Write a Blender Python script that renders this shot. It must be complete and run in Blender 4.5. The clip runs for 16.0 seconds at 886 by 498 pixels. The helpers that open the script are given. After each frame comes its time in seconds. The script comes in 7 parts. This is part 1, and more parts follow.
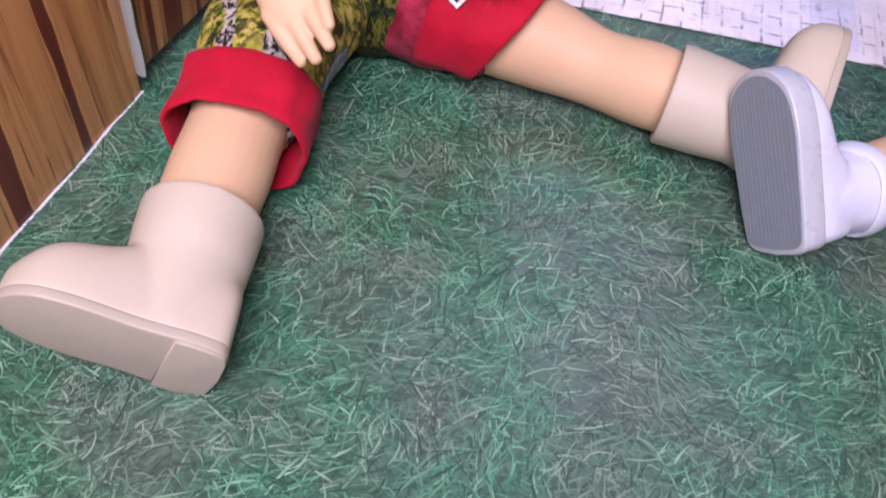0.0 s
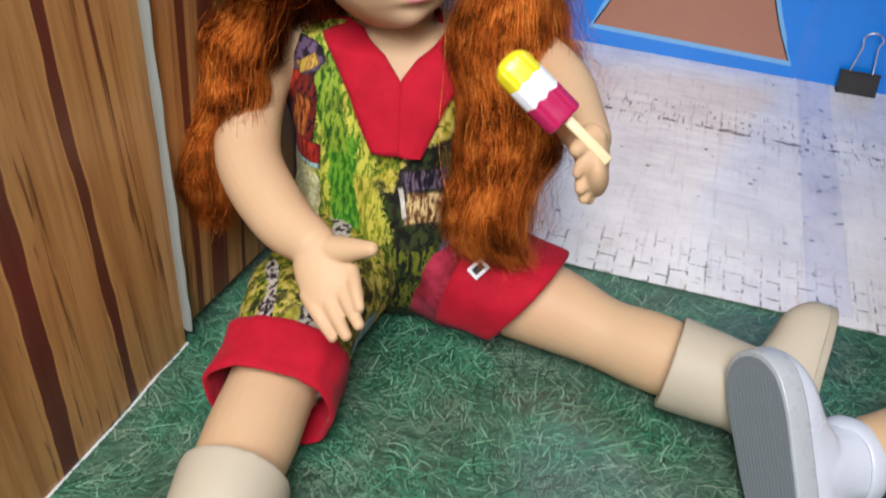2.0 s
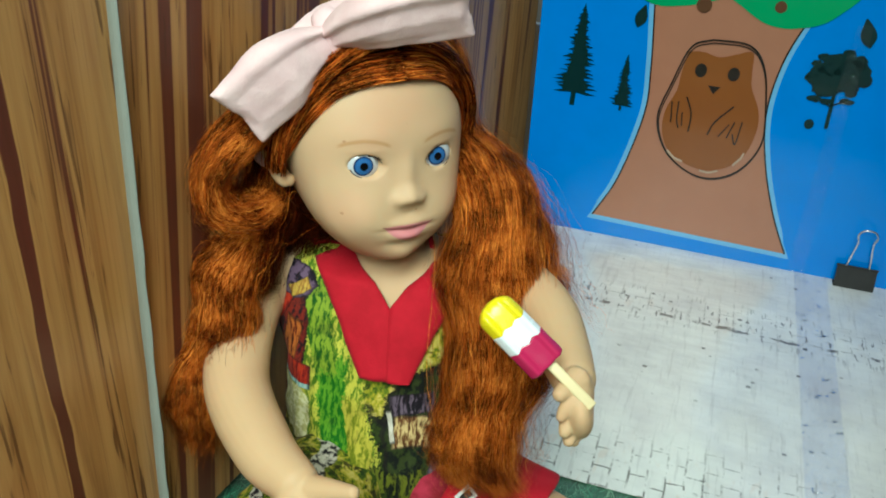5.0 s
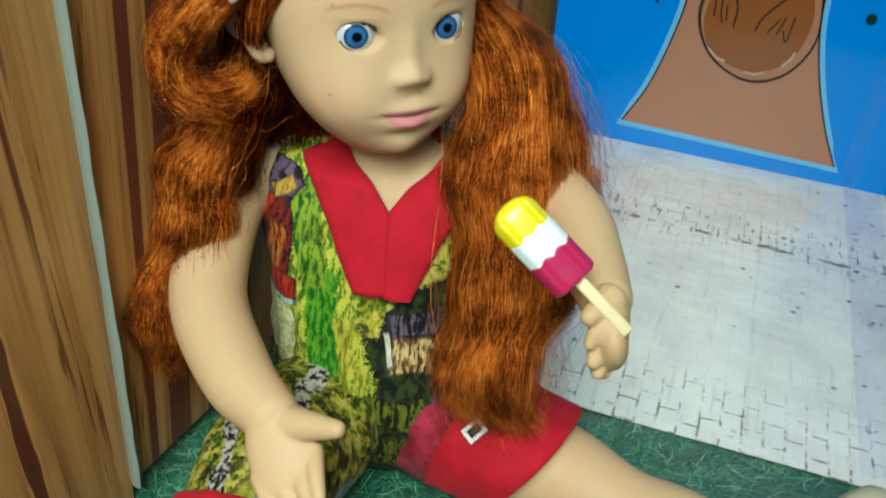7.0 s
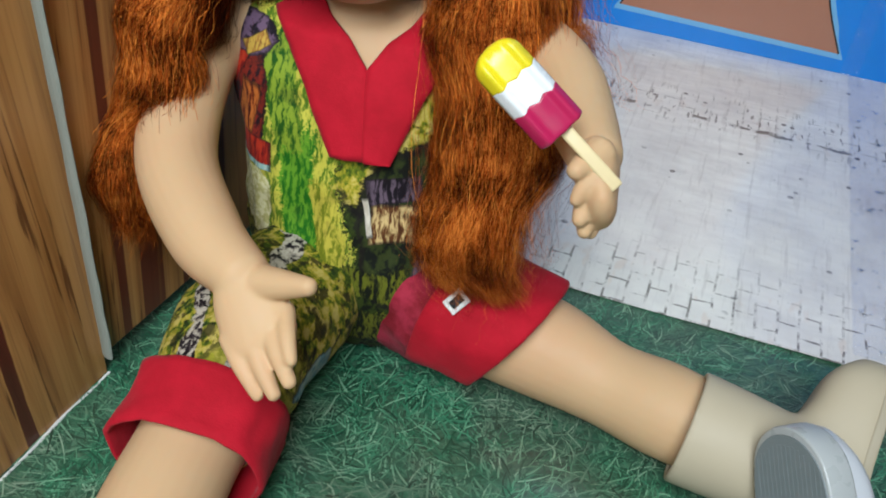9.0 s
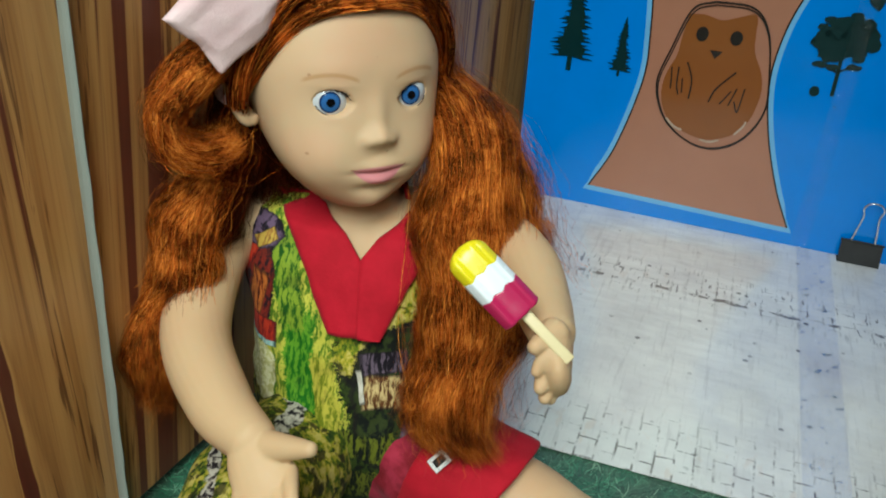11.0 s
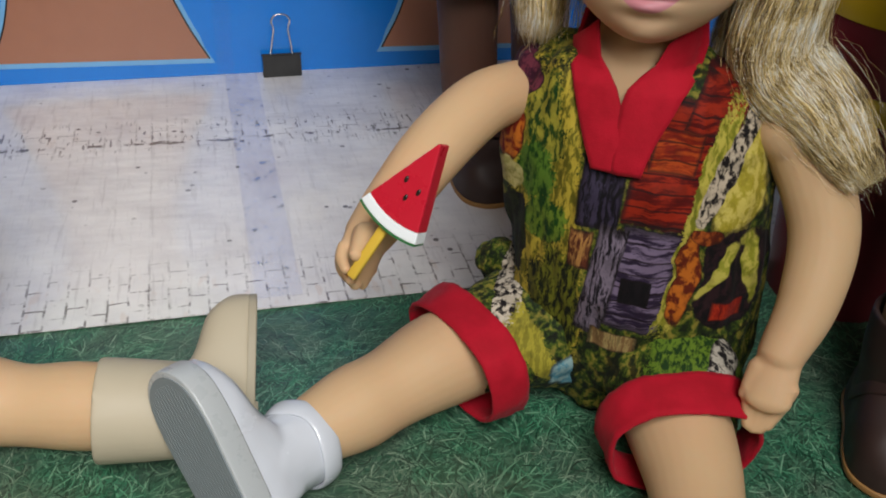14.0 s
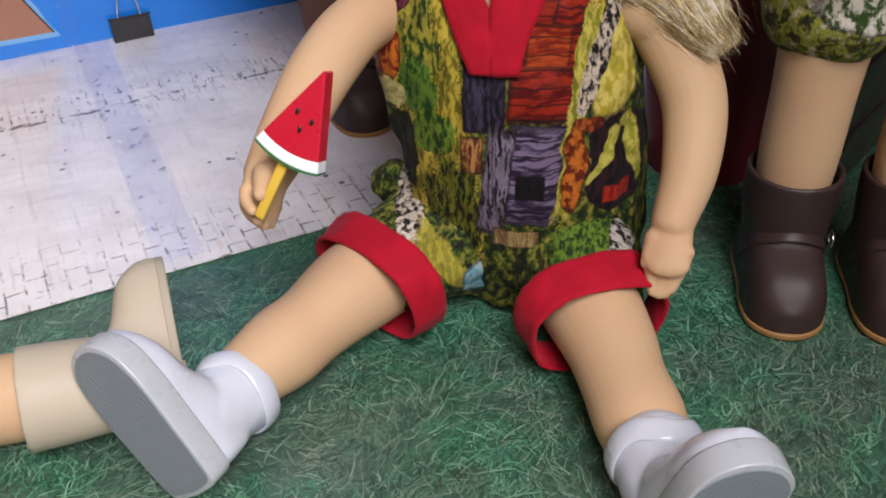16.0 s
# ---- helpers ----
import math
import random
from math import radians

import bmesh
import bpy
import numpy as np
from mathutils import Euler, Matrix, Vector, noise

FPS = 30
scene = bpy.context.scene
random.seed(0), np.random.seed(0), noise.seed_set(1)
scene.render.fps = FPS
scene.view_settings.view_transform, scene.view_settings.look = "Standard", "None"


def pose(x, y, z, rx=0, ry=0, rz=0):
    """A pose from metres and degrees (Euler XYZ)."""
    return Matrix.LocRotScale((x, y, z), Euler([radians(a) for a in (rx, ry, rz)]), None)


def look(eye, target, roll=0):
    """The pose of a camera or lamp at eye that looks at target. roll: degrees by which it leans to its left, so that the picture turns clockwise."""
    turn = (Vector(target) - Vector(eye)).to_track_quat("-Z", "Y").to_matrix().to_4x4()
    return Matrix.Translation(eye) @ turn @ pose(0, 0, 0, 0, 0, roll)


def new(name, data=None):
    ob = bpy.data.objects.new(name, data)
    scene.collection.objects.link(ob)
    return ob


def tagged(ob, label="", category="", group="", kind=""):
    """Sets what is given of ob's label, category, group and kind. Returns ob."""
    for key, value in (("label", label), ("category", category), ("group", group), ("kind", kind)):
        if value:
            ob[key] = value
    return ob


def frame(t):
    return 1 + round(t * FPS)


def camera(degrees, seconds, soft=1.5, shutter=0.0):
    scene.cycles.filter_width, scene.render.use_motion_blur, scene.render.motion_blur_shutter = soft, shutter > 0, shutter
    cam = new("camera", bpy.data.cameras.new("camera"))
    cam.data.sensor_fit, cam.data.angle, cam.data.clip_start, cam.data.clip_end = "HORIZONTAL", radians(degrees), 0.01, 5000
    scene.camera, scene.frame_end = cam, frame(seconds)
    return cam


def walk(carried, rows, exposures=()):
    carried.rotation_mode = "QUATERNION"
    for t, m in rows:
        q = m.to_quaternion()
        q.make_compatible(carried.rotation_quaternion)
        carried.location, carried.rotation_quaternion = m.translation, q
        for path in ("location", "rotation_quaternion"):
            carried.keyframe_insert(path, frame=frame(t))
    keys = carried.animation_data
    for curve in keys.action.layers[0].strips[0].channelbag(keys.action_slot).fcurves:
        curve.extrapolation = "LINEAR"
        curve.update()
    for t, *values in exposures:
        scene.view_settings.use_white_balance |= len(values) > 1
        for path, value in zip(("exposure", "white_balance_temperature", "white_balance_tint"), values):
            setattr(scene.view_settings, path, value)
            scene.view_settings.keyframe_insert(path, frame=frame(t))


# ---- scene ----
from mathutils.bvhtree import BVHTree

cam = camera(50.36, 16.0, soft=1.9, shutter=0.3)
PATH = [
    (0, (0.02047, -0.00280, 0.29660), (0.01978, 0.33567, -0.07142), 5.949),
    (0.5, (0.01927, 0.00238, 0.30650), (0.01511, 0.35852, -0.04443), 6.401),
    (1, (0.01865, -0.00130, 0.31769), (0.00791, 0.37146, -0.01538), 5.818),
    (1.5, (0.01799, -0.00600, 0.32811), (-0.00190, 0.38109, 0.01225), 5.559),
    (2, (0.02200, -0.00821, 0.34466), (-0.00527, 0.39606, 0.05170), 5.136),
    (2.5, (0.02289, -0.01073, 0.36194), (-0.01026, 0.40854, 0.09154), 4.849),
    (3, (0.02248, -0.01158, 0.37162), (-0.01304, 0.41821, 0.11860), 5.061),
    (3.5, (0.02733, -0.00343, 0.37787), (-0.01093, 0.43336, 0.13756), 5.103),
    (4, (0.02786, 0.00458, 0.38205), (-0.01326, 0.44462, 0.14822), 5.190),
    (4.2, (0.02804, 0.00444, 0.38489), (-0.01397, 0.44597, 0.15405), 5.081),
    (6.3, (0.02905, 0.04883, 0.36508), (-0.01847, 0.48241, 0.12064), 5.294),
    (6.5, (0.02869, 0.05403, 0.35934), (-0.01976, 0.48383, 0.10849), 5.434),
    (7, (0.02746, 0.07267, 0.34158), (-0.01919, 0.49150, 0.07250), 5.562),
    (7.5, (0.03126, 0.08322, 0.32344), (-0.00939, 0.48767, 0.03228), 5.930),
    (8, (0.03115, 0.08297, 0.31541), (-0.00585, 0.47835, 0.01158), 6.339),
    (8.2, (0.03223, 0.08149, 0.31332), (-0.00408, 0.47513, 0.00717), 6.461),
    (10.3, (0.04031, 0.06101, 0.32305), (-0.00695, 0.46877, 0.03758), 5.695),
    (10.5, (0.04225, 0.05106, 0.33207), (-0.00694, 0.46965, 0.06307), 5.345),
    (11, (0.04381, 0.03209, 0.35330), (-0.00307, 0.47091, 0.11827), 5.496),
    (11.5, (0.04537, 0.02593, 0.35539), (0.00045, 0.46857, 0.12725), 4.943),
    (12, (0.04960, 0.02674, 0.34851), (0.02423, 0.46584, 0.11072), 4.807),
    (12.5, (0.06958, 0.02647, 0.33904), (0.10627, 0.45854, 0.09010), 4.616),
    (13, (0.09331, 0.01955, 0.33166), (0.19950, 0.43210, 0.06988), 3.676),
    (13.5, (0.11723, 0.01483, 0.32693), (0.27903, 0.40353, 0.05724), 3.575),
    (14, (0.11948, 0.01003, 0.32733), (0.29835, 0.39040, 0.05654), 3.402),
    (14.5, (0.12064, 0.00947, 0.32686), (0.30814, 0.38465, 0.05468), 3.008),
    (15, (0.12116, 0.00717, 0.32364), (0.31995, 0.36420, 0.03553), 0.653),
    (15.5, (0.11479, 0.00443, 0.32812), (0.33546, 0.34391, 0.03477), -1.613),
    (16, (0.10569, 0.00376, 0.32636), (0.32957, 0.33742, 0.02880), -1.760),
]
# the film's camera dims and warms its picture after the first second
EXPOSURES = [(0, -0.02, 5880, 48), (0.5, -0.08, 6000, 46), (1.2, -0.21, 6120, 37), (2, -0.23, 6100, 16), (3.5, -0.25, 5960, -13), (4.2, -0.31, 5950, -14), (6.5, -0.33, 5940, -17), (8, -0.40, 5820, -4), (10.4, -0.52, 5960, 8), (11.2, -0.54, 5980, -12), (11.5, -0.55, 5990, -14), (12.5, -0.28, 6250, -12), (13.5, -0.52, 6450, 8), (14.6, -0.52, 6430, 12), (15.5, -0.40, 6300, 18), (16, -0.19, 6280, 22)]
walk(cam, [(t, look(eye, target, roll)) for t, eye, target, roll in PATH], EXPOSURES)

# ---------------------------------------------------------------- light
world = bpy.data.worlds.new("world")
scene.world = world
world.use_nodes = True
world.node_tree.nodes["Background"].inputs["Color"].default_value = (0.75, 0.85, 1.0, 1)
world.node_tree.nodes["Background"].inputs["Strength"].default_value = 0.25


def area_lamp(name, eye, target, sx, sy, watts, colour):
    data = bpy.data.lights.new(name, "AREA")
    data.shape, data.size, data.size_y, data.energy, data.color = "RECTANGLE", sx, sy, watts, colour
    ob = new(name, data)
    ob.matrix_world = look(eye, target)
    return ob


area_lamp("ceiling_lamp_light", (0.0, -0.90, 2.27), (0.0, -0.90, 0.0), 1.2, 0.35, 26, (1.0, 0.98, 0.95))
# unseen key lamp added behind the camera, its cone narrowed to dim the right
key = area_lamp("added_key_light", (-0.06, -0.52, 1.00), (-0.13, 0.38, 0.05), 0.55, 0.55, 6.3, (1.0, 0.98, 0.95))
key.data.spread = radians(88)
area_lamp("window_light", (0.70, 1.62, 1.72), (0.55, 0.2, 0.9), 1.66, 0.86, 8, (0.86, 0.94, 1.0))

# ---------------------------------------------------------------- materials
def lin(r, g, b):
    """Linear colour from 0-255 display values."""
    f = lambda c: (c / 255 / 12.92) if c / 255 <= 0.04045 else ((c / 255 + 0.055) / 1.055) ** 2.4
    return (f(r), f(g), f(b), 1)


class Nodes:
    """Short hand for a node material."""

    def __init__(self, name, rough=0.5, metal=0.0, base=(0.5, 0.5, 0.5, 1), spec=0.5):
        self.mat = bpy.data.materials.new(name)
        self.mat.use_nodes = True
        self.t = self.mat.node_tree
        self.b = self.t.nodes["Principled BSDF"]
        self.b.inputs["Roughness"].default_value = rough
        self.b.inputs["Metallic"].default_value = metal
        self.b.inputs["Base Color"].default_value = base
        self.b.inputs["Specular IOR Level"].default_value = spec

    def put(self, socket, value):
        if isinstance(value, bpy.types.NodeSocket):
            self.t.links.new(value, socket)
        else:
            socket.default_value = value

    def coords(self, kind="Object"):
        return self.t.nodes.new("ShaderNodeTexCoord").outputs[kind]

    def attr(self, name):
        n = self.t.nodes.new("ShaderNodeAttribute")
        n.attribute_name = name
        return n.outputs["Vector"]

    def scaled(self, vec, scale, rot=(0, 0, 0), loc=(0, 0, 0)):
        n = self.t.nodes.new("ShaderNodeMapping")
        self.put(n.inputs["Vector"], vec)
        n.inputs["Scale"].default_value = scale
        n.inputs["Rotation"].default_value = rot
        n.inputs["Location"].default_value = loc
        return n.outputs["Vector"]

    def noise(self, vec, scale, detail=3.0, rough=0.55, distort=0.0, out="Fac"):
        n = self.t.nodes.new("ShaderNodeTexNoise")
        self.put(n.inputs["Vector"], vec)
        n.inputs["Scale"].default_value = scale
        n.inputs["Detail"].default_value = detail
        n.inputs["Roughness"].default_value = rough
        n.inputs["Distortion"].default_value = distort
        return n.outputs[out]

    def voronoi(self, vec, scale, feature="F1", out="Distance"):
        n = self.t.nodes.new("ShaderNodeTexVoronoi")
        n.feature = feature
        self.put(n.inputs["Vector"], vec)
        n.inputs["Scale"].default_value = scale
        return n.outputs[out]

    def math(self, op, a, b=0.0, clamp=False):
        n = self.t.nodes.new("ShaderNodeMath")
        n.operation, n.use_clamp = op, clamp
        self.put(n.inputs[0], a)
        self.put(n.inputs[1], b)
        return n.outputs[0]

    def vmath(self, op, a, b):
        n = self.t.nodes.new("ShaderNodeVectorMath")
        n.operation = op
        self.put(n.inputs[0], a)
        self.put(n.inputs[1], b)
        return n.outputs["Value"] if op in ("LENGTH", "DISTANCE") else n.outputs[0]

    def split(self, vec):
        n = self.t.nodes.new("ShaderNodeSeparateXYZ")
        self.put(n.inputs[0], vec)
        return n.outputs

    def step(self, fac, lo, hi, a=0.0, b=1.0):
        n = self.t.nodes.new("ShaderNodeMapRange")
        n.interpolation_type = "SMOOTHSTEP"
        self.put(n.inputs["Value"], fac)
        for key, v in (("From Min", lo), ("From Max", hi), ("To Min", a), ("To Max", b)):
            n.inputs[key].default_value = v
        return n.outputs["Result"]

    def ramp(self, fac, stops):
        n = self.t.nodes.new("ShaderNodeValToRGB")
        self.put(n.inputs["Fac"], fac)
        e = n.color_ramp.elements
        while len(e) < len(stops):
            e.new(0.5)
        for one, (p, c) in zip(e, stops):
            one.position, one.color = p, c
        return n.outputs["Color"]

    def mix(self, fac, a, b, mode="MIX"):
        n = self.t.nodes.new("ShaderNodeMix")
        n.data_type, n.blend_type = "RGBA", mode
        self.put(n.inputs["Factor"], fac)
        self.put(n.inputs[6], a)
        self.put(n.inputs[7], b)
        return n.outputs[2]

    def island(self):
        return self.t.nodes.new("ShaderNodeNewGeometry").outputs["Random Per Island"]

    def colour(self, c):
        self.put(self.b.inputs["Base Color"], c)
        return self

    def rough(self, r):
        self.put(self.b.inputs["Roughness"], r)
        return self

    def bump(self, height, strength, distance=0.001):
        n = self.t.nodes.new("ShaderNodeBump")
        n.inputs["Strength"].default_value = strength
        n.inputs["Distance"].default_value = distance
        self.put(n.inputs["Height"], height)
        self.put(self.b.inputs["Normal"], n.outputs["Normal"])
        return self


def plain(name, c, rough=0.5, metal=0.0, vary=0.12, scale=120.0, bump=0.0):
    """A single-coloured surface with slight mottling and grain."""
    m = Nodes(name, rough, metal)
    p = m.coords()
    n = m.noise(p, scale, 4)
    dark = tuple(v * (1 - vary) for v in c[:3]) + (1,)
    lite = tuple(min(1, v * (1 + vary)) for v in c[:3]) + (1,)
    m.colour(m.mix(m.noise(p, scale * 0.12, 3), m.mix(n, dark, lite), c))
    m.rough(m.step(n, 0.3, 0.7, max(0.02, rough - 0.06), rough + 0.06))
    if bump:
        m.bump(m.noise(p, scale * 9, 3), bump, 0.0004)
    return m.mat


def skin_material(name, base, flush):
    m = Nodes(name, 0.55, spec=0.25)
    p = m.coords()
    c = m.mix(m.step(m.noise(p, 14, 3), 0.4, 0.75), base, flush)
    m.colour(c)
    m.b.inputs["Subsurface Weight"].default_value = 0.12
    m.b.inputs["Subsurface Radius"].default_value = (0.012, 0.005, 0.003)
    m.b.inputs["Subsurface Scale"].default_value = 0.4
    m.rough(m.step(m.noise(p, 160, 3), 0.3, 0.7, 0.50, 0.62))
    return m.bump(m.noise(p, 900, 2), 0.05, 0.0003).mat


def face_material(name, base, flush, lip, brow, freckle):
    """Doll face: painted lips, thin brows, blush and freckles, laid out in the head's own frame (attribute "local")."""
    m = Nodes(name, 0.55, spec=0.25)
    p = m.attr("local")
    x, y, z = m.split(p)
    ax = m.math("ABSOLUTE", x)
    front = m.step(y, 0.015, 0.03)
    c = m.mix(m.step(m.noise(p, 14, 3), 0.4, 0.75), base, flush)
    # blush on the cheeks
    bx = m.math("DIVIDE", m.math("SUBTRACT", ax, 0.028), 0.014)
    bz = m.math("DIVIDE", m.math("ADD", z, 0.021), 0.012)
    blush = m.math("MULTIPLY", m.step(m.math("ADD", m.math("MULTIPLY", bx, bx), m.math("MULTIPLY", bz, bz)), 0.0, 1.0, 0.45, 0.0), front)
    c = m.mix(blush, c, flush)
    # freckles
    f = m.voronoi(m.vmath("MULTIPLY", p, (1, 0.2, 1)), 150)
    near = m.math("MULTIPLY", m.step(m.math("ABSOLUTE", m.math("ADD", z, 0.004)), 0.017, 0.03, 1.0, 0.0), front)
    some = m.step(m.noise(p, 120, 0), 0.53, 0.57)
    c = m.mix(m.math("MULTIPLY", m.math("MULTIPLY", m.step(f, 0.06, 0.13, 0.55, 0.0), near), some), c, freckle)
    # lips: upper bow and lower curve
    ex = m.math("DIVIDE", ax, 0.0126)
    taper = m.math("SUBTRACT", 1.0, m.math("MULTIPLY", ex, ex), clamp=True)
    mid = m.math("ADD", m.math("MULTIPLY", m.math("MULTIPLY", ex, ex), 0.0022), -0.0320)
    up = m.math("MULTIPLY", taper, 0.0034)
    low = m.math("MULTIPLY", taper, 0.0056)
    dz = m.math("SUBTRACT", z, mid)
    top = m.step(m.math("SUBTRACT", dz, up), -0.0006, 0.0003, 1.0, 0.0)
    bot = m.step(m.math("ADD", dz, low), -0.0003, 0.0006)
    lips = m.math("MULTIPLY", m.math("MULTIPLY", top, bot), m.math("MULTIPLY", m.step(ax, 0.0116, 0.0126, 1.0, 0.0), front))
    c = m.mix(lips, c, lip)
    seam = m.math("MULTIPLY", m.step(m.math("ABSOLUTE", dz), 0.0002, 0.0007, 0.6, 0.0), m.math("MULTIPLY", m.step(ax, 0.0126, 0.0136, 1.0, 0.0), front))
    c = m.mix(seam, c, (0.22, 0.07, 0.05, 1))
    # brows
    bc = m.math("DIVIDE", m.math("SUBTRACT", ax, 0.0195), 0.0115)
    arc = m.math("SUBTRACT", 0.0108, m.math("MULTIPLY", m.math("MULTIPLY", bc, bc), 0.003))
    thick = m.step(m.math("ABSOLUTE", m.math("SUBTRACT", z, arc)), 0.0003, 0.0014, 0.6, 0.0)
    bw = m.math("MULTIPLY", m.math("MULTIPLY", thick, m.step(m.math("ABSOLUTE", bc), 0.8, 1.05, 1.0, 0.0)), front)
    c = m.mix(bw, c, brow)
    m.colour(c)
    m.b.inputs["Subsurface Weight"].default_value = 0.12
    m.b.inputs["Subsurface Radius"].default_value = (0.012, 0.005, 0.003)
    m.b.inputs["Subsurface Scale"].default_value = 0.4
    m.rough(m.math("SUBTRACT", 0.55, m.math("MULTIPLY", lips, 0.15)))
    return m.bump(m.noise(p, 900, 2), 0.05, 0.0003).mat


def eye_material(name):
    """Glass doll eye: pupil, ringed blue iris and white; "local" is the place on the eyeball, its axis along y."""
    m = Nodes(name, 0.12, spec=0.35)
    p = m.attr("local")
    x, y, z = m.split(p)
    r = m.math("SQRT", m.math("ADD", m.math("MULTIPLY", x, x), m.math("MULTIPLY", z, z)))
    rays = m.noise(m.vmath("MULTIPLY", m.vmath("NORMALIZE", p, (0, 0, 0)), (1, 0.2, 1)), 22, 3)
    iris = m.mix(rays, (0.008, 0.04, 0.17, 1), (0.06, 0.19, 0.46, 1))
    iris = m.mix(m.step(r, 0.0034, 0.0043, 0.0, 0.95), iris, (0.006, 0.015, 0.06, 1))
    iris = m.mix(m.step(r, 0.0017, 0.0021, 1.0, 0.0), iris, (0.002, 0.002, 0.003, 1))
    m.colour(m.mix(m.step(r, 0.0044, 0.0047), iris, (0.52, 0.53, 0.55, 1)))
    return m.mat


def hair_material(name, stops, rough=0.34, spec=0.5, metal=0.35):
    m = Nodes(name, rough, spec=spec)
    p = m.coords()
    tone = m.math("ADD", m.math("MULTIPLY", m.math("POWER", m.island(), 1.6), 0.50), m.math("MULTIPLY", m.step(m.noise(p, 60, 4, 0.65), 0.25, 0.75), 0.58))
    # glitter of the fibres painted into the colour: random specks of the brightest tone
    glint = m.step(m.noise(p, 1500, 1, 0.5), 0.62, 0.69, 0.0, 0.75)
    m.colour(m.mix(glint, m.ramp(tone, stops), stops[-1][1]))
    m.b.inputs["Specular Tint"].default_value = stops[-1][1]
    m.b.inputs["Metallic"].default_value = metal
    m.rough(m.step(m.island(), 0.0, 1.0, rough - 0.10, rough + 0.14))
    return m.bump(m.noise(p, 900, 2, 0.6), 0.8, 0.0010).mat


def print_material(name, ground, patches, tint=(0.70, 0.69, 0.64, 1)):
    """Printed cotton: brush strokes, with painted patches (centre, half size, two colours, stroke kind, tilt) in the garment's frame."""
    m = Nodes(name, 0.75, spec=0.2)
    p = m.attr("local")
    warp = m.vmath("SCALE", m.vmath("SUBTRACT", m.noise(p, 55, 2, 0.5, out="Color"), (0.5, 0.5, 0.5)), (0, 0, 0))
    warp.node.inputs["Scale"].default_value = 0.013
    q = m.vmath("ADD", p, warp)
    x, y, z = m.split(q)
    sway = m.vmath("SCALE", m.vmath("SUBTRACT", m.noise(p, 150, 2, 0.5, out="Color"), (0.5, 0.5, 0.5)), (0, 0, 0))
    sway.node.inputs["Scale"].default_value = 0.0035
    brush = m.vmath("ADD", p, sway)
    sx, sy, sz = m.split(m.vmath("ADD", p, m.vmath("MULTIPLY", sway, (0.35, 0.35, 0.35))))
    fine = m.noise(brush, 700, 3, 0.7)
    depth = m.noise(p, 95, 3, 0.6)
    made = {}

    def strokes(kind):
        """How light a brush stroke is, and how near to its dark edge."""
        if kind not in made:
            scale, turn = {"grass": ((720, 360, 150), 0.45), "tuft": ((560, 300, 170), -0.75), "bark": ((900, 450, 90), 0.05), "plank": ((75, 75, 520), 0.04), "speck": ((520, 520, 520), 0.0), "leaf": ((330, 330, 210), 0.8), "rope": ((480, 380, 260), -0.7)}[kind]
            n = m.noise(m.scaled(brush, tuple(0.75 * s for s in scale), (0, turn, 0)), 1.0, 4, 0.6, 0.35)
            light = m.math("ADD", m.math("MULTIPLY", m.step(n, 0.36, 0.66), 0.62), m.math("ADD", m.math("MULTIPLY", fine, 0.3), m.math("MULTIPLY", depth, 0.36)))
            made[kind] = (light, m.step(n, 0.34, 0.45, 1.0, 0.0))
        return made[kind]

    fuzz = {"grass": 1.0, "tuft": 1.3, "leaf": 0.24, "bark": 0.14, "plank": 0.10, "speck": 0.34, "rope": 0.22}
    light, edge = strokes("leaf")
    c = m.ramp(m.math("ADD", m.math("MULTIPLY", light, 0.62), m.math("MULTIPLY", m.noise(q, 60, 3), 0.4)), ground)
    c = m.mix(m.math("MULTIPLY", edge, 0.4), c, (0.008, 0.008, 0.006, 1))
    c = m.mix(m.step(m.noise(q, 130, 3, 0.6), 0.52, 0.60, 0.0, 0.85), c, (0.008, 0.010, 0.006, 1))
    for cx, cz, hx, hz, a, b, kind, *tilt in patches:
        g = radians(tilt[0]) if tilt else 0.0
        px, pz = (sx, sz) if kind in ("plank", "bark") else (x, z)
        ux, uz = m.math("SUBTRACT", px, cx), m.math("SUBTRACT", pz, cz)
        dx = m.math("SUBTRACT", m.math("MULTIPLY", ux, math.cos(g)), m.math("MULTIPLY", uz, math.sin(g)))
        dz = m.math("ADD", m.math("MULTIPLY", ux, math.sin(g)), m.math("MULTIPLY", uz, math.cos(g)))
        nx, nz = m.math("DIVIDE", m.math("ABSOLUTE", dx), hx), m.math("DIVIDE", m.math("ABSOLUTE", dz), hz)
        if kind in ("leaf", "speck", "rope", "tuft"):
            # rounded patches
            far = m.math("SQRT", m.math("ADD", m.math("POWER", nx, 2.6), m.math("POWER", nz, 2.6)))
        else:
            far = m.math("MAXIMUM", nx, nz)
        far = m.math("ADD", far, m.math("MULTIPLY", m.math("SUBTRACT", fine, 0.5), fuzz[kind]))
        light, edge = strokes(kind)
        ink = m.mix(m.step(light, 0.40, 0.80), a, b)
        ink = m.mix(m.math("MULTIPLY", edge, {"bark": 0.5, "rope": 0.8, "plank": 0.3}[kind] if kind in ("bark", "rope", "plank") else 0.16), ink, (0.006, 0.005, 0.006, 1))
        if kind == "plank":
            # joints between the painted boards
            row = m.math("ABSOLUTE", m.math("SUBTRACT", m.math("FRACT", m.math("ADD", m.math("DIVIDE", dz, 0.0074), 40.0)), 0.5))
            ink = m.mix(m.step(row, 0.03, 0.08, 0.8, 0.0), ink, (0.010, 0.004, 0.005, 1))
        if kind in ("bark", "plank", "leaf"):
            ink = m.mix(m.step(far, 0.80, 0.96, 0.0, 0.75), ink, (0.010, 0.007, 0.008, 1))
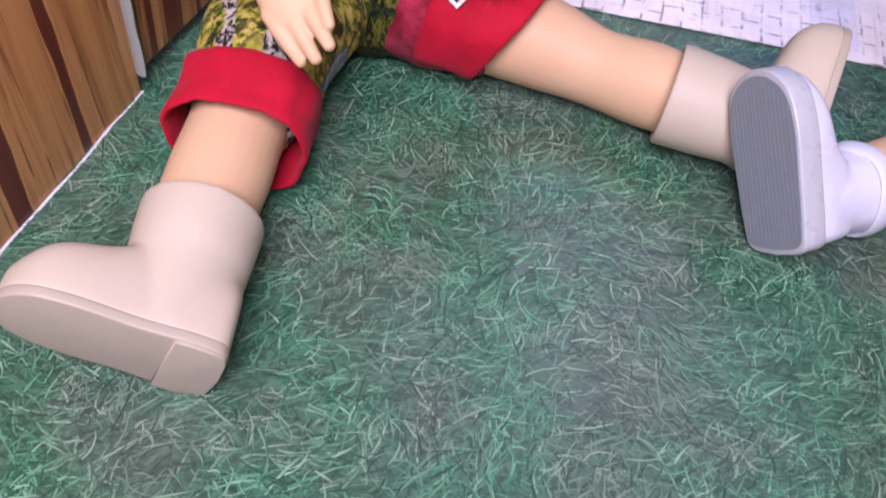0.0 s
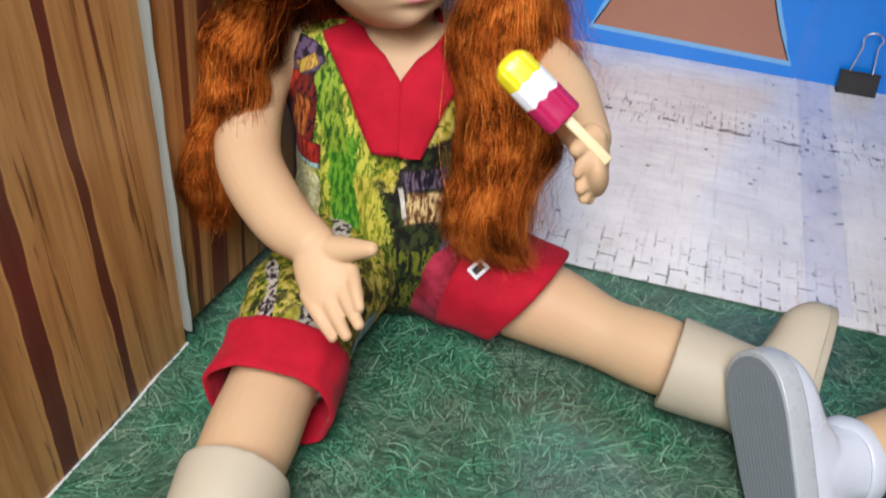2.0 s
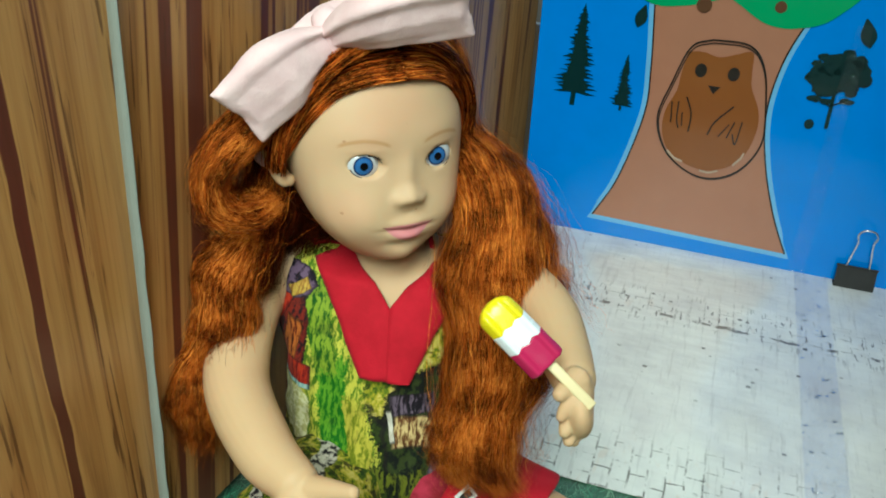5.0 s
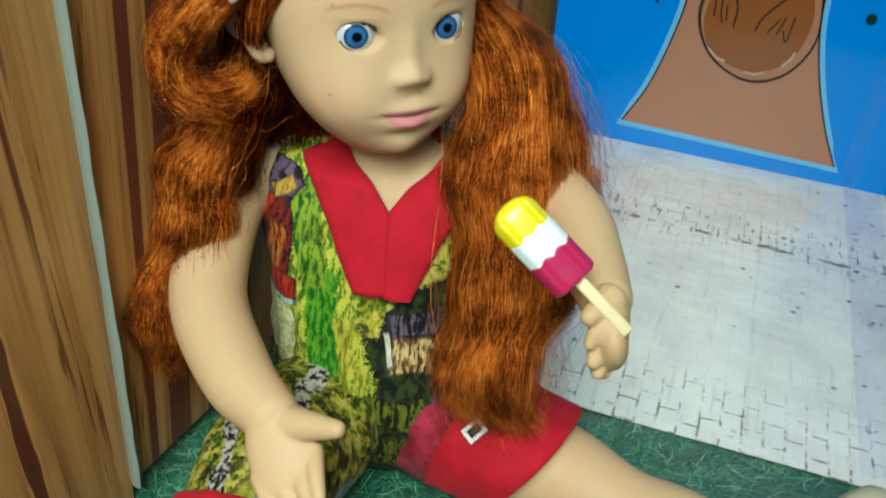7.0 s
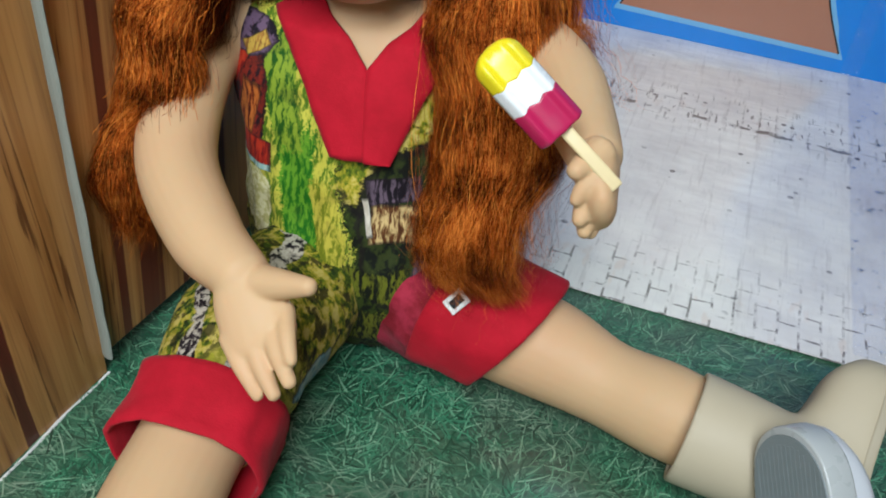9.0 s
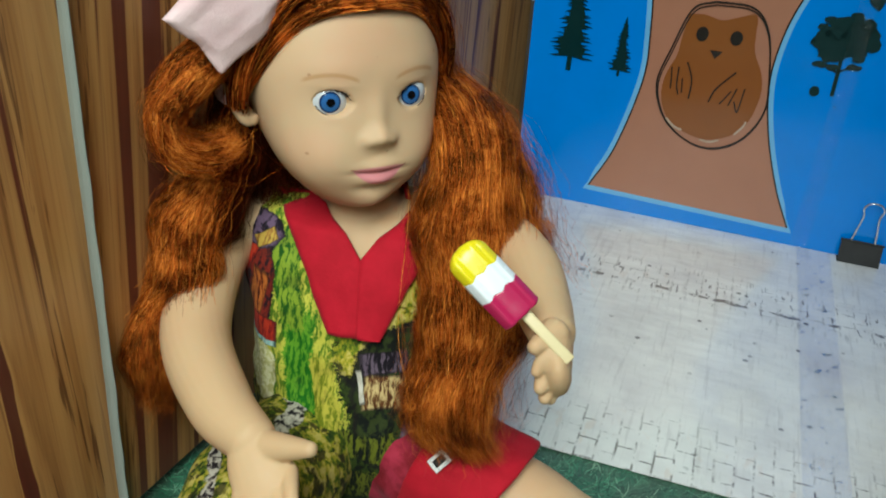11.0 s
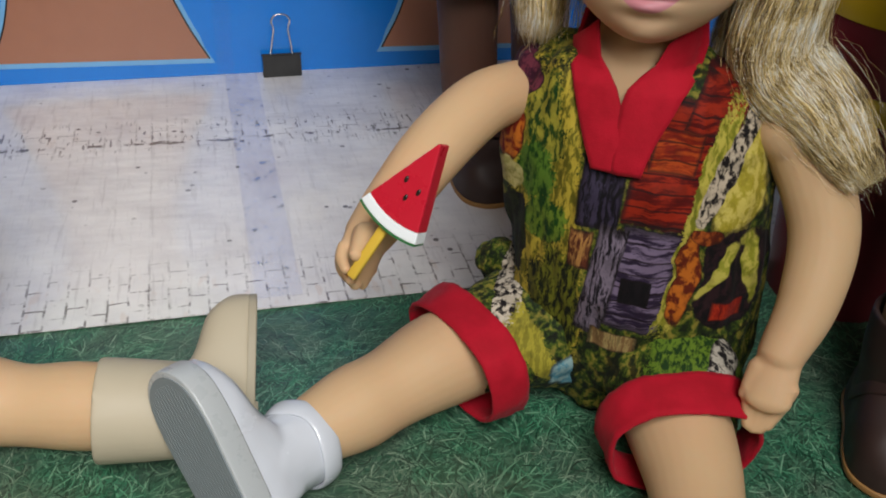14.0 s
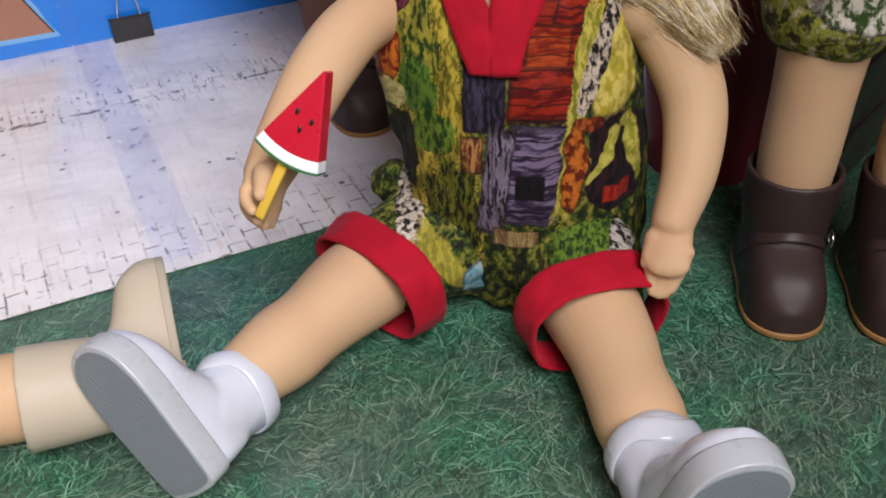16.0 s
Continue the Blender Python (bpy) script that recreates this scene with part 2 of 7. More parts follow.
        c = m.mix(m.step(far, 0.97, 1.03, 1.0, 0.0), c, ink)
    c = m.mix(m.step(m.noise(brush, 300, 4, 0.7), 0.60, 0.70, 0.0, 0.22), c, (0.008, 0.008, 0.006, 1))
    c = m.mix(m.step(depth, 0.54, 0.66, 0.0, 0.30), c, (0.010, 0.010, 0.007, 1))
    m.colour(m.mix(1.0, c, tint, "MULTIPLY"))
    weave = m.noise(p, 1800, 2)
    m.b.inputs["Sheen Weight"].default_value = 0.02
    m.bump(m.math("ADD", m.math("MULTIPLY", weave, 0.25), m.noise(p, 90, 3)), 0.35, 0.0014)
    return m.mat


def cloth_material(name, c, dark):
    m = Nodes(name, 0.8, spec=0.2)
    p = m.coords()
    m.colour(m.mix(m.step(m.noise(p, 70, 5, 0.65), 0.35, 0.7), dark, c))
    m.b.inputs["Sheen Weight"].default_value = 0.04
    h = m.math("ADD", m.math("MULTIPLY", m.noise(p, 1500, 2), 0.3), m.noise(p, 110, 4))
    return m.bump(h, 0.4, 0.0014).mat


def wood_print_material(name, share, bands=()):
    """Glossy printed wood boards, grain running up; share: how much of it is dark heartwood; bands: (place, slope, half width, top) of single dark streaks."""
    m = Nodes(name, 0.32, spec=0.4)
    p = m.coords()
    x, y, z = m.split(p)
    lean = m.scaled(p, (1, 1, 1), (0, radians(-3.5), 0))
    grain = m.noise(m.scaled(lean, (60, 60, 3.0)), 1.0, 5, 0.6, 0.8)
    fine = m.noise(m.scaled(lean, (420, 420, 9)), 1.0, 4, 0.6, 0.3)
    broad = m.noise(m.scaled(lean, (95, 95, 1.6)), 1.0, 3, 0.5, 0.5)
    fleck = m.noise(m.scaled(lean, (260, 260, 13)), 1.0, 3, 0.55, 0.6)
    c = m.ramp(grain, [(0.26, lin(122, 78, 42)), (0.40, lin(164, 116, 64)), (0.52, lin(184, 138, 82)), (0.64, lin(170, 122, 70)), (0.76, lin(132, 88, 50))])
    c = m.mix(m.step(broad, share - 0.05, share, 0.0, 0.45), c, lin(132, 84, 50))
    dark = m.mix(fine, lin(62, 22, 20), lin(104, 48, 40))
    c = m.mix(m.step(broad, share, share + 0.03, 0.0, 0.9), c, dark)
    c = m.mix(m.step(fine, 0.50, 0.72, 0.0, 0.42), c, lin(96, 56, 30))
    c = m.mix(m.step(fleck, 0.60, 0.68, 0.0, 0.75), c, lin(80, 42, 24))
    wob = m.math("MULTIPLY", m.math("SUBTRACT", m.noise(m.scaled(p, (1, 1, 9)), 1.0, 3, 0.5), 0.5), 0.011)
    for s0, slope, half, top in bands:
        off = m.math("ABSOLUTE", m.math("SUBTRACT", m.math("ADD", x, wob), m.math("ADD", m.math("MULTIPLY", z, slope), s0)))
        wide = m.math("MULTIPLY", m.math("ADD", m.math("MULTIPLY", m.noise(m.scaled(p, (1, 1, 14)), 1.0, 2), 0.9), 0.5), half)
        wide = m.math("MULTIPLY", wide, m.step(z, top - 0.10, top, 1.0, 0.0))
        ragged = m.math("ADD", m.math("SUBTRACT", off, wide), m.math("MULTIPLY", m.math("SUBTRACT", fleck, 0.5), 0.004))
        c = m.mix(m.step(ragged, -0.0004, 0.0004, 0.95, 0.0), c, dark)
        c = m.mix(m.math("MULTIPLY", m.step(ragged, 0.0004, 0.0016, 1.0, 0.0), m.step(ragged, 0.0, 0.0004)), c, lin(190, 142, 84))
    m.colour(c)
    return m.bump(m.noise(p, 30, 2), 0.15, 0.002).mat


def brick_print_material(name):
    """White washed brick printed on clear-coated paper; x runs along its near edge."""
    m = Nodes(name, 0.22, spec=0.5)
    p = m.coords()
    x, y, z = m.split(p)
    wob = m.vmath("ADD", p, m.vmath("MULTIPLY", m.vmath("SUBTRACT", m.noise(p, 60, 3, out="Color"), (0.5, 0.5, 0.5)), (0.0022, 0.004, 0)))
    n = m.t.nodes.new("ShaderNodeTexBrick")
    m.put(n.inputs["Vector"], m.scaled(wob, (1, 1, 1), (0, 0, math.pi / 2)))
    for key, v in (("Scale", 1.0), ("Mortar Size", 0.0008), ("Mortar Smooth", 0.35), ("Brick Width", 0.0185), ("Row Height", 0.0112), ("Bias", 0.0)):
        n.inputs[key].default_value = v
    n.inputs["Color1"].default_value = (0, 0, 0, 1)
    n.inputs["Color2"].default_value = (0.25, 0.25, 0.25, 1)
    n.inputs["Mortar"].default_value = (1, 1, 1, 1)
    joint = n.outputs["Fac"]
    # the joints show in two bands and fade out between
    near = m.step(y, 0.022, 0.075, 1.0, 0.0)
    band = m.step(m.math("ABSOLUTE", m.math("SUBTRACT", y, 0.232)), 0.008, 0.036, 0.6, 0.05)
    show = m.math("MAXIMUM", near, band)
    worn = m.step(m.noise(p, 85, 4, 0.7), 0.42, 0.62)
    lines = m.math("MULTIPLY", m.math("MULTIPLY", joint, show), worn)
    base = m.ramp(m.noise(p, 22, 5, 0.6), [(0.3, lin(214, 210, 210)), (0.55, lin(231, 228, 226)), (0.75, lin(240, 237, 234))])
    base = m.mix(m.step(m.noise(p, 9, 3), 0.55, 0.72, 0.0, 0.35), base, lin(206, 198, 204))
    tone = m.noise(m.scaled(p, (120, 45, 1)), 1.0, 2)
    base = m.mix(m.math("MULTIPLY", m.step(tone, 0.58, 0.7), m.math("MULTIPLY", show, 0.35)), base, lin(214, 190, 176))
    c = m.mix(m.math("MULTIPLY", lines, 0.8), base, lin(92, 82, 80))
    # faint washed streaks and short dark ticks, running away from the near edge
    streak = m.noise(m.scaled(wob, (210, 16, 1)), 1.0, 3, 0.6)
    c = m.mix(m.step(streak, 0.56, 0.70, 0.0, 0.22), c, lin(150, 140, 142))
    tick = m.math("MULTIPLY", m.step(m.noise(m.scaled(wob, (330, 60, 1)), 1.0, 2, 0.5), 0.60, 0.66), m.math("MULTIPLY", band, 1.2))
    c = m.mix(tick, c, lin(84, 74, 74))
    spots = m.math("MULTIPLY", m.step(m.voronoi(wob, 70), 0.10, 0.17, 1.0, 0.0), m.step(m.noise(p, 30, 2), 0.5, 0.62))
    c = m.mix(m.math("MULTIPLY", spots, 0.8), c, lin(72, 64, 66))
    dash = m.math("MULTIPLY", m.step(m.math("ABSOLUTE", m.math("SUBTRACT", m.math("ADD", y, m.math("MULTIPLY", m.noise(p, 70, 3), 0.012)), 0.226)), 0.0008, 0.0026, 1.0, 0.0), m.step(m.noise(m.scaled(p, (90, 20, 1)), 1.0, 3), 0.47, 0.6))
    c = m.mix(m.math("MULTIPLY", dash, 0.85), c, lin(84, 74, 72))
    m.colour(c)
    m.b.inputs["Coat Weight"].default_value = 0.6
    m.b.inputs["Coat Roughness"].default_value = 0.08
    ripple = m.math("ADD", m.noise(m.scaled(p, (10, 26, 1)), 1.0, 3), m.math("MULTIPLY", m.noise(p, 160, 2), 0.05))
    return m.bump(ripple, 0.35, 0.006).mat


def film_material(name, c, rough=0.25, vary=0.06):
    """Flat print under a clear wrinkled film."""
    m = Nodes(name, rough, spec=0.5)
    p = m.coords()
    dark = tuple(v * (1 - vary) for v in c[:3]) + (1,)
    lite = tuple(min(1, v * (1 + vary)) for v in c[:3]) + (1,)
    m.colour(m.mix(m.noise(p, 35, 4), dark, lite))
    m.b.inputs["Coat Weight"].default_value = 0.5
    m.b.inputs["Coat Roughness"].default_value = 0.07
    return m.bump(m.noise(m.scaled(p, (18, 18, 7)), 1.0, 3), 0.25, 0.006).mat


def grass_base_material(name):
    m = Nodes(name, 0.3, spec=0.5)
    p = m.coords()
    n = m.noise(m.scaled(p, (150, 240, 1)), 1.0, 5, 0.7, 1.0)
    c = m.ramp(n, [(0.32, lin(34, 54, 44)), (0.5, lin(52, 92, 70)), (0.68, lin(84, 116, 94))])
    c = m.mix(m.step(m.noise(p, 16, 4), 0.5, 0.68, 0.0, 0.6), c, lin(66, 74, 68))
    m.colour(c)
    m.b.inputs["Coat Weight"].default_value = 0.7
    m.b.inputs["Coat Roughness"].default_value = 0.24
    return m.bump(m.noise(p, 14, 3), 0.12, 0.004).mat


def grass_blade_material(name):
    m = Nodes(name, 0.42, spec=0.4)
    p = m.coords()
    lush = m.ramp(m.island(), [(0.0, lin(26, 62, 46)), (0.35, lin(44, 98, 72)), (0.65, lin(68, 130, 98)), (0.88, lin(94, 150, 116)), (1.0, lin(128, 172, 140))])
    dull = m.ramp(m.island(), [(0.0, lin(42, 58, 48)), (0.5, lin(78, 104, 86)), (0.85, lin(104, 128, 106)), (1.0, lin(132, 152, 130))])
    c = m.mix(m.step(m.noise(p, 15, 4, 0.6), 0.40, 0.60), lush, dull)
    m.colour(c)
    m.b.inputs["Coat Weight"].default_value = 0.7
    m.b.inputs["Coat Roughness"].default_value = 0.24
    return m.bump(m.noise(p, 14, 3), 0.12, 0.004).mat


SKIN = skin_material("vinyl_skin", (0.56, 0.378, 0.212, 1), (0.57, 0.355, 0.20, 1))
SKIN_DARK = skin_material("dark_vinyl_skin", (0.095, 0.05, 0.035, 1), (0.11, 0.05, 0.035, 1))
FACE_A = face_material("face_freckled", (0.55, 0.375, 0.222, 1), (0.57, 0.33, 0.20, 1), (0.57, 0.22, 0.23, 1), (0.42, 0.22, 0.08, 1), (0.30, 0.13, 0.05, 1))
FACE_B = face_material("face_pale", (0.54, 0.365, 0.222, 1), (0.56, 0.31, 0.195, 1), (0.52, 0.22, 0.25, 1), (0.42, 0.27, 0.12, 1), (0.62, 0.38, 0.24, 1))
EYE = eye_material("glass_eye")
LASH = plain("lash", (0.03, 0.02, 0.018, 1), 0.6)
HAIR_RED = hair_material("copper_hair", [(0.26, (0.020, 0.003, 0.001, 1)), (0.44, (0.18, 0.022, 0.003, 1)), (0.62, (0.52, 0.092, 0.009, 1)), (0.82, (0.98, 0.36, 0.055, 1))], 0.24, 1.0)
# darker copy of the copper hair, with the shade put into its colour
HAIR_SHADED = hair_material("shaded_copper_hair", [(0.2, (0.010, 0.002, 0.001, 1)), (0.6, (0.05, 0.008, 0.002, 1)), (0.9, (0.12, 0.02, 0.004, 1))], 0.5, 0.2)
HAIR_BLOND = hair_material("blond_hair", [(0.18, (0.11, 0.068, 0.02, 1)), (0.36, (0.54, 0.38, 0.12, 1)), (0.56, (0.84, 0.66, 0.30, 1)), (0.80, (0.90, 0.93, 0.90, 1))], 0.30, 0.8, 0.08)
HAIR_BROWN = hair_material("brown_hair", [(0.0, (0.02, 0.01, 0.006, 1)), (0.5, (0.05, 0.025, 0.014, 1)), (1.0, (0.09, 0.05, 0.03, 1))])
YG = [(0.22, (0.012, 0.020, 0.006, 1)), (0.36, (0.035, 0.085, 0.008, 1)), (0.48, (0.16, 0.22, 0.012, 1)), (0.60, (0.46, 0.40, 0.03, 1)), (0.78, (0.66, 0.56, 0.16, 1))]
DARKG = [(0.25, (0.006, 0.008, 0.005, 1)), (0.45, (0.018, 0.035, 0.008, 1)), (0.6, (0.07, 0.12, 0.012, 1)), (0.78, (0.34, 0.30, 0.05, 1))]
RED_CLOTH = cloth_material("red_cotton", (0.43, 0.005, 0.020, 1), (0.35, 0.004, 0.015, 1))
RED_PRINT = cloth_material("crimson_print", (0.36, 0.025, 0.055, 1), (0.16, 0.006, 0.012, 1))
PINK_CLOTH = cloth_material("pale_pink_satin", (0.80, 0.60, 0.60, 1), (0.74, 0.52, 0.53, 1))
BEIGE = plain("beige_vinyl", (0.455, 0.40, 0.29, 1), 0.62, vary=0.05, scale=60, bump=0.05)
BEIGE_SOLE = plain("beige_sole", (0.37, 0.33, 0.24, 1), 0.55, vary=0.08, scale=90)
WHITE_SHOE = plain("white_vinyl", (0.57, 0.605, 0.66, 1), 0.22, vary=0.03, scale=60)
GREY_SOLE = plain("grey_rubber", (0.42, 0.45, 0.46, 1), 0.3, vary=0.05, scale=120)
GREY_TREAD = plain("dark_grey_tread", (0.20, 0.235, 0.25, 1), 0.55, vary=0.12, scale=150)
BROWN_BOOT = plain("brown_vinyl", (0.036, 0.019, 0.016, 1), 0.52, vary=0.12, scale=60, bump=0.05)
TAN_SOLE = plain("tan_sole", (0.32, 0.165, 0.05, 1), 0.5)
STEEL = plain("bright_steel", (0.72, 0.72, 0.70, 1), 0.22, 1.0)
BLACK_STEEL = plain("black_enamel", (0.010, 0.010, 0.011, 1), 0.62)

# ---------------------------------------------------------------- mesh tools
V = lambda *a: np.array(a, float)


def unit(a):
    a = np.asarray(a, float)
    return a / max(1e-9, np.linalg.norm(a))


def spline(pts, n):
    """n points on a smooth curve through rows of numbers."""
    pts = np.asarray(pts, float)
    if len(pts) == 1:
        return np.repeat(pts, n, 0)
    ext = np.vstack([2 * pts[0] - pts[1], pts, 2 * pts[-1] - pts[-2]])
    out = []
    for s in np.linspace(0, len(pts) - 1, n):
        i = min(int(s), len(pts) - 2)
        t = s - i
        a, b, c, d = ext[i : i + 4]
        out.append(0.5 * (2 * b + (c - a) * t + (2 * a - 5 * b + 4 * c - d) * t * t + (3 * b - a - 3 * c + d) * t**3))
    return np.array(out)


def frames(path, up=(0, 0, 1)):
    """Tangent, side and normal along a path, turned as little as possible."""
    tan = np.gradient(path, axis=0)
    tan /= np.maximum(1e-9, np.linalg.norm(tan, axis=1))[:, None]
    n = np.asarray(up, float) - tan[0] * np.dot(up, tan[0])
    if np.linalg.norm(n) < 1e-3:
        n = np.cross(tan[0], (1, 0.3, 0.2))
    n = unit(n)
    side, norm = [], []
    for t in tan:
        n = unit(n - t * np.dot(n, t))
        norm.append(n)
        side.append(np.cross(t, n))
    return tan, np.array(side), np.array(norm)


def grid_faces(rows, cols, wrap=True):
    i, j = np.meshgrid(np.arange(rows - 1), np.arange(cols if wrap else cols - 1), indexing="ij")
    k = (j + 1) % cols
    return np.stack([i * cols + j, i * cols + k, (i + 1) * cols + k, (i + 1) * cols + j], -1).reshape(-1, 4)


def tube(pts, radii, rings=24, sides=20, up=(0, 0, 1), rounded=True, flat=1.0):
    """A closed limb along a curve: radii are one number a point, or (across, along the up side)."""
    path = spline(pts, rings)
    r = np.asarray(radii, float)
    r = np.stack([r, r * flat], -1) if r.ndim == 1 else r
    r = spline(r, rings)
    tan, side, norm = frames(path, up)
    cs, rs, ts = [], [], []
    if rounded:
        for a in np.linspace(0.02, math.pi / 2, 6)[:-1]:
            cs.append(path[0] - tan[0] * r[0].mean() * math.cos(a) * 0.8)
            rs.append(r[0] * math.sin(a))
            ts.append(0)
    for i in range(rings):
        cs.append(path[i]), rs.append(r[i]), ts.append(i)
    if rounded:
        for a in np.linspace(math.pi / 2, math.pi - 0.02, 6)[1:]:
            cs.append(path[-1] - tan[-1] * r[-1].mean() * math.cos(a) * 0.8)
            rs.append(r[-1] * math.sin(a))
            ts.append(rings - 1)
    ang = np.linspace(0, 2 * math.pi, sides, endpoint=False)
    v = [c + np.outer(np.cos(ang) * rr[0], side[i]) + np.outer(np.sin(ang) * rr[1], norm[i]) for c, rr, i in zip(cs, rs, ts)]
    return np.concatenate(v), grid_faces(len(cs), sides)


def ball(centre, r, rows=20, cols=28, axes=None):
    la, lo = np.linspace(0.01, math.pi - 0.01, rows), np.linspace(0, 2 * math.pi, cols, endpoint=False)
    s = np.stack([np.outer(np.sin(la), np.cos(lo)), np.outer(np.sin(la), np.sin(lo)), np.outer(np.cos(la), np.ones(cols))], -1).reshape(-1, 3)
    s = s * np.asarray(r)
    if axes is not None:
        s = s @ np.asarray(axes)
    return s + np.asarray(centre), grid_faces(rows, cols)[:, ::-1]


class Build:
    """Gathers pieces of one mesh, with a material and a local place for each vertex."""

    def __init__(self):
        self.v, self.loops, self.tot, self.mat, self.loc, self.count = [], [], [], [], [], 0

    def add(self, piece, mat=0, local=None):
        v, f = np.asarray(piece[0], float), np.asarray(piece[1])
        self.v.append(v)
        self.loc.append(v if local is None else np.asarray(local, float))
        self.loops.append((f + self.count).ravel())
        self.tot.append(np.full(len(f), f.shape[1]))
        self.mat.append(np.full(len(f), mat))
        self.count += len(v)
        return self

    def add_mesh(self, me, mat=0, local=None):
        v = np.empty(len(me.vertices) * 3, np.float32)
        me.vertices.foreach_get("co", v)
        v = v.reshape(-1, 3).astype(float)
        loops = np.empty(len(me.loops), np.int32)
        me.loops.foreach_get("vertex_index", loops)
        tot = np.empty(len(me.polygons), np.int32)
        me.polygons.foreach_get("loop_total", tot)
        self.v.append(v)
        self.loc.append(v if local is None else local(v))
        self.loops.append(loops + self.count)
        self.tot.append(tot)
        self.mat.append(np.full(len(tot), mat))
        self.count += len(v)
        return self

    def mesh(self, name, smooth=True):
        v, loops, tot = np.concatenate(self.v), np.concatenate(self.loops), np.concatenate(self.tot)
        me = bpy.data.meshes.new(name)
        me.vertices.add(len(v))
        me.vertices.foreach_set("co", v.astype(np.float32).ravel())
        me.loops.add(len(loops))
        me.loops.foreach_set("vertex_index", loops.astype(np.int32))
        me.polygons.add(len(tot))
        me.polygons.foreach_set("loop_start", np.r_[0, np.cumsum(tot)[:-1]].astype(np.int32))
        me.polygons.foreach_set("material_index", np.concatenate(self.mat).astype(np.int32))
        a = me.attributes.new("local", "FLOAT_VECTOR", "POINT")
        a.data.foreach_set("vector", np.concatenate(self.loc).astype(np.float32).ravel())
        me.update(calc_edges=True)
        me.validate()
        me.shade_smooth() if smooth else me.shade_flat()
        return me

    def thing(self, name, mats, parent=None, smooth=True):
        me = self.mesh(name, smooth)
        for m in mats if isinstance(mats, (list, tuple)) else [mats]:
            me.materials.append(m)
        ob = new(name, me)
        ob.parent = parent
        return ob


def fused(pieces, voxel, smooth=6):
    """One skin round overlapping closed pieces."""
    b = Build()
    for p in pieces:
        b.add(p)
    ob = new("temporary", b.mesh("temporary"))
    r = ob.modifiers.new("fuse", "REMESH")
    r.mode, r.voxel_size = "VOXEL", voxel
    s = ob.modifiers.new("soften", "SMOOTH")
    s.factor, s.iterations = 0.5, smooth
    me = bpy.data.meshes.new_from_object(ob.evaluated_get(bpy.context.evaluated_depsgraph_get()))
    old = ob.data
    bpy.data.objects.remove(ob)
    bpy.data.meshes.remove(old)
    return me


def coords(me):
    v = np.empty(len(me.vertices) * 3, np.float32)
    me.vertices.foreach_get("co", v)
    return v.reshape(-1, 3).astype(float)


def rumple(me, scale, depth, seed=0.0):
    """Pushes a mesh in and out along its normals: soft creases of cloth."""
    v = coords(me)
    n = np.empty(len(me.vertices) * 3, np.float32)
    me.vertices.foreach_get("normal", n)
    n = n.reshape(-1, 3)
    scale = np.asarray(scale)
    d = np.array([noise.noise(Vector(p * scale) + Vector((seed, 0, 0))) + 0.5 * noise.noise(Vector(p * scale * 2.3) + Vector((0, seed, 3))) for p in v])
    me.vertices.foreach_set("co", (v + n * (d * depth)[:, None]).astype(np.float32).ravel())
    me.update()
    return me


def part(name, piece, material, parent, label="", smooth=True):
    """One mesh object under a thing or a part. piece: vertices and faces, a Build, or a bmesh."""
    if isinstance(piece, Build):
        ob = piece.thing(name, material, parent, smooth)
    elif isinstance(piece, tuple):
        ob = Build().add(piece).thing(name, material, parent, smooth)
    else:
        me = piece if isinstance(piece, bpy.types.Mesh) else bpy.data.meshes.new(name)
        if not isinstance(piece, bpy.types.Mesh):
            piece.to_mesh(me)
            piece.free()
        me.materials.clear()
        me.materials.append(material)
        me.shade_smooth() if smooth else me.shade_flat()
        ob = new(name, me)
        ob.parent = parent
    return tagged(ob, label)


def empty(name, label, category, group="", kind=""):
    return tagged(new(name), label, category, group, kind)


def box(sx, sy, sz, m=None, bevel=0.0, seg=2):
    """A box on its base, rounded at the edges."""
    bm = bmesh.new()
    bmesh.ops.create_cube(bm, size=1)
    bmesh.ops.scale(bm, vec=(sx, sy, sz), verts=bm.verts)
    bmesh.ops.translate(bm, vec=(0, 0, sz / 2), verts=bm.verts)
    if bevel:
        bmesh.ops.bevel(bm, geom=bm.edges[:], offset=bevel, segments=seg, affect="EDGES", profile=0.6)
    if m is not None:
        bm.transform(m)
    return bm


def prism(outline, z0, z1, m=None, bevel=0.0):
    """An outline in the plane, made solid between two heights."""
    bm = bmesh.new()
    f = bm.faces.new([bm.verts.new((x, y, z0)) for x, y in outline])
    got = bmesh.ops.extrude_face_region(bm, geom=[f])
    bmesh.ops.translate(bm, vec=(0, 0, z1 - z0), verts=[g for g in got["geom"] if isinstance(g, bmesh.types.BMVert)])
    bmesh.ops.recalc_face_normals(bm, faces=bm.faces)
    if bevel:
        rim = [e for e in bm.edges if abs(e.verts[0].co.z - e.verts[1].co.z) < 1e-6]
        bmesh.ops.bevel(bm, geom=rim, offset=bevel, segments=2, affect="EDGES", profile=0.6)
    if m is not None:
        bm.transform(m)
    return bm


def basis(origin, x, y, z):
    """A pose from an origin and three axes."""
    m = Matrix.Identity(4)
    for i, a in enumerate((x, y, z)):
        m.col[i].xyz = Vector(a)
    m.col[3].xyz = Vector(origin)
    return m


def placed(piece, m):
    v, f = piece
    a = np.array(m)
    return v @ a[:3, :3].T + a[:3, 3], f


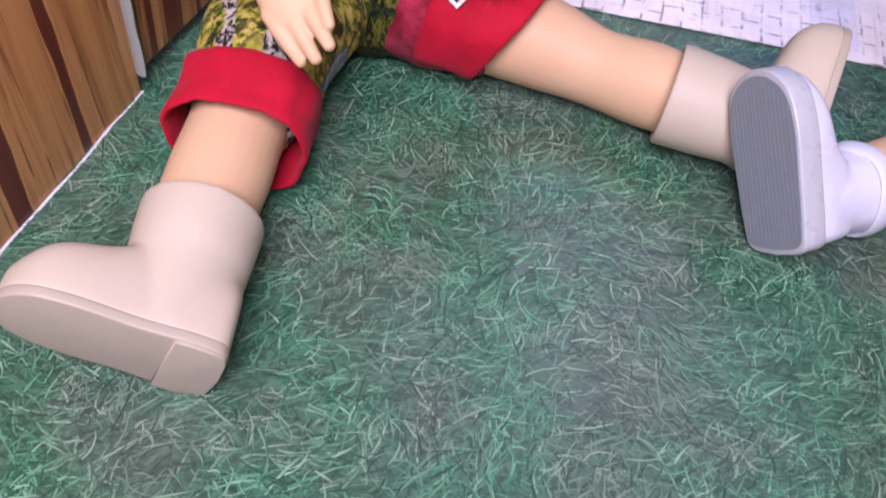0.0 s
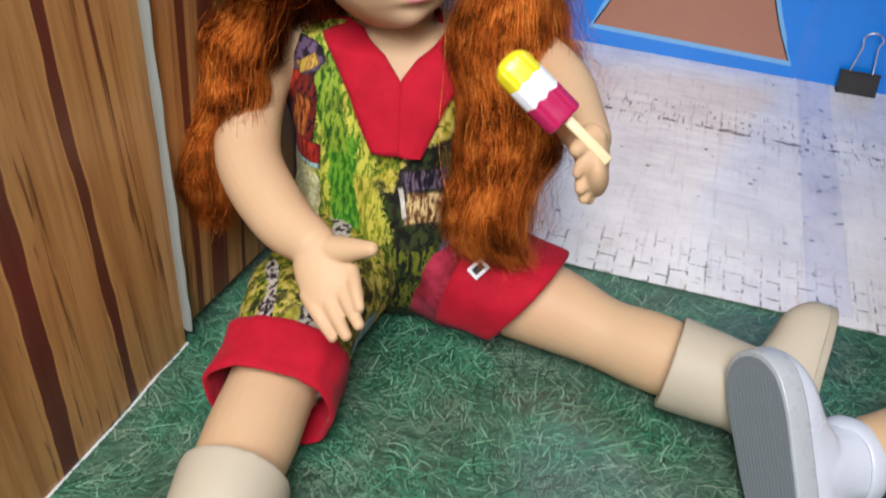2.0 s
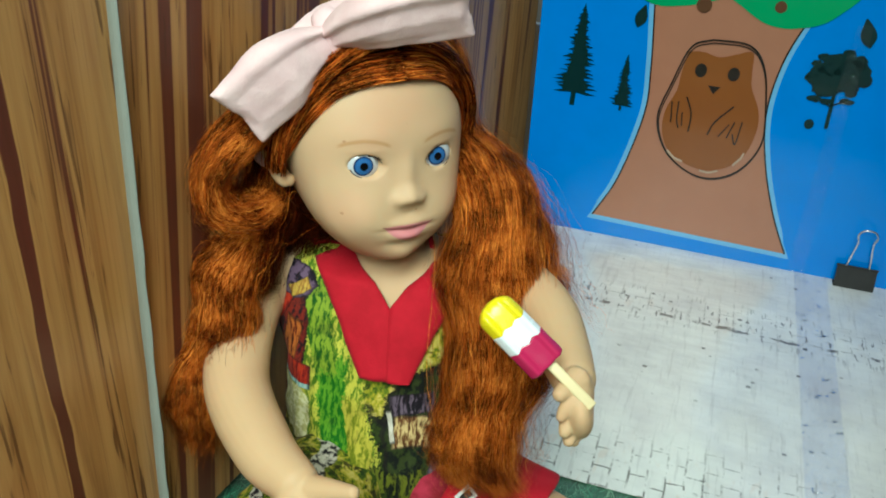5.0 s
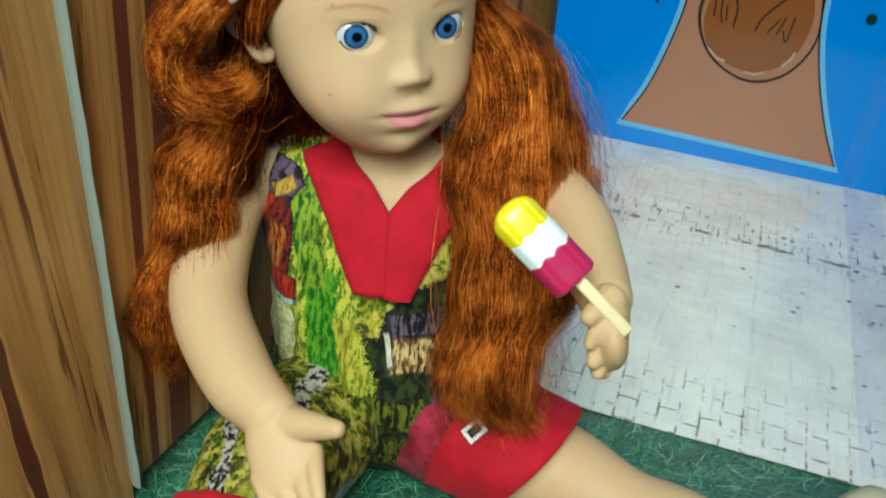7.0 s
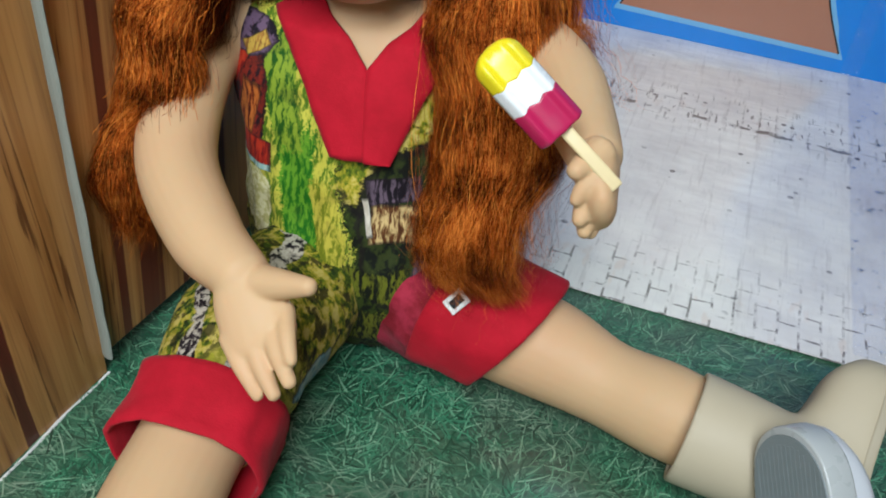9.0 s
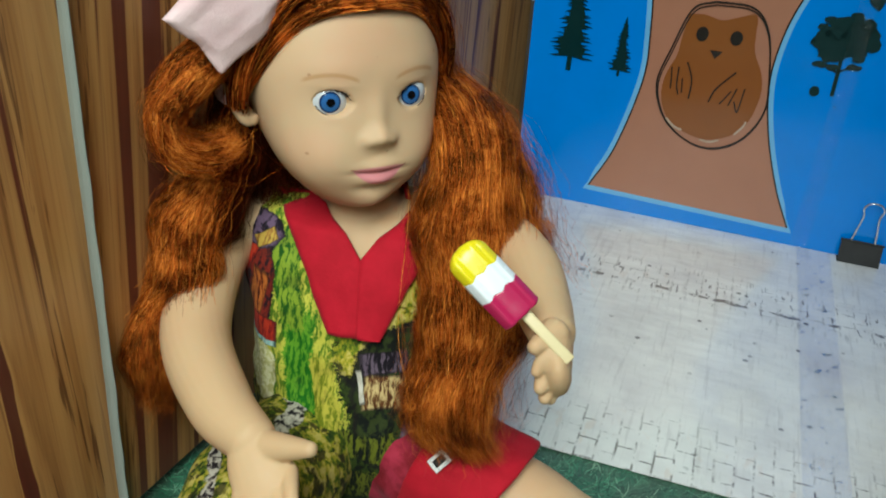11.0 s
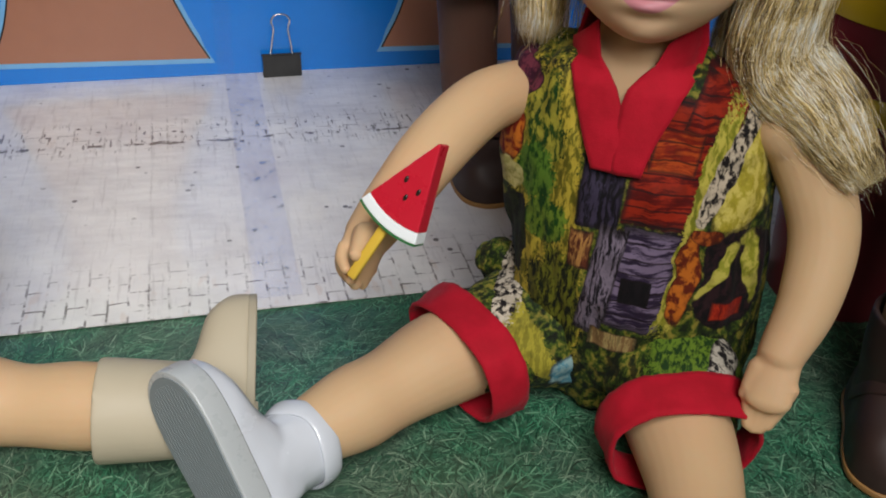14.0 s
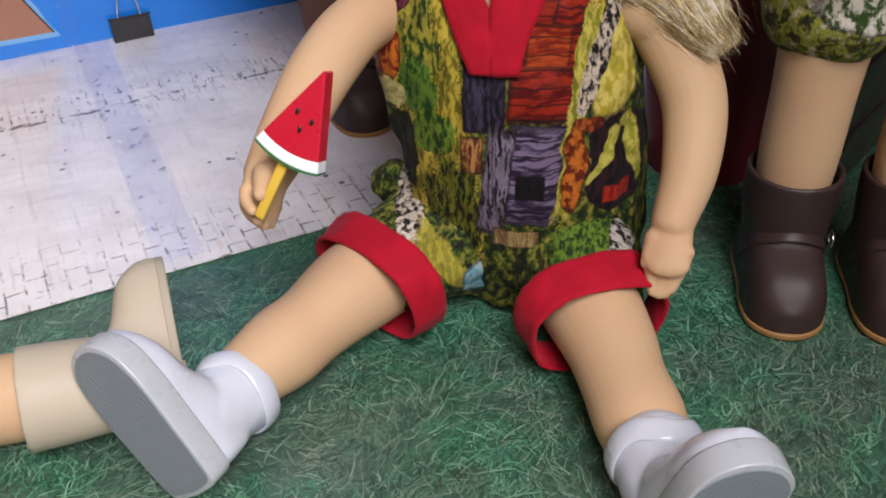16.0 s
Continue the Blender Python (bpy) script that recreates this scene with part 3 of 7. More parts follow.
def strands(rng, path, radius, count, thick=0.0001, rings=28, wave=0.0, turns=3.0, frizz=0.0006, up=(0, 1, 0), trim=0.35, puff=0.0, phase=0.0, spread=0.6):
    """Hair fibres of one lock: fine ribbons lying round it, that swing and puff out together and fray a little."""
    core = spline(path, rings)
    rad = spline(np.asarray(radius, float).reshape(len(path), -1), rings)
    rad = rad if rad.shape[1] == 2 else np.repeat(rad, 2, 1)
    tan, side, norm = frames(core, up)
    s = np.linspace(0, 1, rings)
    a, r = rng.random(count) * 2 * math.pi, rng.random(count) ** 0.40
    # tresses: neighbours round the lock share a small shift of wave and angle
    tress = rng.integers(18, size=count)
    shift = rng.normal(0, spread, 18)[(a / (2 * math.pi) * 18).astype(int) % 18] + rng.normal(0, 0.22, count)
    drift = np.cumsum(rng.normal(0, 0.05, (count, rings)), 1) + (rng.normal(0, 0.25, 18)[tress])[:, None] * s[None]
    turn = 2 * math.pi * turns * s[None] + phase + shift[:, None]
    grow = (0.35 + 0.65 * s)[None]
    swell = 1 + puff * np.sin(turn) * grow
    ang = a[:, None] + drift
    u, w = np.cos(ang) * r[:, None] * swell, np.sin(ang) * r[:, None] * swell
    sway = wave * grow * np.sin(turn * 0.5 + 0.8) * rng.uniform(0.75, 1.2, count)[:, None]
    kink, kf = frizz * rng.uniform(0.1, 1.0, count)[:, None], rng.uniform(9, 22, count)[:, None]
    kp = rng.random((count, 2)) * 6.28
    ou = u * rad[None, :, 0] + sway + kink * np.sin(kf * 6.28 * s[None] + kp[:, :1])
    ow = w * rad[None, :, 1] + 0.5 * sway + kink * np.sin(kf * 5.1 * s[None] + kp[:, 1:])
    p = core[None] + side[None] * ou[..., None] + norm[None] * ow[..., None]
    stray = (rng.random(count) < 0.07)[:, None, None] * np.cumsum(rng.normal(0, 0.0010, (count, rings, 3)), 1)
    p = p + stray + np.cumsum(rng.normal(0, frizz * 0.22, (count, rings, 3)), 1)
    out = side[None] * np.cos(ang)[..., None] + norm[None] * np.sin(ang)[..., None]
    # cut lengths: the fibre stops early and its last rings close up
    stop = 1 - trim * rng.random(count) ** 1.5
    idx = s[None] * stop[:, None] * (rings - 1)
    lo = np.minimum(idx.astype(int), rings - 2)
    fr = (idx - lo)[..., None]
    row = np.arange(count)[:, None]
    p = p[row, lo] * (1 - fr) + p[row, lo + 1] * fr
    out = out[row, lo]
    t = np.gradient(p, axis=1)
    t /= np.maximum(1e-9, np.linalg.norm(t, axis=2))[..., None]
    n1 = np.cross(t, out + rng.normal(0, 0.45, (count, 1, 3)))
    n1 /= np.maximum(1e-9, np.linalg.norm(n1, axis=2))[..., None]
    th = thick * rng.uniform(0.6, 1.4, count)[:, None] * np.minimum(1, (1.06 - s) * 4)[None]
    v = np.stack([p + n1 * th[..., None], p - n1 * th[..., None]], 2).reshape(-1, 3)
    f = (grid_faces(rings, 2, False)[None] + (np.arange(count) * 2 * rings)[:, None, None]).reshape(-1, 4)
    return v, f


def neckline(me, local, low, high, half, middle=0.0):
    """Cuts a V-shaped opening into the front of a bodice."""
    bm = bmesh.new()
    bm.from_mesh(me)
    v = np.array([f.calc_center_median()[:] for f in bm.faces])
    q = local(v) - V(middle, 0, 0)
    cut = (q[:, 1] > 0) & (q[:, 2] > low) & (np.abs(q[:, 0]) < half * np.clip((q[:, 2] - low) / (high - low), 0, 1))
    cut |= (q[:, 2] > high) & (np.abs(q[:, 0]) < half)
    faces = bm.faces[:]
    bmesh.ops.delete(bm, geom=[f for f, c in zip(faces, cut) if c], context="FACES")
    bm.to_mesh(me)
    bm.free()

# ---------------------------------------------------------------- the setting
WOOD = wood_print_material("wood_print", 0.70, [(0.046, 0.055, 0.0034, 0.60), (0.094, 0.02, 0.0062, 0.30), (0.150, 0.03, 0.0050, 0.50), (0.215, -0.02, 0.0060, 0.40)])
WOOD_DARK = wood_print_material("dark_wood_print", 0.56)
BRICK = brick_print_material("white_brick_print")
GRASS = grass_base_material("grass_print")
BLADE = grass_blade_material("grass_print_blades")
PLASTER = plain("room_paint", (0.34, 0.325, 0.30, 1), 0.8, scale=8)
FLOORING = plain("room_floor", (0.20, 0.15, 0.11, 1), 0.5, scale=10)
WHITE_EDGE = plain("white_board_edge", (0.62, 0.62, 0.61, 1), 0.5, vary=0.25, scale=90)
GREY_EDGE = plain("grey_board_edge", (0.23, 0.25, 0.22, 1), 0.5, vary=0.15, scale=60)

ROOM = (-1.6, 2.0, -1.75, 1.6, 2.3)


def structure(name, piece, material, label):
    return tagged(part(name, piece, material, None, label, smooth=False), "", "", "", "structure")


x0, x1, y0, y1, top = ROOM
structure("floor", box(x1 - x0, y1 - y0, 0.1, Matrix.Translation(((x0 + x1) / 2, (y0 + y1) / 2, -0.104))), FLOORING, "plain brown floor under the play mats")
structure("ceiling", box(x1 - x0, y1 - y0, 0.1, Matrix.Translation(((x0 + x1) / 2, (y0 + y1) / 2, top))), PLASTER, "plain off-white painted ceiling")


def gathered(bms):
    """Several bmeshes as one."""
    out = bmesh.new()
    for b in bms:
        me = bpy.data.meshes.new("temporary")
        b.to_mesh(me)
        b.free()
        out.from_mesh(me)
        bpy.data.meshes.remove(me)
    return out


# the far wall has a window high above the play-set: x -0.15 to 1.55, z 1.27 to 2.17
wx0, wx1, wz0, wz1 = -0.15, 1.55, 1.27, 2.17
at_wall = lambda xa, xb, za, zb: box(xb - xa, 0.1, zb - za, Matrix.Translation(((xa + xb) / 2, y1 + 0.05, za)))
structure("wall_north", gathered([at_wall(x0, x1, 0, wz0), at_wall(x0, x1, wz1, top), at_wall(x0, wx0, wz0, wz1), at_wall(wx1, x1, wz0, wz1)]), PLASTER, "plain off-white painted wall with a window")
bar = lambda xa, xb, za, zb: box(xb - xa, 0.04, zb - za, Matrix.Translation(((xa + xb) / 2, y1 + 0.07, za)), 0.004)
structure("window_1", gathered([bar(wx0, wx1, wz0, wz0 + 0.04), bar(wx0, wx1, wz1 - 0.04, wz1), bar(wx0, wx0 + 0.04, wz0 + 0.04, wz1 - 0.04), bar(wx1 - 0.04, wx1, wz0 + 0.04, wz1 - 0.04), bar(0.68, 0.72, wz0 + 0.04, wz1 - 0.04)]), WHITE_EDGE, "white framed window high in the wall")
structure("wall_south", box(x1 - x0, 0.1, top, Matrix.Translation(((x0 + x1) / 2, y0 - 0.05, 0))), PLASTER, "plain off-white painted wall")
structure("wall_west", box(0.1, y1 - y0, top, Matrix.Translation((x0 - 0.05, (y0 + y1) / 2, 0))), PLASTER, "plain off-white painted wall")
structure("wall_east", box(0.1, y1 - y0, top, Matrix.Translation((x1 + 0.05, (y0 + y1) / 2, 0))), PLASTER, "plain off-white painted wall")

# printed grass mat: a sheet with its printed blades
structure("ground", box(1.25, 1.3, 0.003, Matrix.Translation((0.32, 0.30, -0.003))), GRASS, "glossy play mat printed with dark green grass")


def printed_blades(rng, count, xr, yr):
    """Curved flat blades of the printed lawn, a hair's breadth above the sheet."""
    n = 5
    c = np.stack([rng.uniform(*xr, count), rng.uniform(*yr, count)], -1)
    field = np.array([noise.noise(Vector((x * 16, y * 16, 0))) for x, y in c])
    a = field * 3.0 + rng.normal(0, 0.75, count) + 0.5
    length = rng.gamma(5.0, 0.0022, count).clip(0.004, 0.024)
    bend = rng.normal(0, 1.0, count)
    wide = rng.uniform(0.00016, 0.00050, count)
    z = rng.uniform(0.00008, 0.0006, count)
    s = np.linspace(0, 1, n)
    ang = a[:, None] + bend[:, None] * (s - 0.5)[None]
    step = (length / (n - 1))[:, None]
    px = c[:, :1] + np.cumsum(np.cos(ang) * step, 1)
    py = c[:, 1:] + np.cumsum(np.sin(ang) * step, 1)
    w = wide[:, None] * np.array([0.7, 1.0, 0.9, 0.6, 0.12])[None]
    nx, ny = -np.sin(ang), np.cos(ang)
    zz = np.repeat(z[:, None], n, 1)
    left = np.stack([px + nx * w, py + ny * w, zz], -1)
    right = np.stack([px - nx * w, py - ny * w, zz], -1)
    v = np.stack([right, left], 2).reshape(-1, 3)
    k = np.arange(n - 1)
    one = np.stack([2 * k, 2 * k + 2, 2 * k + 3, 2 * k + 1], -1)
    f = (one[None] + (np.arange(count) * 2 * n)[:, None, None]).reshape(-1, 4)
    return v, f


rng = np.random.default_rng(4)
blades = Build().add(printed_blades(rng, 85000, (-0.20, 0.70), (-0.06, 0.49))).thing("grass", BLADE, None)
tagged(blades, "printed green grass blades of the play mat", "grass", "", "stuff")

# white brick sheet, its near edge running slightly towards the camera on the right
EDGE_A = V(0.0531, 0.4694)
EDGE_DIR = unit(V(0.2608, -0.0428))
sheet_pose = basis((EDGE_A[0] - 0.07 * EDGE_DIR[0], EDGE_A[1] - 0.07 * EDGE_DIR[1], 0.0012), (EDGE_DIR[0], EDGE_DIR[1], 0), (-EDGE_DIR[1], EDGE_DIR[0], 0), (0, 0, 1))


def sheet(sx, sy, thick, nx=60, ny=40, lift=0.0012):
    """A thin sheet that does not lie quite flat."""
    gx, gy = np.meshgrid(np.linspace(0, sx, nx), np.linspace(0, sy, ny))
    z = np.array([[max(0.0, noise.noise(Vector((x * 9, y * 14, 5)))) * lift for x in np.linspace(0, sx, nx)] for y in np.linspace(0, sy, ny)])
    v = np.stack([gx, gy, z + thick], -1).reshape(-1, 3)
    low = np.stack([gx, gy, z], -1).reshape(-1, 3)
    f = grid_faces(ny, nx, False)
    rim = np.r_[np.arange(nx), np.arange(1, ny) * nx + nx - 1, (ny - 1) * nx + np.arange(nx - 2, -1, -1), np.arange(ny - 2, 0, -1) * nx]
    nxt = np.roll(rim, -1)
    side = np.stack([rim + nx * ny, nxt + nx * ny, nxt, rim], -1)
    return np.vstack([v, low]), np.vstack([f, f[:, ::-1] + nx * ny, side])


paving = structure("pavement", sheet(0.80, 0.36, 0.0008), BRICK, "glossy white sheet printed with whitewashed bricks")
paving.matrix_world = sheet_pose

# wooden boards: two printed panels meet at a grey edge
CORNER = V(-0.137, 0.3535)
near_dir = unit(V(-0.031, -0.134))
far_dir = unit(V(0.27, 0.963))


def panel(name, start, way, length, height, lean, lift, label, wood):
    """An upright printed board from a corner, leaning by some degrees."""
    m = basis((start[0], start[1], lift), (way[0], way[1], 0), (-way[1], way[0], 0), (0, 0, 1))
    ob = structure(name, box(length, 0.004, height, Matrix.Translation((length / 2, 0, 0)), 0.0006), wood, label)
    ob.matrix_world = m @ pose(0, 0, 0, lean, 0, 0)
    return ob


panel("wall_panel_1", CORNER + unit(V(-near_dir[1], near_dir[0])) * 0.0006, near_dir, 0.42, 0.55, 1.2, 0.0, "upright board printed with brown wood planks", WOOD)
panel("wall_panel_2", CORNER + far_dir * 0.001, far_dir, 0.55, 0.55, -1.2, 0.010, "upright board printed with dark brown wood planks", WOOD_DARK)


def edging():
    wavy = random.Random(4)
    strip = [(CORNER[0] + near_dir[0] * s + wavy.uniform(-0.0005, 0.0005), CORNER[1] + near_dir[1] * s, wavy.uniform(-0.0002, 0.0004)) for s in np.linspace(0.0, 0.42, 28)]
    out = -unit(V(-near_dir[1], near_dir[0]))
    b = Build()
    v, f = tube([V(*p) + V(out[0], out[1], 0) * -0.0036 for p in strip], [wavy.uniform(0.0005, 0.0010) for _ in strip], 110, 8)
    return b.add((v, f))


trim = structure("trim", edging(), WHITE_EDGE, "thin white cut edge along the foot of the board")
seam_path = [V(CORNER[0], CORNER[1], 0.012), V(CORNER[0] - 0.0025, CORNER[1] + 0.001, 0.12), V(CORNER[0] - 0.0055, CORNER[1] + 0.001, 0.26), V(CORNER[0] - 0.0115, CORNER[1] + 0.002, 0.55)]
r = random.Random(8)
edge_path = [p + V(0.0050 + r.uniform(-0.0002, 0.0002), -0.002, 0) for p in spline(seam_path, 26)]
structure("trim_corner", Build().add(tube(edge_path, [r.uniform(0.0029, 0.0037) for _ in edge_path], 90, 10, flat=0.4)), GREY_EDGE, "grey ragged cut edge where two boards meet")

# ---------------------------------------------------------------- blue poster
PO = V(0.02, 0.823)
PD = unit(V(0.988, -0.152))
poster_pose = basis((PO[0], PO[1], 0.0022), (PD[0], PD[1], 0), (0, 0, 1), (PD[1], -PD[0], 0))
BLUE = film_material("blue_print", lin(22, 128, 226))
PALE_BLUE = film_material("pale_blue_print", lin(118, 180, 228))
TAN = film_material("tan_print", lin(168, 116, 92))
BROWN_INK = film_material("brown_print", lin(134, 78, 32))
BLACK_INK = film_material("black_print", lin(34, 26, 24))
GREEN_INK = film_material("green_print", lin(48, 160, 100))
PINE_INK = film_material("dark_green_print", lin(12, 44, 46))
NUT_INK = film_material("nut_print", lin(92, 60, 40))

poster = empty("poster", "bright blue poster with cartoon trees standing behind the brick sheet", "poster")
poster.matrix_world = poster_pose


def flat(outline, level):
    """A printed shape: a thin film at its own level over the sheet."""
    return prism(outline, 0.0003 * level, 0.0003 * level + 0.0002)


def smooth_outline(pts, n=60):
    pts = list(pts)
    return [tuple(p) for p in spline(pts + [pts[0]], n + 1)[:-1]]


def stroke(pts, width, level, n=40):
    """A drawn line of even width."""
    p = spline(pts, n)
    t = np.gradient(p, axis=0)
    t /= np.maximum(1e-9, np.linalg.norm(t, axis=1))[:, None]
    q = np.stack([-t[:, 1], t[:, 0]], -1) * width / 2
    return flat([tuple(a) for a in p + q] + [tuple(a) for a in (p - q)[::-1]], level)


merged = gathered


part("sheet", prism([(-0.012, 0.45), (0.0, 0.0), (0.72, 0.0), (0.72, 0.45)], -0.002, 0.0), BLUE, poster, smooth=False)
trunk_l = [(0.0860, 0.235), (0.0875, 0.2142), (0.0936, 0.162), (0.0949, 0.1202), (0.0821, 0.0585), (0.065, 0.0188)]
trunk_r = [(0.2365, 0.0154), (0.2195, 0.0485), (0.2026, 0.0934), (0.1932, 0.1376), (0.1957, 0.1785), (0.2049, 0.2106), (0.216, 0.235)]


def grown(pts, d):
    c = np.mean(pts, 0)
    return [tuple(np.asarray(p) + np.sign(np.asarray(p) - c) * V(d, d if p[1] < 0.03 else 0)) for p in pts]


def trunk(dx, sx=1.0):
    l = [(dx + (x - 0.065) * sx, z) for x, z in spline(trunk_l, 24)]
    r = [(dx + (x - 0.065) * sx, z) for x, z in spline(trunk_r, 28)]
    part("tree_trunk_border", flat(grown(l + r, 0.0045), 1), PALE_BLUE, poster, "pale blue cut border", smooth=False)
    part("tree_trunk", flat(l + r, 2), TAN, poster, "flat tan painted tree trunk", smooth=False)
    part("outline", merged([stroke(l, 0.0013, 3), stroke(r, 0.0013, 3)]), BLACK_INK, poster, smooth=False)


trunk(0.065)
trunk(0.3865, 1.05)
for dx in (0.0, 0.32):
    canopy = smooth_outline([(0.04 + dx, 0.245), (0.0808 + dx, 0.2158), (0.1124 + dx, 0.2165), (0.1419 + dx, 0.226), (0.152 + dx, 0.2235), (0.1759 + dx, 0.211), (0.2003 + dx, 0.2105), (0.227 + dx, 0.2233), (0.245 + dx, 0.26), (0.20 + dx, 0.33), (0.14 + dx, 0.34), (0.07 + dx, 0.32)], 80)
    part("tree_crown", flat(canopy, 4), GREEN_INK, poster, "flat green painted tree crown", smooth=False)

owl = smooth_outline([(0.1212, 0.180), (0.1330, 0.1815), (0.1470, 0.1790), (0.1600, 0.1835), (0.1719, 0.1868), (0.1745, 0.172), (0.1770, 0.158), (0.1860, 0.141), (0.1890, 0.124), (0.1850, 0.102), (0.1750, 0.088), (0.156, 0.080), (0.136, 0.083), (0.1200, 0.093), (0.1120, 0.110), (0.1120, 0.128), (0.1180, 0.146), (0.1190, 0.160)], 90)
part("cut_out_figure", flat(owl, 5), BROWN_INK, poster, "flat brown painted figure in the tree hollow", smooth=False)
ring = smooth_outline([(0.1394, 0.1926), (0.1230, 0.184), (0.1130, 0.152), (0.1065, 0.120), (0.1180, 0.092), (0.1400, 0.076), (0.1622, 0.0736), (0.1830, 0.086), (0.1950, 0.112), (0.1915, 0.1439), (0.1830, 0.176), (0.1680, 0.192)], 80)
part("hollow_outline", merged([stroke(ring + [ring[0]], 0.0014, 6, 120), stroke([(x * 0.985 + 0.003, z * 0.985 + 0.0005) for x, z in ring] + [(ring[0][0] * 0.985 + 0.003, ring[0][1] * 0.985 + 0.0005)], 0.0009, 6, 120)]), BLACK_INK, poster, smooth=False)

part("cut_border", merged([stroke([(0.1195, 0.0925), (0.127, 0.0865), (0.134, 0.0845)], 0.0018, 6), stroke([(0.150, 0.0790), (0.158, 0.0785), (0.165, 0.0815)], 0.0016, 6), stroke([(0.176, 0.0885), (0.181, 0.0955), (0.183, 0.101)], 0.0016, 6)]), film_material("pale_cut_print", lin(186, 162, 140)), poster, "pale cut border", smooth=False)


def disc(cx, cz, rx, rz, n=24):
    return [(cx + rx * math.cos(2 * math.pi * i / n), cz + rz * math.sin(2 * math.pi * i / n)) for i in range(n)]


part("figure_marking", merged([
    flat(disc(0.1342, 0.1662, 0.0048, 0.0058), 7), flat(disc(0.1607, 0.1668, 0.0048, 0.0058), 7),
    flat([(0.1425, 0.1545), (0.1525, 0.1545), (0.1476, 0.1478)], 7),
    stroke([(0.1275, 0.142), (0.1335, 0.128), (0.1340, 0.112)], 0.0012, 7), stroke([(0.1160, 0.136), (0.1175, 0.124), (0.1180, 0.118)], 0.0011, 7),
    stroke([(0.1215, 0.137), (0.1225, 0.122), (0.1250, 0.114)], 0.0011, 7), stroke([(0.1260, 0.128), (0.1275, 0.116)], 0.001, 7),
    stroke([(0.1665, 0.140), (0.1540, 0.124), (0.1500, 0.112)], 0.0012, 7), stroke([(0.1660, 0.124), (0.1590, 0.112)], 0.001, 7),
    stroke([(0.1700, 0.127), (0.1660, 0.112)], 0.001, 7), stroke([(0.1760, 0.128), (0.1740, 0.108), (0.1700, 0.116)], 0.001, 7),
]), BLACK_INK, poster, smooth=False)


def pine(cx, top_z, half, base_z, foot_z, tiers, seed):
    """A printed fir: ragged twigs to both sides, drooping at their tips."""
    r = random.Random(seed)
    tiers *= 2
    drop = (top_z - base_z) / tiers

    def side(s):
        out = []
        for i in range(tiers):
            f = (i + 0.6) / tiers
            w = half * (0.10 + 0.90 * f**0.9) * r.uniform(0.78, 1.14)
            z = top_z - (top_z - base_z) * f - drop * r.uniform(0.1, 0.7)
            out += [(cx + s * w * 0.55, z + drop * 0.55), (cx + s * w, z + drop * r.uniform(-0.2, 0.3)), (cx + s * w * r.uniform(0.45, 0.7), z - drop * 0.1)]
        return sorted(out, key=lambda q: -q[1])

    stem = half * 0.10
    out = [(cx, top_z + drop)] + side(1) + [(cx + stem, base_z), (cx + stem, foot_z), (cx - stem, foot_z), (cx - stem, base_z)] + side(-1)[::-1]
    return flat(out, 3)


def shrub_tree(cx, cz, rx, rz, foot):
    """A printed broadleaf tree: many small clumps of leaves with gaps, on a forked stem."""
    r = random.Random(5)
    blobs = []
    for k in range(80):
        a, d = r.uniform(0, 6.283), math.sqrt(r.random())
        x, z = cx + rx * 0.86 * d * math.cos(a), cz + rz * 0.84 * d * math.sin(a)
        size = r.uniform(0.16, 0.28)
        blobs.append(flat([(x + rx * size * r.uniform(0.7, 1.25) * math.cos(g), z + rz * size * r.uniform(0.6, 1.1) * math.sin(g)) for g in np.linspace(0, 6.283, 12)[:-1]], 3 + k % 9 * 0.12))
    for dx, dz in ((-0.55, -1.12), (0.45, -1.06), (-0.15, -1.16)):
        blobs.append(flat([(cx + rx * dx + rx * 0.24 * r.uniform(0.7, 1.2) * math.cos(g), cz + rz * dz + rz * 0.14 * r.uniform(0.7, 1.2) * math.sin(g)) for g in np.linspace(0, 6.283, 12)[:-1]], 3.3))
    blobs += [stroke([(cx, cz), (cx + 0.001, cz - rz * 1.2), (cx + 0.0015, foot)], 0.0030, 2.6), stroke([(cx, cz - rz * 1.35), (cx - rx * 0.5, cz - rz)], 0.0014, 2.6), stroke([(cx, cz - rz * 1.35), (cx + rx * 0.45, cz - rz)], 0.0014, 2.6)]
    return merged(blobs)


def leaf(cx, cz, turn, size):
    pts = [(0, -1), (0.45, -0.45), (0.5, 0.1), (0.25, 0.7), (0, 1.1), (-0.25, 0.65), (-0.5, 0.1), (-0.42, -0.5)]
    c, s = math.cos(turn), math.sin(turn)
    return flat(smooth_outline([(cx + size * (x * c - z * s), cz + size * (x * s + z * c)) for x, z in pts], 30), 3)


part("pine_tree", pine(0.0316, 0.204, 0.0205, 0.130, 0.1183, 11, 1), PINE_INK, poster, "flat dark green printed fir", smooth=False)
part("pine_tree", pine(0.0735, 0.1678, 0.0105, 0.125, 0.1202, 8, 2), PINE_INK, poster, "small flat dark green printed fir", smooth=False)
part("bush", flat([(0.2975, 0.145), (0.299, 0.151), (0.303, 0.157), (0.306, 0.166), (0.309, 0.158), (0.314, 0.161), (0.319, 0.168), (0.323, 0.160), (0.329, 0.166), (0.334, 0.161), (0.340, 0.154), (0.342, 0.145), (0.341, 0.140), (0.327, 0.1386), (0.313, 0.1395), (0.300, 0.141)], 3), PINE_INK, poster, "flat dark printed clump of trees", smooth=False)
part("cut_border", stroke([(0.288, 0.1385), (0.304, 0.1365), (0.324, 0.136), (0.348, 0.139)], 0.0028, 2), PALE_BLUE, poster, "pale cut border", smooth=False)
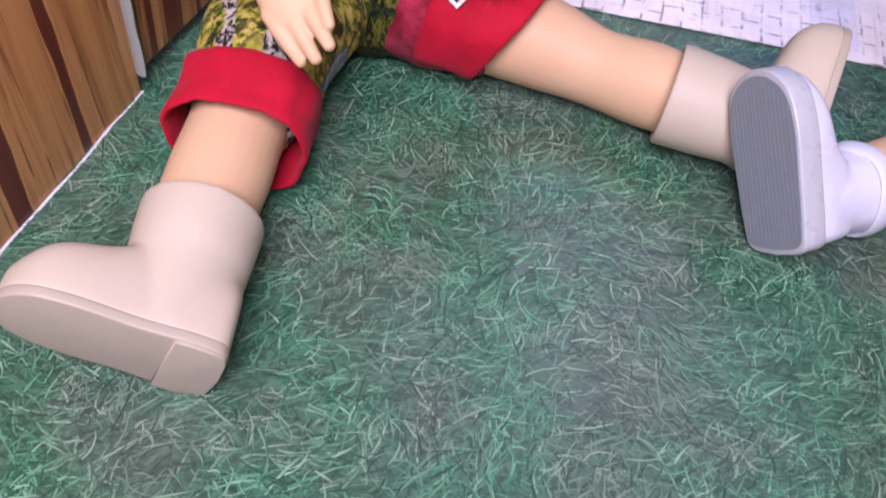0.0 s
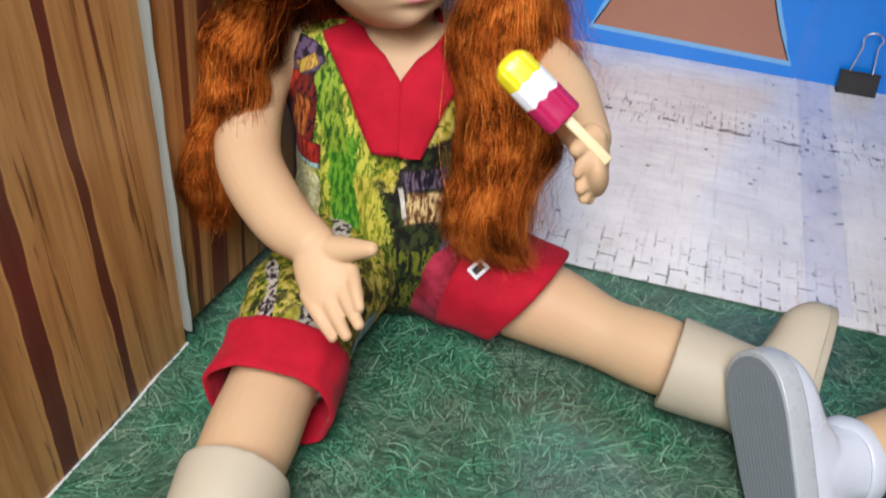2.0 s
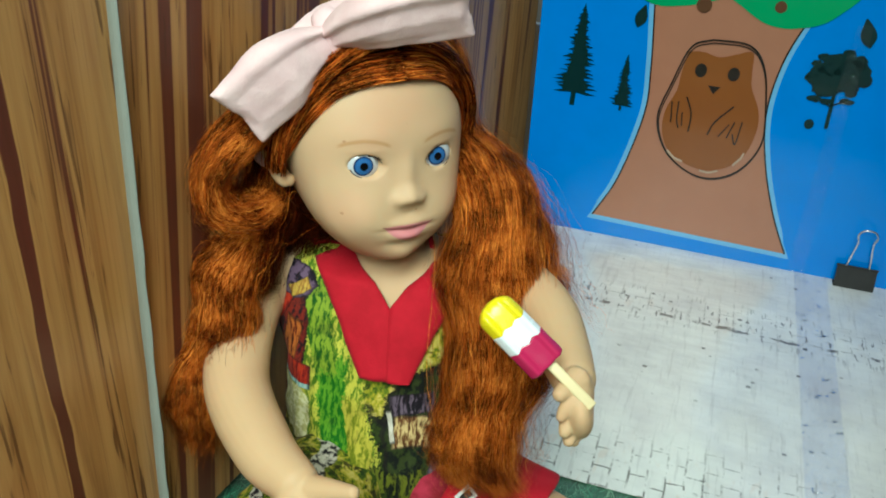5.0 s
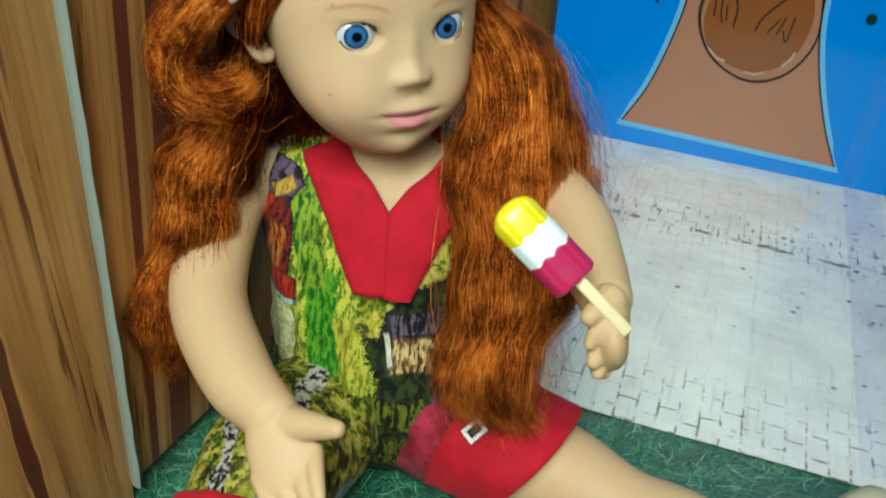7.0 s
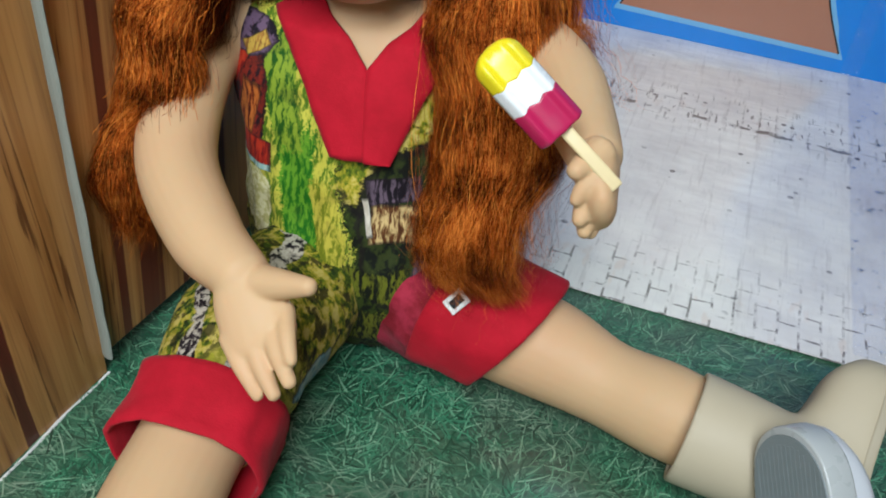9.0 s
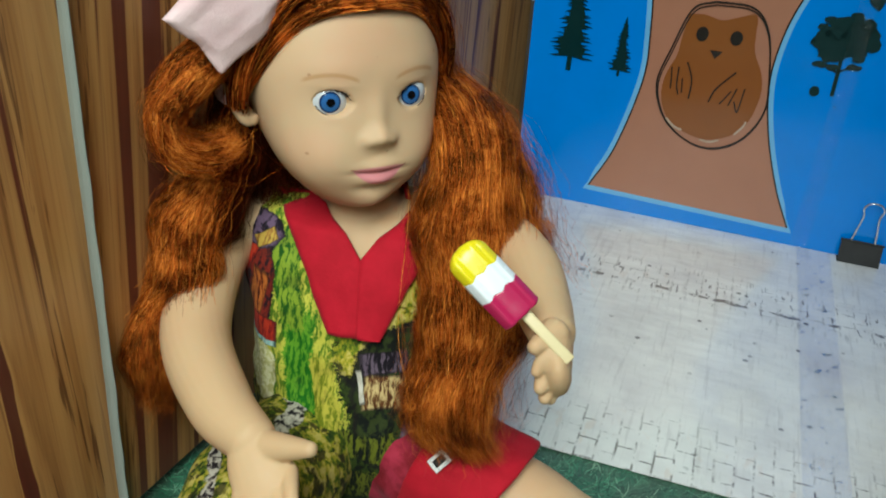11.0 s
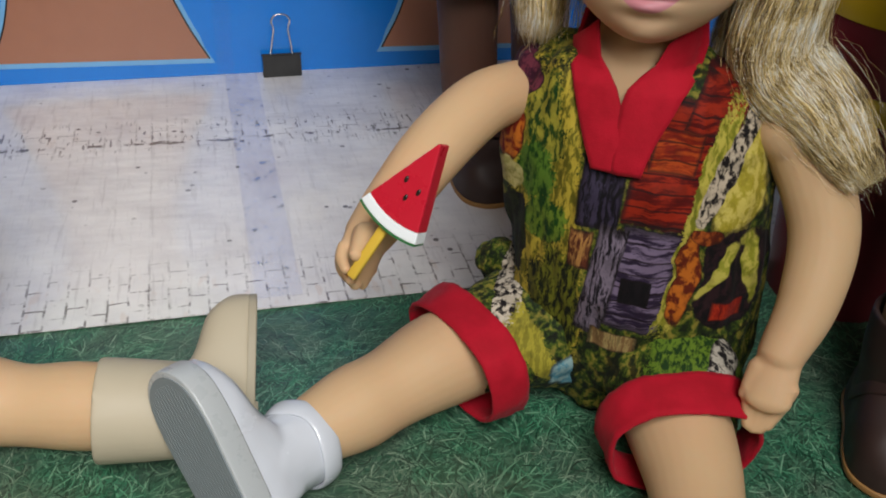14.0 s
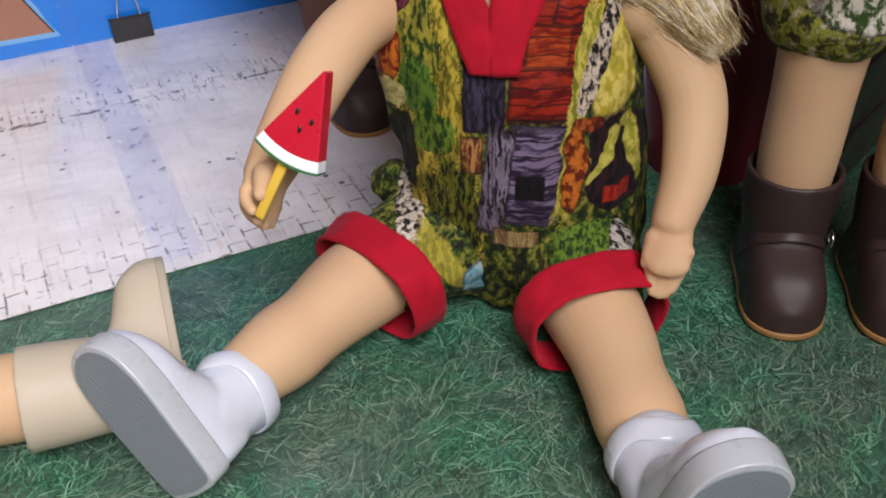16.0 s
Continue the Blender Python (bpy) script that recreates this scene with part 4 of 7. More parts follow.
part("round_tree", shrub_tree(0.2400, 0.1800, 0.0245, 0.0205, 0.1335), PINE_INK, poster, "flat dark printed broadleaf tree", smooth=False)
part("round_tree", shrub_tree(0.3720, 0.186, 0.0245, 0.0205, 0.139), PINE_INK, poster, "flat dark printed broadleaf tree", smooth=False)
part("acorn", flat(disc(0.2279, 0.1352, 0.0038, 0.0042), 3), PINE_INK, poster, smooth=False)
part("acorn", flat(disc(0.1264, 0.2190, 0.0062, 0.0060), 6), NUT_INK, poster, "flat brown printed nut", smooth=False)
part("acorn", flat(disc(0.1847, 0.2255, 0.0046, 0.0046), 6), NUT_INK, poster, "flat brown printed nut", smooth=False)
part("leaf", leaf(0.0785, 0.2025, -0.2, 0.0095), PINE_INK, poster, smooth=False)
part("leaf", leaf(0.2535, 0.2137, 0.35, 0.0115), PINE_INK, poster, smooth=False)


# clear tape where two lengths of film overlap, down the poster and across the bricks
def tape_material(name, tint, gloss, crinkled):
    """Clear film: lets the print through, slightly tinted, with a crinkled gloss."""
    m = Nodes(name)
    t = m.t
    clear = t.nodes.new("ShaderNodeBsdfTransparent")
    clear.inputs["Color"].default_value = tint
    shine = t.nodes.new("ShaderNodeBsdfGlossy")
    shine.inputs["Roughness"].default_value = 0.06
    bump = t.nodes.new("ShaderNodeBump")
    bump.inputs["Strength"].default_value, bump.inputs["Distance"].default_value = 1.0, 0.006
    m.put(bump.inputs["Height"], m.noise(m.scaled(m.coords(), (70, 150, 70)), 1.0, 4))
    m.put(shine.inputs["Normal"], bump.outputs["Normal"])
    both = t.nodes.new("ShaderNodeMixShader")
    crease = m.noise(m.scaled(m.coords(), (120, 170, 120)), 1.0, 3, 0.6)
    m.put(both.inputs[0], m.step(crease, crinkled, crinkled + 0.06, gloss, 0.34))
    m.put(both.inputs[1], clear.outputs[0])
    m.put(both.inputs[2], shine.outputs[0])
    m.put(t.nodes["Material Output"].inputs["Surface"], both.outputs[0])
    return m.mat


tape = tagged(new("tape"), "crinkled clear tape over the brick sheet and poster", "tape")
a0, a1 = V(0.2640, 0.7800), V(0.2095, 0.4500)
along = unit(a1 - a0)
m = basis((a0[0], a0[1], 0.0046), (along[0], along[1], 0), (-along[1], along[0], 0), (0, 0, 1))
strip = sheet(np.linalg.norm(a1 - a0), 0.027, 0.0002, 60, 12, 0.0006)
part("floor_strip", placed(strip, m), tape_material("clear_tape", (0.968, 0.974, 0.998, 1), 0.022, 0.63), tape)
m = basis(poster_pose @ Vector((0.2420, 0.0, 0.0026)), (0, 0, 1), (PD[0], PD[1], 0), (PD[1], -PD[0], 0))
part("wall_strip", placed(sheet(0.22, 0.014, 0.0002, 40, 8, 0.0006), m), tape_material("clear_poster_tape", (0.998, 0.998, 1.0, 1), 0.02, 0.66), tape)

# ---------------------------------------------------------------- dolls
EYE_Z = -0.0013


def head_piece(centre, fwd, right, up, rows=230, cols=300):
    """A doll's head in its own frame (x to its left side, y ahead, z up; eyes at z = 0): vertices, faces and local places."""
    la, lo = np.linspace(0.01, math.pi - 0.01, rows), np.linspace(0, 2 * math.pi, cols, endpoint=False)
    # more columns towards the face
    lo = lo + 0.55 * np.sin(2 * lo + math.pi) * 0.5 + 0.0
    sx, sy, sz = np.outer(np.sin(la), np.cos(lo)), np.outer(np.sin(la), np.sin(lo)), np.outer(np.cos(la), np.ones(cols))
    low = np.clip(-sz, 0, 1)
    high = np.clip(sz, 0, 1)
    x = 0.0455 * sx * (1 - (0.42 - 0.36 * np.clip((sy + 0.15) / 0.7, 0, 1)) * low**1.6 + 0.09 * np.exp(-(((sz + 0.62) / 0.28) ** 2)) * np.clip(sy / 0.5, 0, 1) - 0.055 * np.exp(-(((sz + 0.22) / 0.30) ** 2)) * np.clip(1 - np.abs(sy) / 0.6, 0, 1))
    y = np.where(sy > 0, 0.0425 * np.abs(sy) ** 0.85 + 0.027 * low**1.7 * np.clip(sy, 0, 1), 0.052 * sy * (1 - 0.38 * low**1.6))
    z = np.where(sz > 0, 0.053, 0.0612) * sz + 0.002
    front = np.clip((sy - 0.15) / 0.4, 0, 1)

    def bump(cx, cz, wx, wz, h):
        return h * np.exp(-(((np.abs(x) - cx) / wx) ** 2) - ((z - cz) / wz) ** 2) * front

    y = y + bump(0.0, -0.0158, 0.0046, 0.0045, 0.0052) + bump(0.0, -0.007, 0.0042, 0.0095, 0.0020) + bump(0.0056, -0.0172, 0.0029, 0.0032, 0.0026)
    y = y + bump(0.0, -0.0290, 0.0088, 0.0026, 0.0026) + bump(0.0, -0.0352, 0.0076, 0.0030, 0.0034) - bump(0.0, -0.0318, 0.0108, 0.0010, 0.0014) - bump(0.0, -0.0400, 0.0090, 0.0025, 0.0012)
    y = y + bump(0.0, -0.0490, 0.0095, 0.0065, 0.0036) + bump(0.024, -0.027, 0.013, 0.014, 0.0040) + bump(0.019, 0.012, 0.013, 0.006, 0.0010)
    y = y - bump(0.0185, EYE_Z, 0.010, 0.0080, 0.0010) - bump(0.0, -0.0242, 0.003, 0.002, 0.0006)
    ex, ez = (np.abs(x) - 0.0185) / 0.0070, (z - EYE_Z - 0.0002 - 0.0005 * (np.abs(x) - 0.0185) / 0.007) / 0.0049
    y = y + bump(0.0185, EYE_Z + 0.0072, 0.0080, 0.0017, 0.0005) + bump(0.0185, EYE_Z - 0.0068, 0.0070, 0.0016, 0.0002)
    slit = np.clip(1.12 - (np.abs(ex) ** 2.2 + np.abs(ez) ** 2.0), 0, 0.25) / 0.25
    y = y - slit * 0.0055 * front
    loc = np.stack([x, y, z], -1).reshape(-1, 3)
    v = np.asarray(centre) + loc @ np.array([right, fwd, up])
    return v, grid_faces(rows, cols)[:, ::-1], loc


def head_axes(yaw_dir, pitch=0.0, roll=0.0):
    """Right, ahead and up of a head whose face looks along yaw_dir in plan, pitched up and rolled by degrees."""
    f = unit((yaw_dir[0], yaw_dir[1], 0))
    right = np.cross(f, (0, 0, 1))
    up = np.array((0, 0, 1.0))
    a, b = radians(pitch), radians(roll)
    f, up = f * math.cos(a) + up * math.sin(a), up * math.cos(a) - f * math.sin(a)
    right, up = right * math.cos(b) + up * math.sin(b), up * math.cos(b) - right * math.sin(b)
    return right, f, up


def add_head(b, centre, axes, face, eye, lash, skin, rows=230, cols=300):
    """Face, ears, eyeballs and lashes of a doll, with the material slots named."""
    right, f, up = axes
    A = np.array([right, f, up])
    v, q, loc = head_piece(centre, f, right, up, rows, cols)
    b.add((v, q), face, loc)
    ahead = loc[loc[:, 1] > 0.015]

    def skin_y(x, z):
        """How far ahead the face lies at (x, z)."""
        return ahead[np.argmin((ahead[:, 0] - x) ** 2 + (ahead[:, 2] - z) ** 2), 1]

    for s in (-1, 1):
        rim = max(skin_y(s * (0.0185 + dx), EYE_Z + dz) for dx, dz in ((-0.0075, 0), (0, 0.0062), (0, -0.0062)))
        c = V(s * 0.0183, rim - 0.0112, EYE_Z)
        ev, ef = ball((0, 0, 0), 0.0102, 40, 60)
        b.add((np.asarray(centre) + (ev + c) @ A, ef), eye, ev - V(0.0017 if s > 0 else 0.0006, 0, 0.0003))
        lid = lambda u, k: (s * (0.0185 + 0.0073 * u), EYE_Z + k * 0.0052 * math.sqrt(max(0, 1 - u * u)))
        arc = [V(x, skin_y(x, z) + 0.0001, z) for x, z in (lid(u, 1.0) for u in np.linspace(-0.97, 0.97, 12))]
        b.add(tube([np.asarray(centre) + p @ A for p in arc], [0.0003] + [0.0007] * 7 + [0.0009] * 3 + [0.0005], 24, 6), lash)
        low = [V(x, skin_y(x, z) + 0.0001, z) for x, z in (lid(u, -1.0) for u in np.linspace(0.3, 0.97, 6))]
        b.add(tube([np.asarray(centre) + p @ A for p in low], [0.0001] + [0.0002] * 4 + [0.0003], 14, 6), lash)
        ear = [V(s * 0.0440, 0.004, 0.008), V(s * 0.0485, 0.000, 0.012), V(s * 0.0500, -0.004, 0.004), V(s * 0.0480, -0.002, -0.007), V(s * 0.0445, 0.003, -0.015), V(s * 0.0420, 0.005, -0.016)]
        b.add(tube([np.asarray(centre) + p @ A for p in ear], [0.003, 0.0034, 0.0034, 0.0036, 0.0040, 0.0030], 28, 12), skin)


def scalp_strands(rng, centre, axes, count, front_y=0.036, thick=0.00020, fall=-0.012):
    """Hair combed from a middle parting over the head to both sides."""
    right, f, up = axes
    A = np.array([right, f, up])
    out_v, out_f, base = [], [], 0
    tri = np.linspace(0, 2 * math.pi, 3, endpoint=False)
    for _ in range(count):
        s = 1 if rng.random() < 0.5 else -1
        y0 = rng.uniform(-0.045, front_y - 0.006)
        lift = rng.uniform(1.03, 1.085)
        y1 = y0 * 0.55 - 0.006 + rng.normal(0, 0.003)
        end = V(s * 0.0478, y1, fall + rng.normal(0, 0.004))
        mids = []
        for t in np.linspace(0, 1, 13):
            a = t * math.pi * 0.56
            y = y0 + (y1 - y0) * t**1.4 + 0.004 * math.sin(t * math.pi) * (1 if y0 > 0.01 else 0)
            k = math.sqrt(max(0.08, 1 - (y / 0.0575) ** 2))
            mids.append(V(s * (0.0475 * math.sin(a) * (0.35 + 0.65 * k) * lift), y * (1 + 0.06 * math.sin(t * 3)), (0.0555 * k * math.cos(a)) * lift + 0.0015))
        p = np.array(mids) + np.cumsum(rng.normal(0, 0.00025, (13, 3)), 0)
        p = np.asarray(centre) + p @ A
        t = np.gradient(p, axis=0)
        t /= np.maximum(1e-9, np.linalg.norm(t, axis=1))[:, None]
        n1 = np.cross(t, (0.31, 0.2, 0.93))
        n1 /= np.maximum(1e-9, np.linalg.norm(n1, axis=1))[:, None]
        n2 = np.cross(t, n1)
        v = p[:, None] + thick * (np.cos(tri)[None, :, None] * n1[:, None] + np.sin(tri)[None, :, None] * n2[:, None])
        out_v.append(v.reshape(-1, 3))
        out_f.append(grid_faces(13, 3) + base)
        base += 39
    return np.concatenate(out_v), np.concatenate(out_f)


def hairline_strands(rng, centre, axes, count, thick=0.00014):
    """Fibres swept from the parting along the hairline to both temples."""
    right, f, up = axes
    A = np.array([right, f, up])
    c, radii = V(0, -0.0045, 0.0025), V(0.0478, 0.0525, 0.0555)
    s_rows = 16
    edge = spline([(0.0, 0.0360), (0.015, 0.0350), (0.028, 0.0298), (0.038, 0.0185), (0.0445, 0.0040), (0.0465, -0.0120), (0.0455, -0.0260)], s_rows)
    y = c[1] + radii[1] * np.sqrt(np.clip(1 - (edge[:, 0] / radii[0]) ** 2 - ((edge[:, 1] - c[2]) / radii[2]) ** 2, 0.0004, 1))
    base = np.stack([edge[:, 0], y, edge[:, 1]], -1)
    sgn = np.where(rng.random(count) < 0.5, 1.0, -1.0)
    back = rng.random(count) ** 1.2 * 0.030
    s = np.linspace(0, 1, s_rows)
    p = np.repeat(base[None], count, 0)
    p = p + back[:, None, None] * (V(0, -1.0, 0.45)[None, None] * (1 - 0.45 * s)[None, :, None])
    p = p + np.cumsum(rng.normal(0, 0.00028, (count, s_rows, 3)), 1)
    q = (p - c) / radii
    q /= np.linalg.norm(q, axis=2)[..., None]
    p = c + q * radii * (rng.uniform(0.985, 1.035, count)[:, None] + 0.012 * np.sin(s * 9 + 1.0)[None])[..., None]
    p[..., 0] *= sgn[:, None]
    p = np.asarray(centre) + p @ A
    t = np.gradient(p, axis=1)
    t /= np.maximum(1e-9, np.linalg.norm(t, axis=2))[..., None]
    n1 = np.cross(t, rng.normal(0, 1, (count, 1, 3)))
    n1 /= np.maximum(1e-9, np.linalg.norm(n1, axis=2))[..., None]
    th = thick * rng.uniform(0.6, 1.5, count)[:, None, None]
    v = np.stack([p + n1 * th, p - n1 * th], 2).reshape(-1, 3)
    return v, (grid_faces(s_rows, 2, False)[None] + (np.arange(count) * 2 * s_rows)[:, None, None]).reshape(-1, 4)


def scalp_cap(centre, axes):
    """The closed cap of hair roots under the strands."""
    right, f, up = axes
    A = np.array([right, f, up])
    v, q = ball((0, -0.0045, 0.0025), (0.0475, 0.0515, 0.0550), 150, 210)
    z, y = v[:, 2], v[:, 1]
    ax = np.abs(v[:, 0])
    line = np.interp(ax, [0, 0.015, 0.028, 0.038, 0.044, 0.0465, 0.048], [0.0390, 0.0378, 0.0325, 0.0215, 0.0075, -0.008, -0.03])
    hide = (y > -0.002) & (z < line)
    keep = ~hide[q].any(1)
    return np.asarray(centre) + v @ A, q[keep]


def finger(a, b, c, r=0.0046):
    return tube([a, b, c], [r, r * 0.95, r * 0.72], 14, 12)


def arm_skin(arm, hand):
    """An arm and its hand as one skin, with the creases between the fingers kept."""
    return fused([arm] + hand, 0.0008, 8)


def hand_pieces(wrist, palm, across, tips, thumb_base, thumb_tip, r=0.0041, size=1.0):
    """Palm, four fingers and a thumb of a doll's hand. across: from the first finger's side to the last's."""
    wrist, palm = np.asarray(wrist), np.asarray(palm)
    across = unit(across)
    ahead = unit(palm - wrist)
    knuckle = palm + ahead * 0.006
    out = [tube([wrist - ahead * 0.002, (wrist + palm) / 2, knuckle], [(0.0092, 0.0086), (0.0128 * size, 0.0080 * size), (0.0132 * size, 0.0058 * size)], 16, 20, up=np.cross(ahead, across))]
    for k, tip in enumerate(tips):
        base = knuckle + across * (k - 1.5) * 0.0074 * size - ahead * 0.005
        mid = base * 0.5 + np.asarray(tip) * 0.5 + np.cross(across, ahead) * 0.0015
        out.append(finger(base, mid, np.asarray(tip), r * (0.9 if k in (0, 3) else 1.0)))
    out.append(tube([np.asarray(thumb_base), np.asarray(thumb_base) * 0.45 + np.asarray(thumb_tip) * 0.55, np.asarray(thumb_tip)], [0.0066 * size, 0.0049 * size, 0.0033 * size], 14, 12))
    return out


# ------------------------------------------------ garments
def closed_torso(levels, radii, right, f, rows=50, cols=64):
    """A closed body of cloth: levels are centres, radii (side, ahead), with tiny rings at both ends."""
    c, r = spline(levels, rows), spline(radii, rows)
    c = np.vstack([c[:1], c, c[-1:]])
    r = np.vstack([r[:1] * 0.01, r, r[-1:] * 0.01])
    ang = np.linspace(0, 2 * math.pi, cols, endpoint=False)
    v = np.concatenate([ci + np.outer(np.cos(ang) * ri[0], right) + np.outer(np.sin(ang) * ri[1], f) for ci, ri in zip(c, r)])
    return v, grid_faces(rows + 2, cols)


def chest_point(levels, radii, right, f, x, h, lift):
    """A place on the front of the body: x to the side, h from 0 to 1 up the levels, lifted off the cloth."""
    lv, rv = np.asarray(levels, float), np.asarray(radii, float)
    s = np.linspace(0, 1, len(lv))
    c = np.array([np.interp(h, s, lv[:, k]) for k in range(3)])
    r = np.maximum([np.interp(h, s, rv[:, k]) for k in range(2)], (0.027, 0.022))
    c[2] += max(0.0, h - 1) * 0.19
    k = np.clip(x / r[0], -0.99, 0.99)
    return c + np.asarray(right) * x + np.asarray(f) * (r[1] * math.sqrt(1 - k * k) + lift)


def collar_strip(body, inner, outer, lift, thick, across=10, along=40, seed=0):
    """One half of a shawl collar between an inner and an outer line of (x, h) places on the chest."""
    even = lambda pts: np.stack([np.interp(np.linspace(0, len(pts) - 1, along), np.arange(len(pts)), [q[k] for q in pts]) for k in (0, 1)], -1)
    inn, out = even(inner), even(outer)
    top = np.empty((along, across, 3))
    low = np.empty((along, across, 3))
    for i in range(along):
        for j in range(across):
            w = j / (across - 1)
            x, h = inn[i] * (1 - w) + out[i] * w
            dome = 0.0006 * math.sin(math.pi * w) + 0.0006 * noise.noise(Vector((x * 160, h * 14, seed)))
            top[i, j] = chest_point(*body, x, h, lift + thick + dome)
            low[i, j] = chest_point(*body, x, h, lift)
    n = along * across
    g = grid_faces(along, across, False)
    v = np.vstack([top.reshape(-1, 3), low.reshape(-1, 3)])
    rim = np.r_[np.arange(across), np.arange(1, along) * across + across - 1, (along - 1) * across + np.arange(across - 2, -1, -1), np.arange(along - 2, 0, -1) * across]
    nxt = np.roll(rim, -1)
    return v, np.vstack([g, g[:, ::-1] + n, np.stack([rim, rim + n, nxt + n, nxt], -1)])


def cuff_piece(a, b, ra, rb, thick=0.0022, sag=0.006, seed=0.0, sides=72, up=(0, 0, 1), slant=0.0):
    """A turned-up cuff round a leg, from a to b: a thick open band, sagging below; slant: how far its top reaches ahead of its foot."""
    a, b = np.asarray(a, float), np.asarray(b, float)
    t = unit(b - a)
    n = unit(np.asarray(up, float) - t * np.dot(up, t))
    s = np.cross(t, n)
    prof = [(u, 0.0) for u in np.linspace(0, 1, 10)] + [(1.03, 0.35), (1.035, 0.65)] + [(u, 1.0) for u in np.linspace(1.0, 0.1, 9)] + [(0.02, 0.7), (-0.01, 0.3)]
    rows = []
    for u, d in prof:
        r0 = np.asarray(ra) * (1 - u) + np.asarray(rb) * u
        ring = []
        for k in range(sides):
            g = 2 * math.pi * k / sides
            w = 0.0016 * noise.noise(Vector((math.cos(g) * 2.2, math.sin(g) * 2.2, u * 1.5 + seed))) + 0.0007 * noise.noise(Vector((math.cos(g) * 6, math.sin(g) * 6, u * 4 + seed)))
            rr = r0 - thick * d + w
            down = sag * max(0, -math.sin(g)) ** 2 * (0.3 + 0.7 * u)
            cg, sg = math.cos(g), math.sin(g)
            cg, sg = math.copysign(abs(cg) ** 0.8, cg), math.copysign(abs(sg) ** 0.8, sg) * (1.0 if sg > 0 else 0.86)
            ring.append(a + (b - a) * u + t * slant * sg * (0.3 + 0.7 * u) + s * cg * rr[0] + n * (sg * rr[1] - down))
        rows.append(ring)
    v = np.array(rows).reshape(-1, 3)
    m = len(prof)
    return v, np.vstack([grid_faces(m, sides), np.stack([(m - 1) * sides + np.arange(sides), (m - 1) * sides + (np.arange(sides) + 1) % sides, (np.arange(sides) + 1) % sides, np.arange(sides)], -1)])


def collar_stand(centre, f, z0, z1, r, gap=55.0, thick=0.0022, n=44):
    """The part of a collar that stands up round the back of the neck, open at the front."""
    a0 = math.atan2(f[1], f[0]) + radians(gap)
    ang = np.linspace(a0, a0 + radians(360 - 2 * gap), n)
    rows = []
    for rr, z in ((r * 1.16, z0), (r, z1), (r - thick, z1 - 0.0004), (r * 1.16 - thick, z0)):
        rows.append([(centre[0] + rr * math.cos(g), centre[1] + rr * math.sin(g), z) for g in ang])
    rows.append(rows[0])
    v = np.array(rows).reshape(-1, 3)
    ends = np.array([[0, n, 2 * n, 3 * n], [n - 1, 4 * n - 1, 3 * n - 1, 2 * n - 1]])
    return v, np.vstack([grid_faces(5, n, False), ends])


# ------------------------------------------------ footwear
def foot_outline(length, width, heel, n=48):
    """A shoe sole's outline: heel at y = 0, toe at y = length."""
    pts = [(0, 0), (heel * 0.42, length * 0.03), (heel * 0.5, length * 0.16), (width * 0.48, length * 0.42), (width * 0.5, length * 0.68), (width * 0.42, length * 0.88), (width * 0.16, length * 0.99), (-width * 0.16, length * 0.99), (-width * 0.42, length * 0.88), (-width * 0.5, length * 0.68), (-width * 0.48, length * 0.42), (-heel * 0.5, length * 0.16), (-heel * 0.42, length * 0.03)]
    return smooth_outline(pts, n)


def scaled_outline(pts, k):
    c = np.mean(pts, 0)
    return [tuple(c + (np.asarray(p) - c) * k) for p in pts]


def foot_body(outline, heights, rows=46, cols=40):
    """A foot with straight walls over a sole's outline: heights are (y, top) pairs."""
    pts = np.array([q for q in outline if q[0] >= -1e-6])
    pts = pts[np.argsort(pts[:, 1])]
    end = max(q[1] for q in outline)
    u = (1 - np.cos(np.linspace(0.0, math.pi, rows))) / 2
    ys = 0.0004 + u * (end - 0.0008)
    w = np.interp(ys, pts[:, 1], pts[:, 0]).clip(0.002)
    hy = np.asarray(heights, float)
    dense = spline(hy, 60)
    h = np.interp(ys, dense[:, 0], dense[:, 1])
    g = np.linspace(0, 2 * math.pi, cols, endpoint=False)
    cx, sz = np.sign(np.cos(g)) * np.abs(np.cos(g)) ** 0.62, np.clip(np.sin(g), 0, 1) ** 0.72
    v = np.concatenate([np.stack([cx * wi, np.full(cols, yi), sz * hi], -1) for wi, yi, hi in zip(w, ys, h)])
    first, last = v[:cols].mean(0), v[-cols:].mean(0)
    v = np.vstack([first + (v[:cols] - first) * 0.02, v, last + (v[-cols:] - last) * 0.02])
    return v, grid_faces(rows + 2, cols)[:, ::-1]


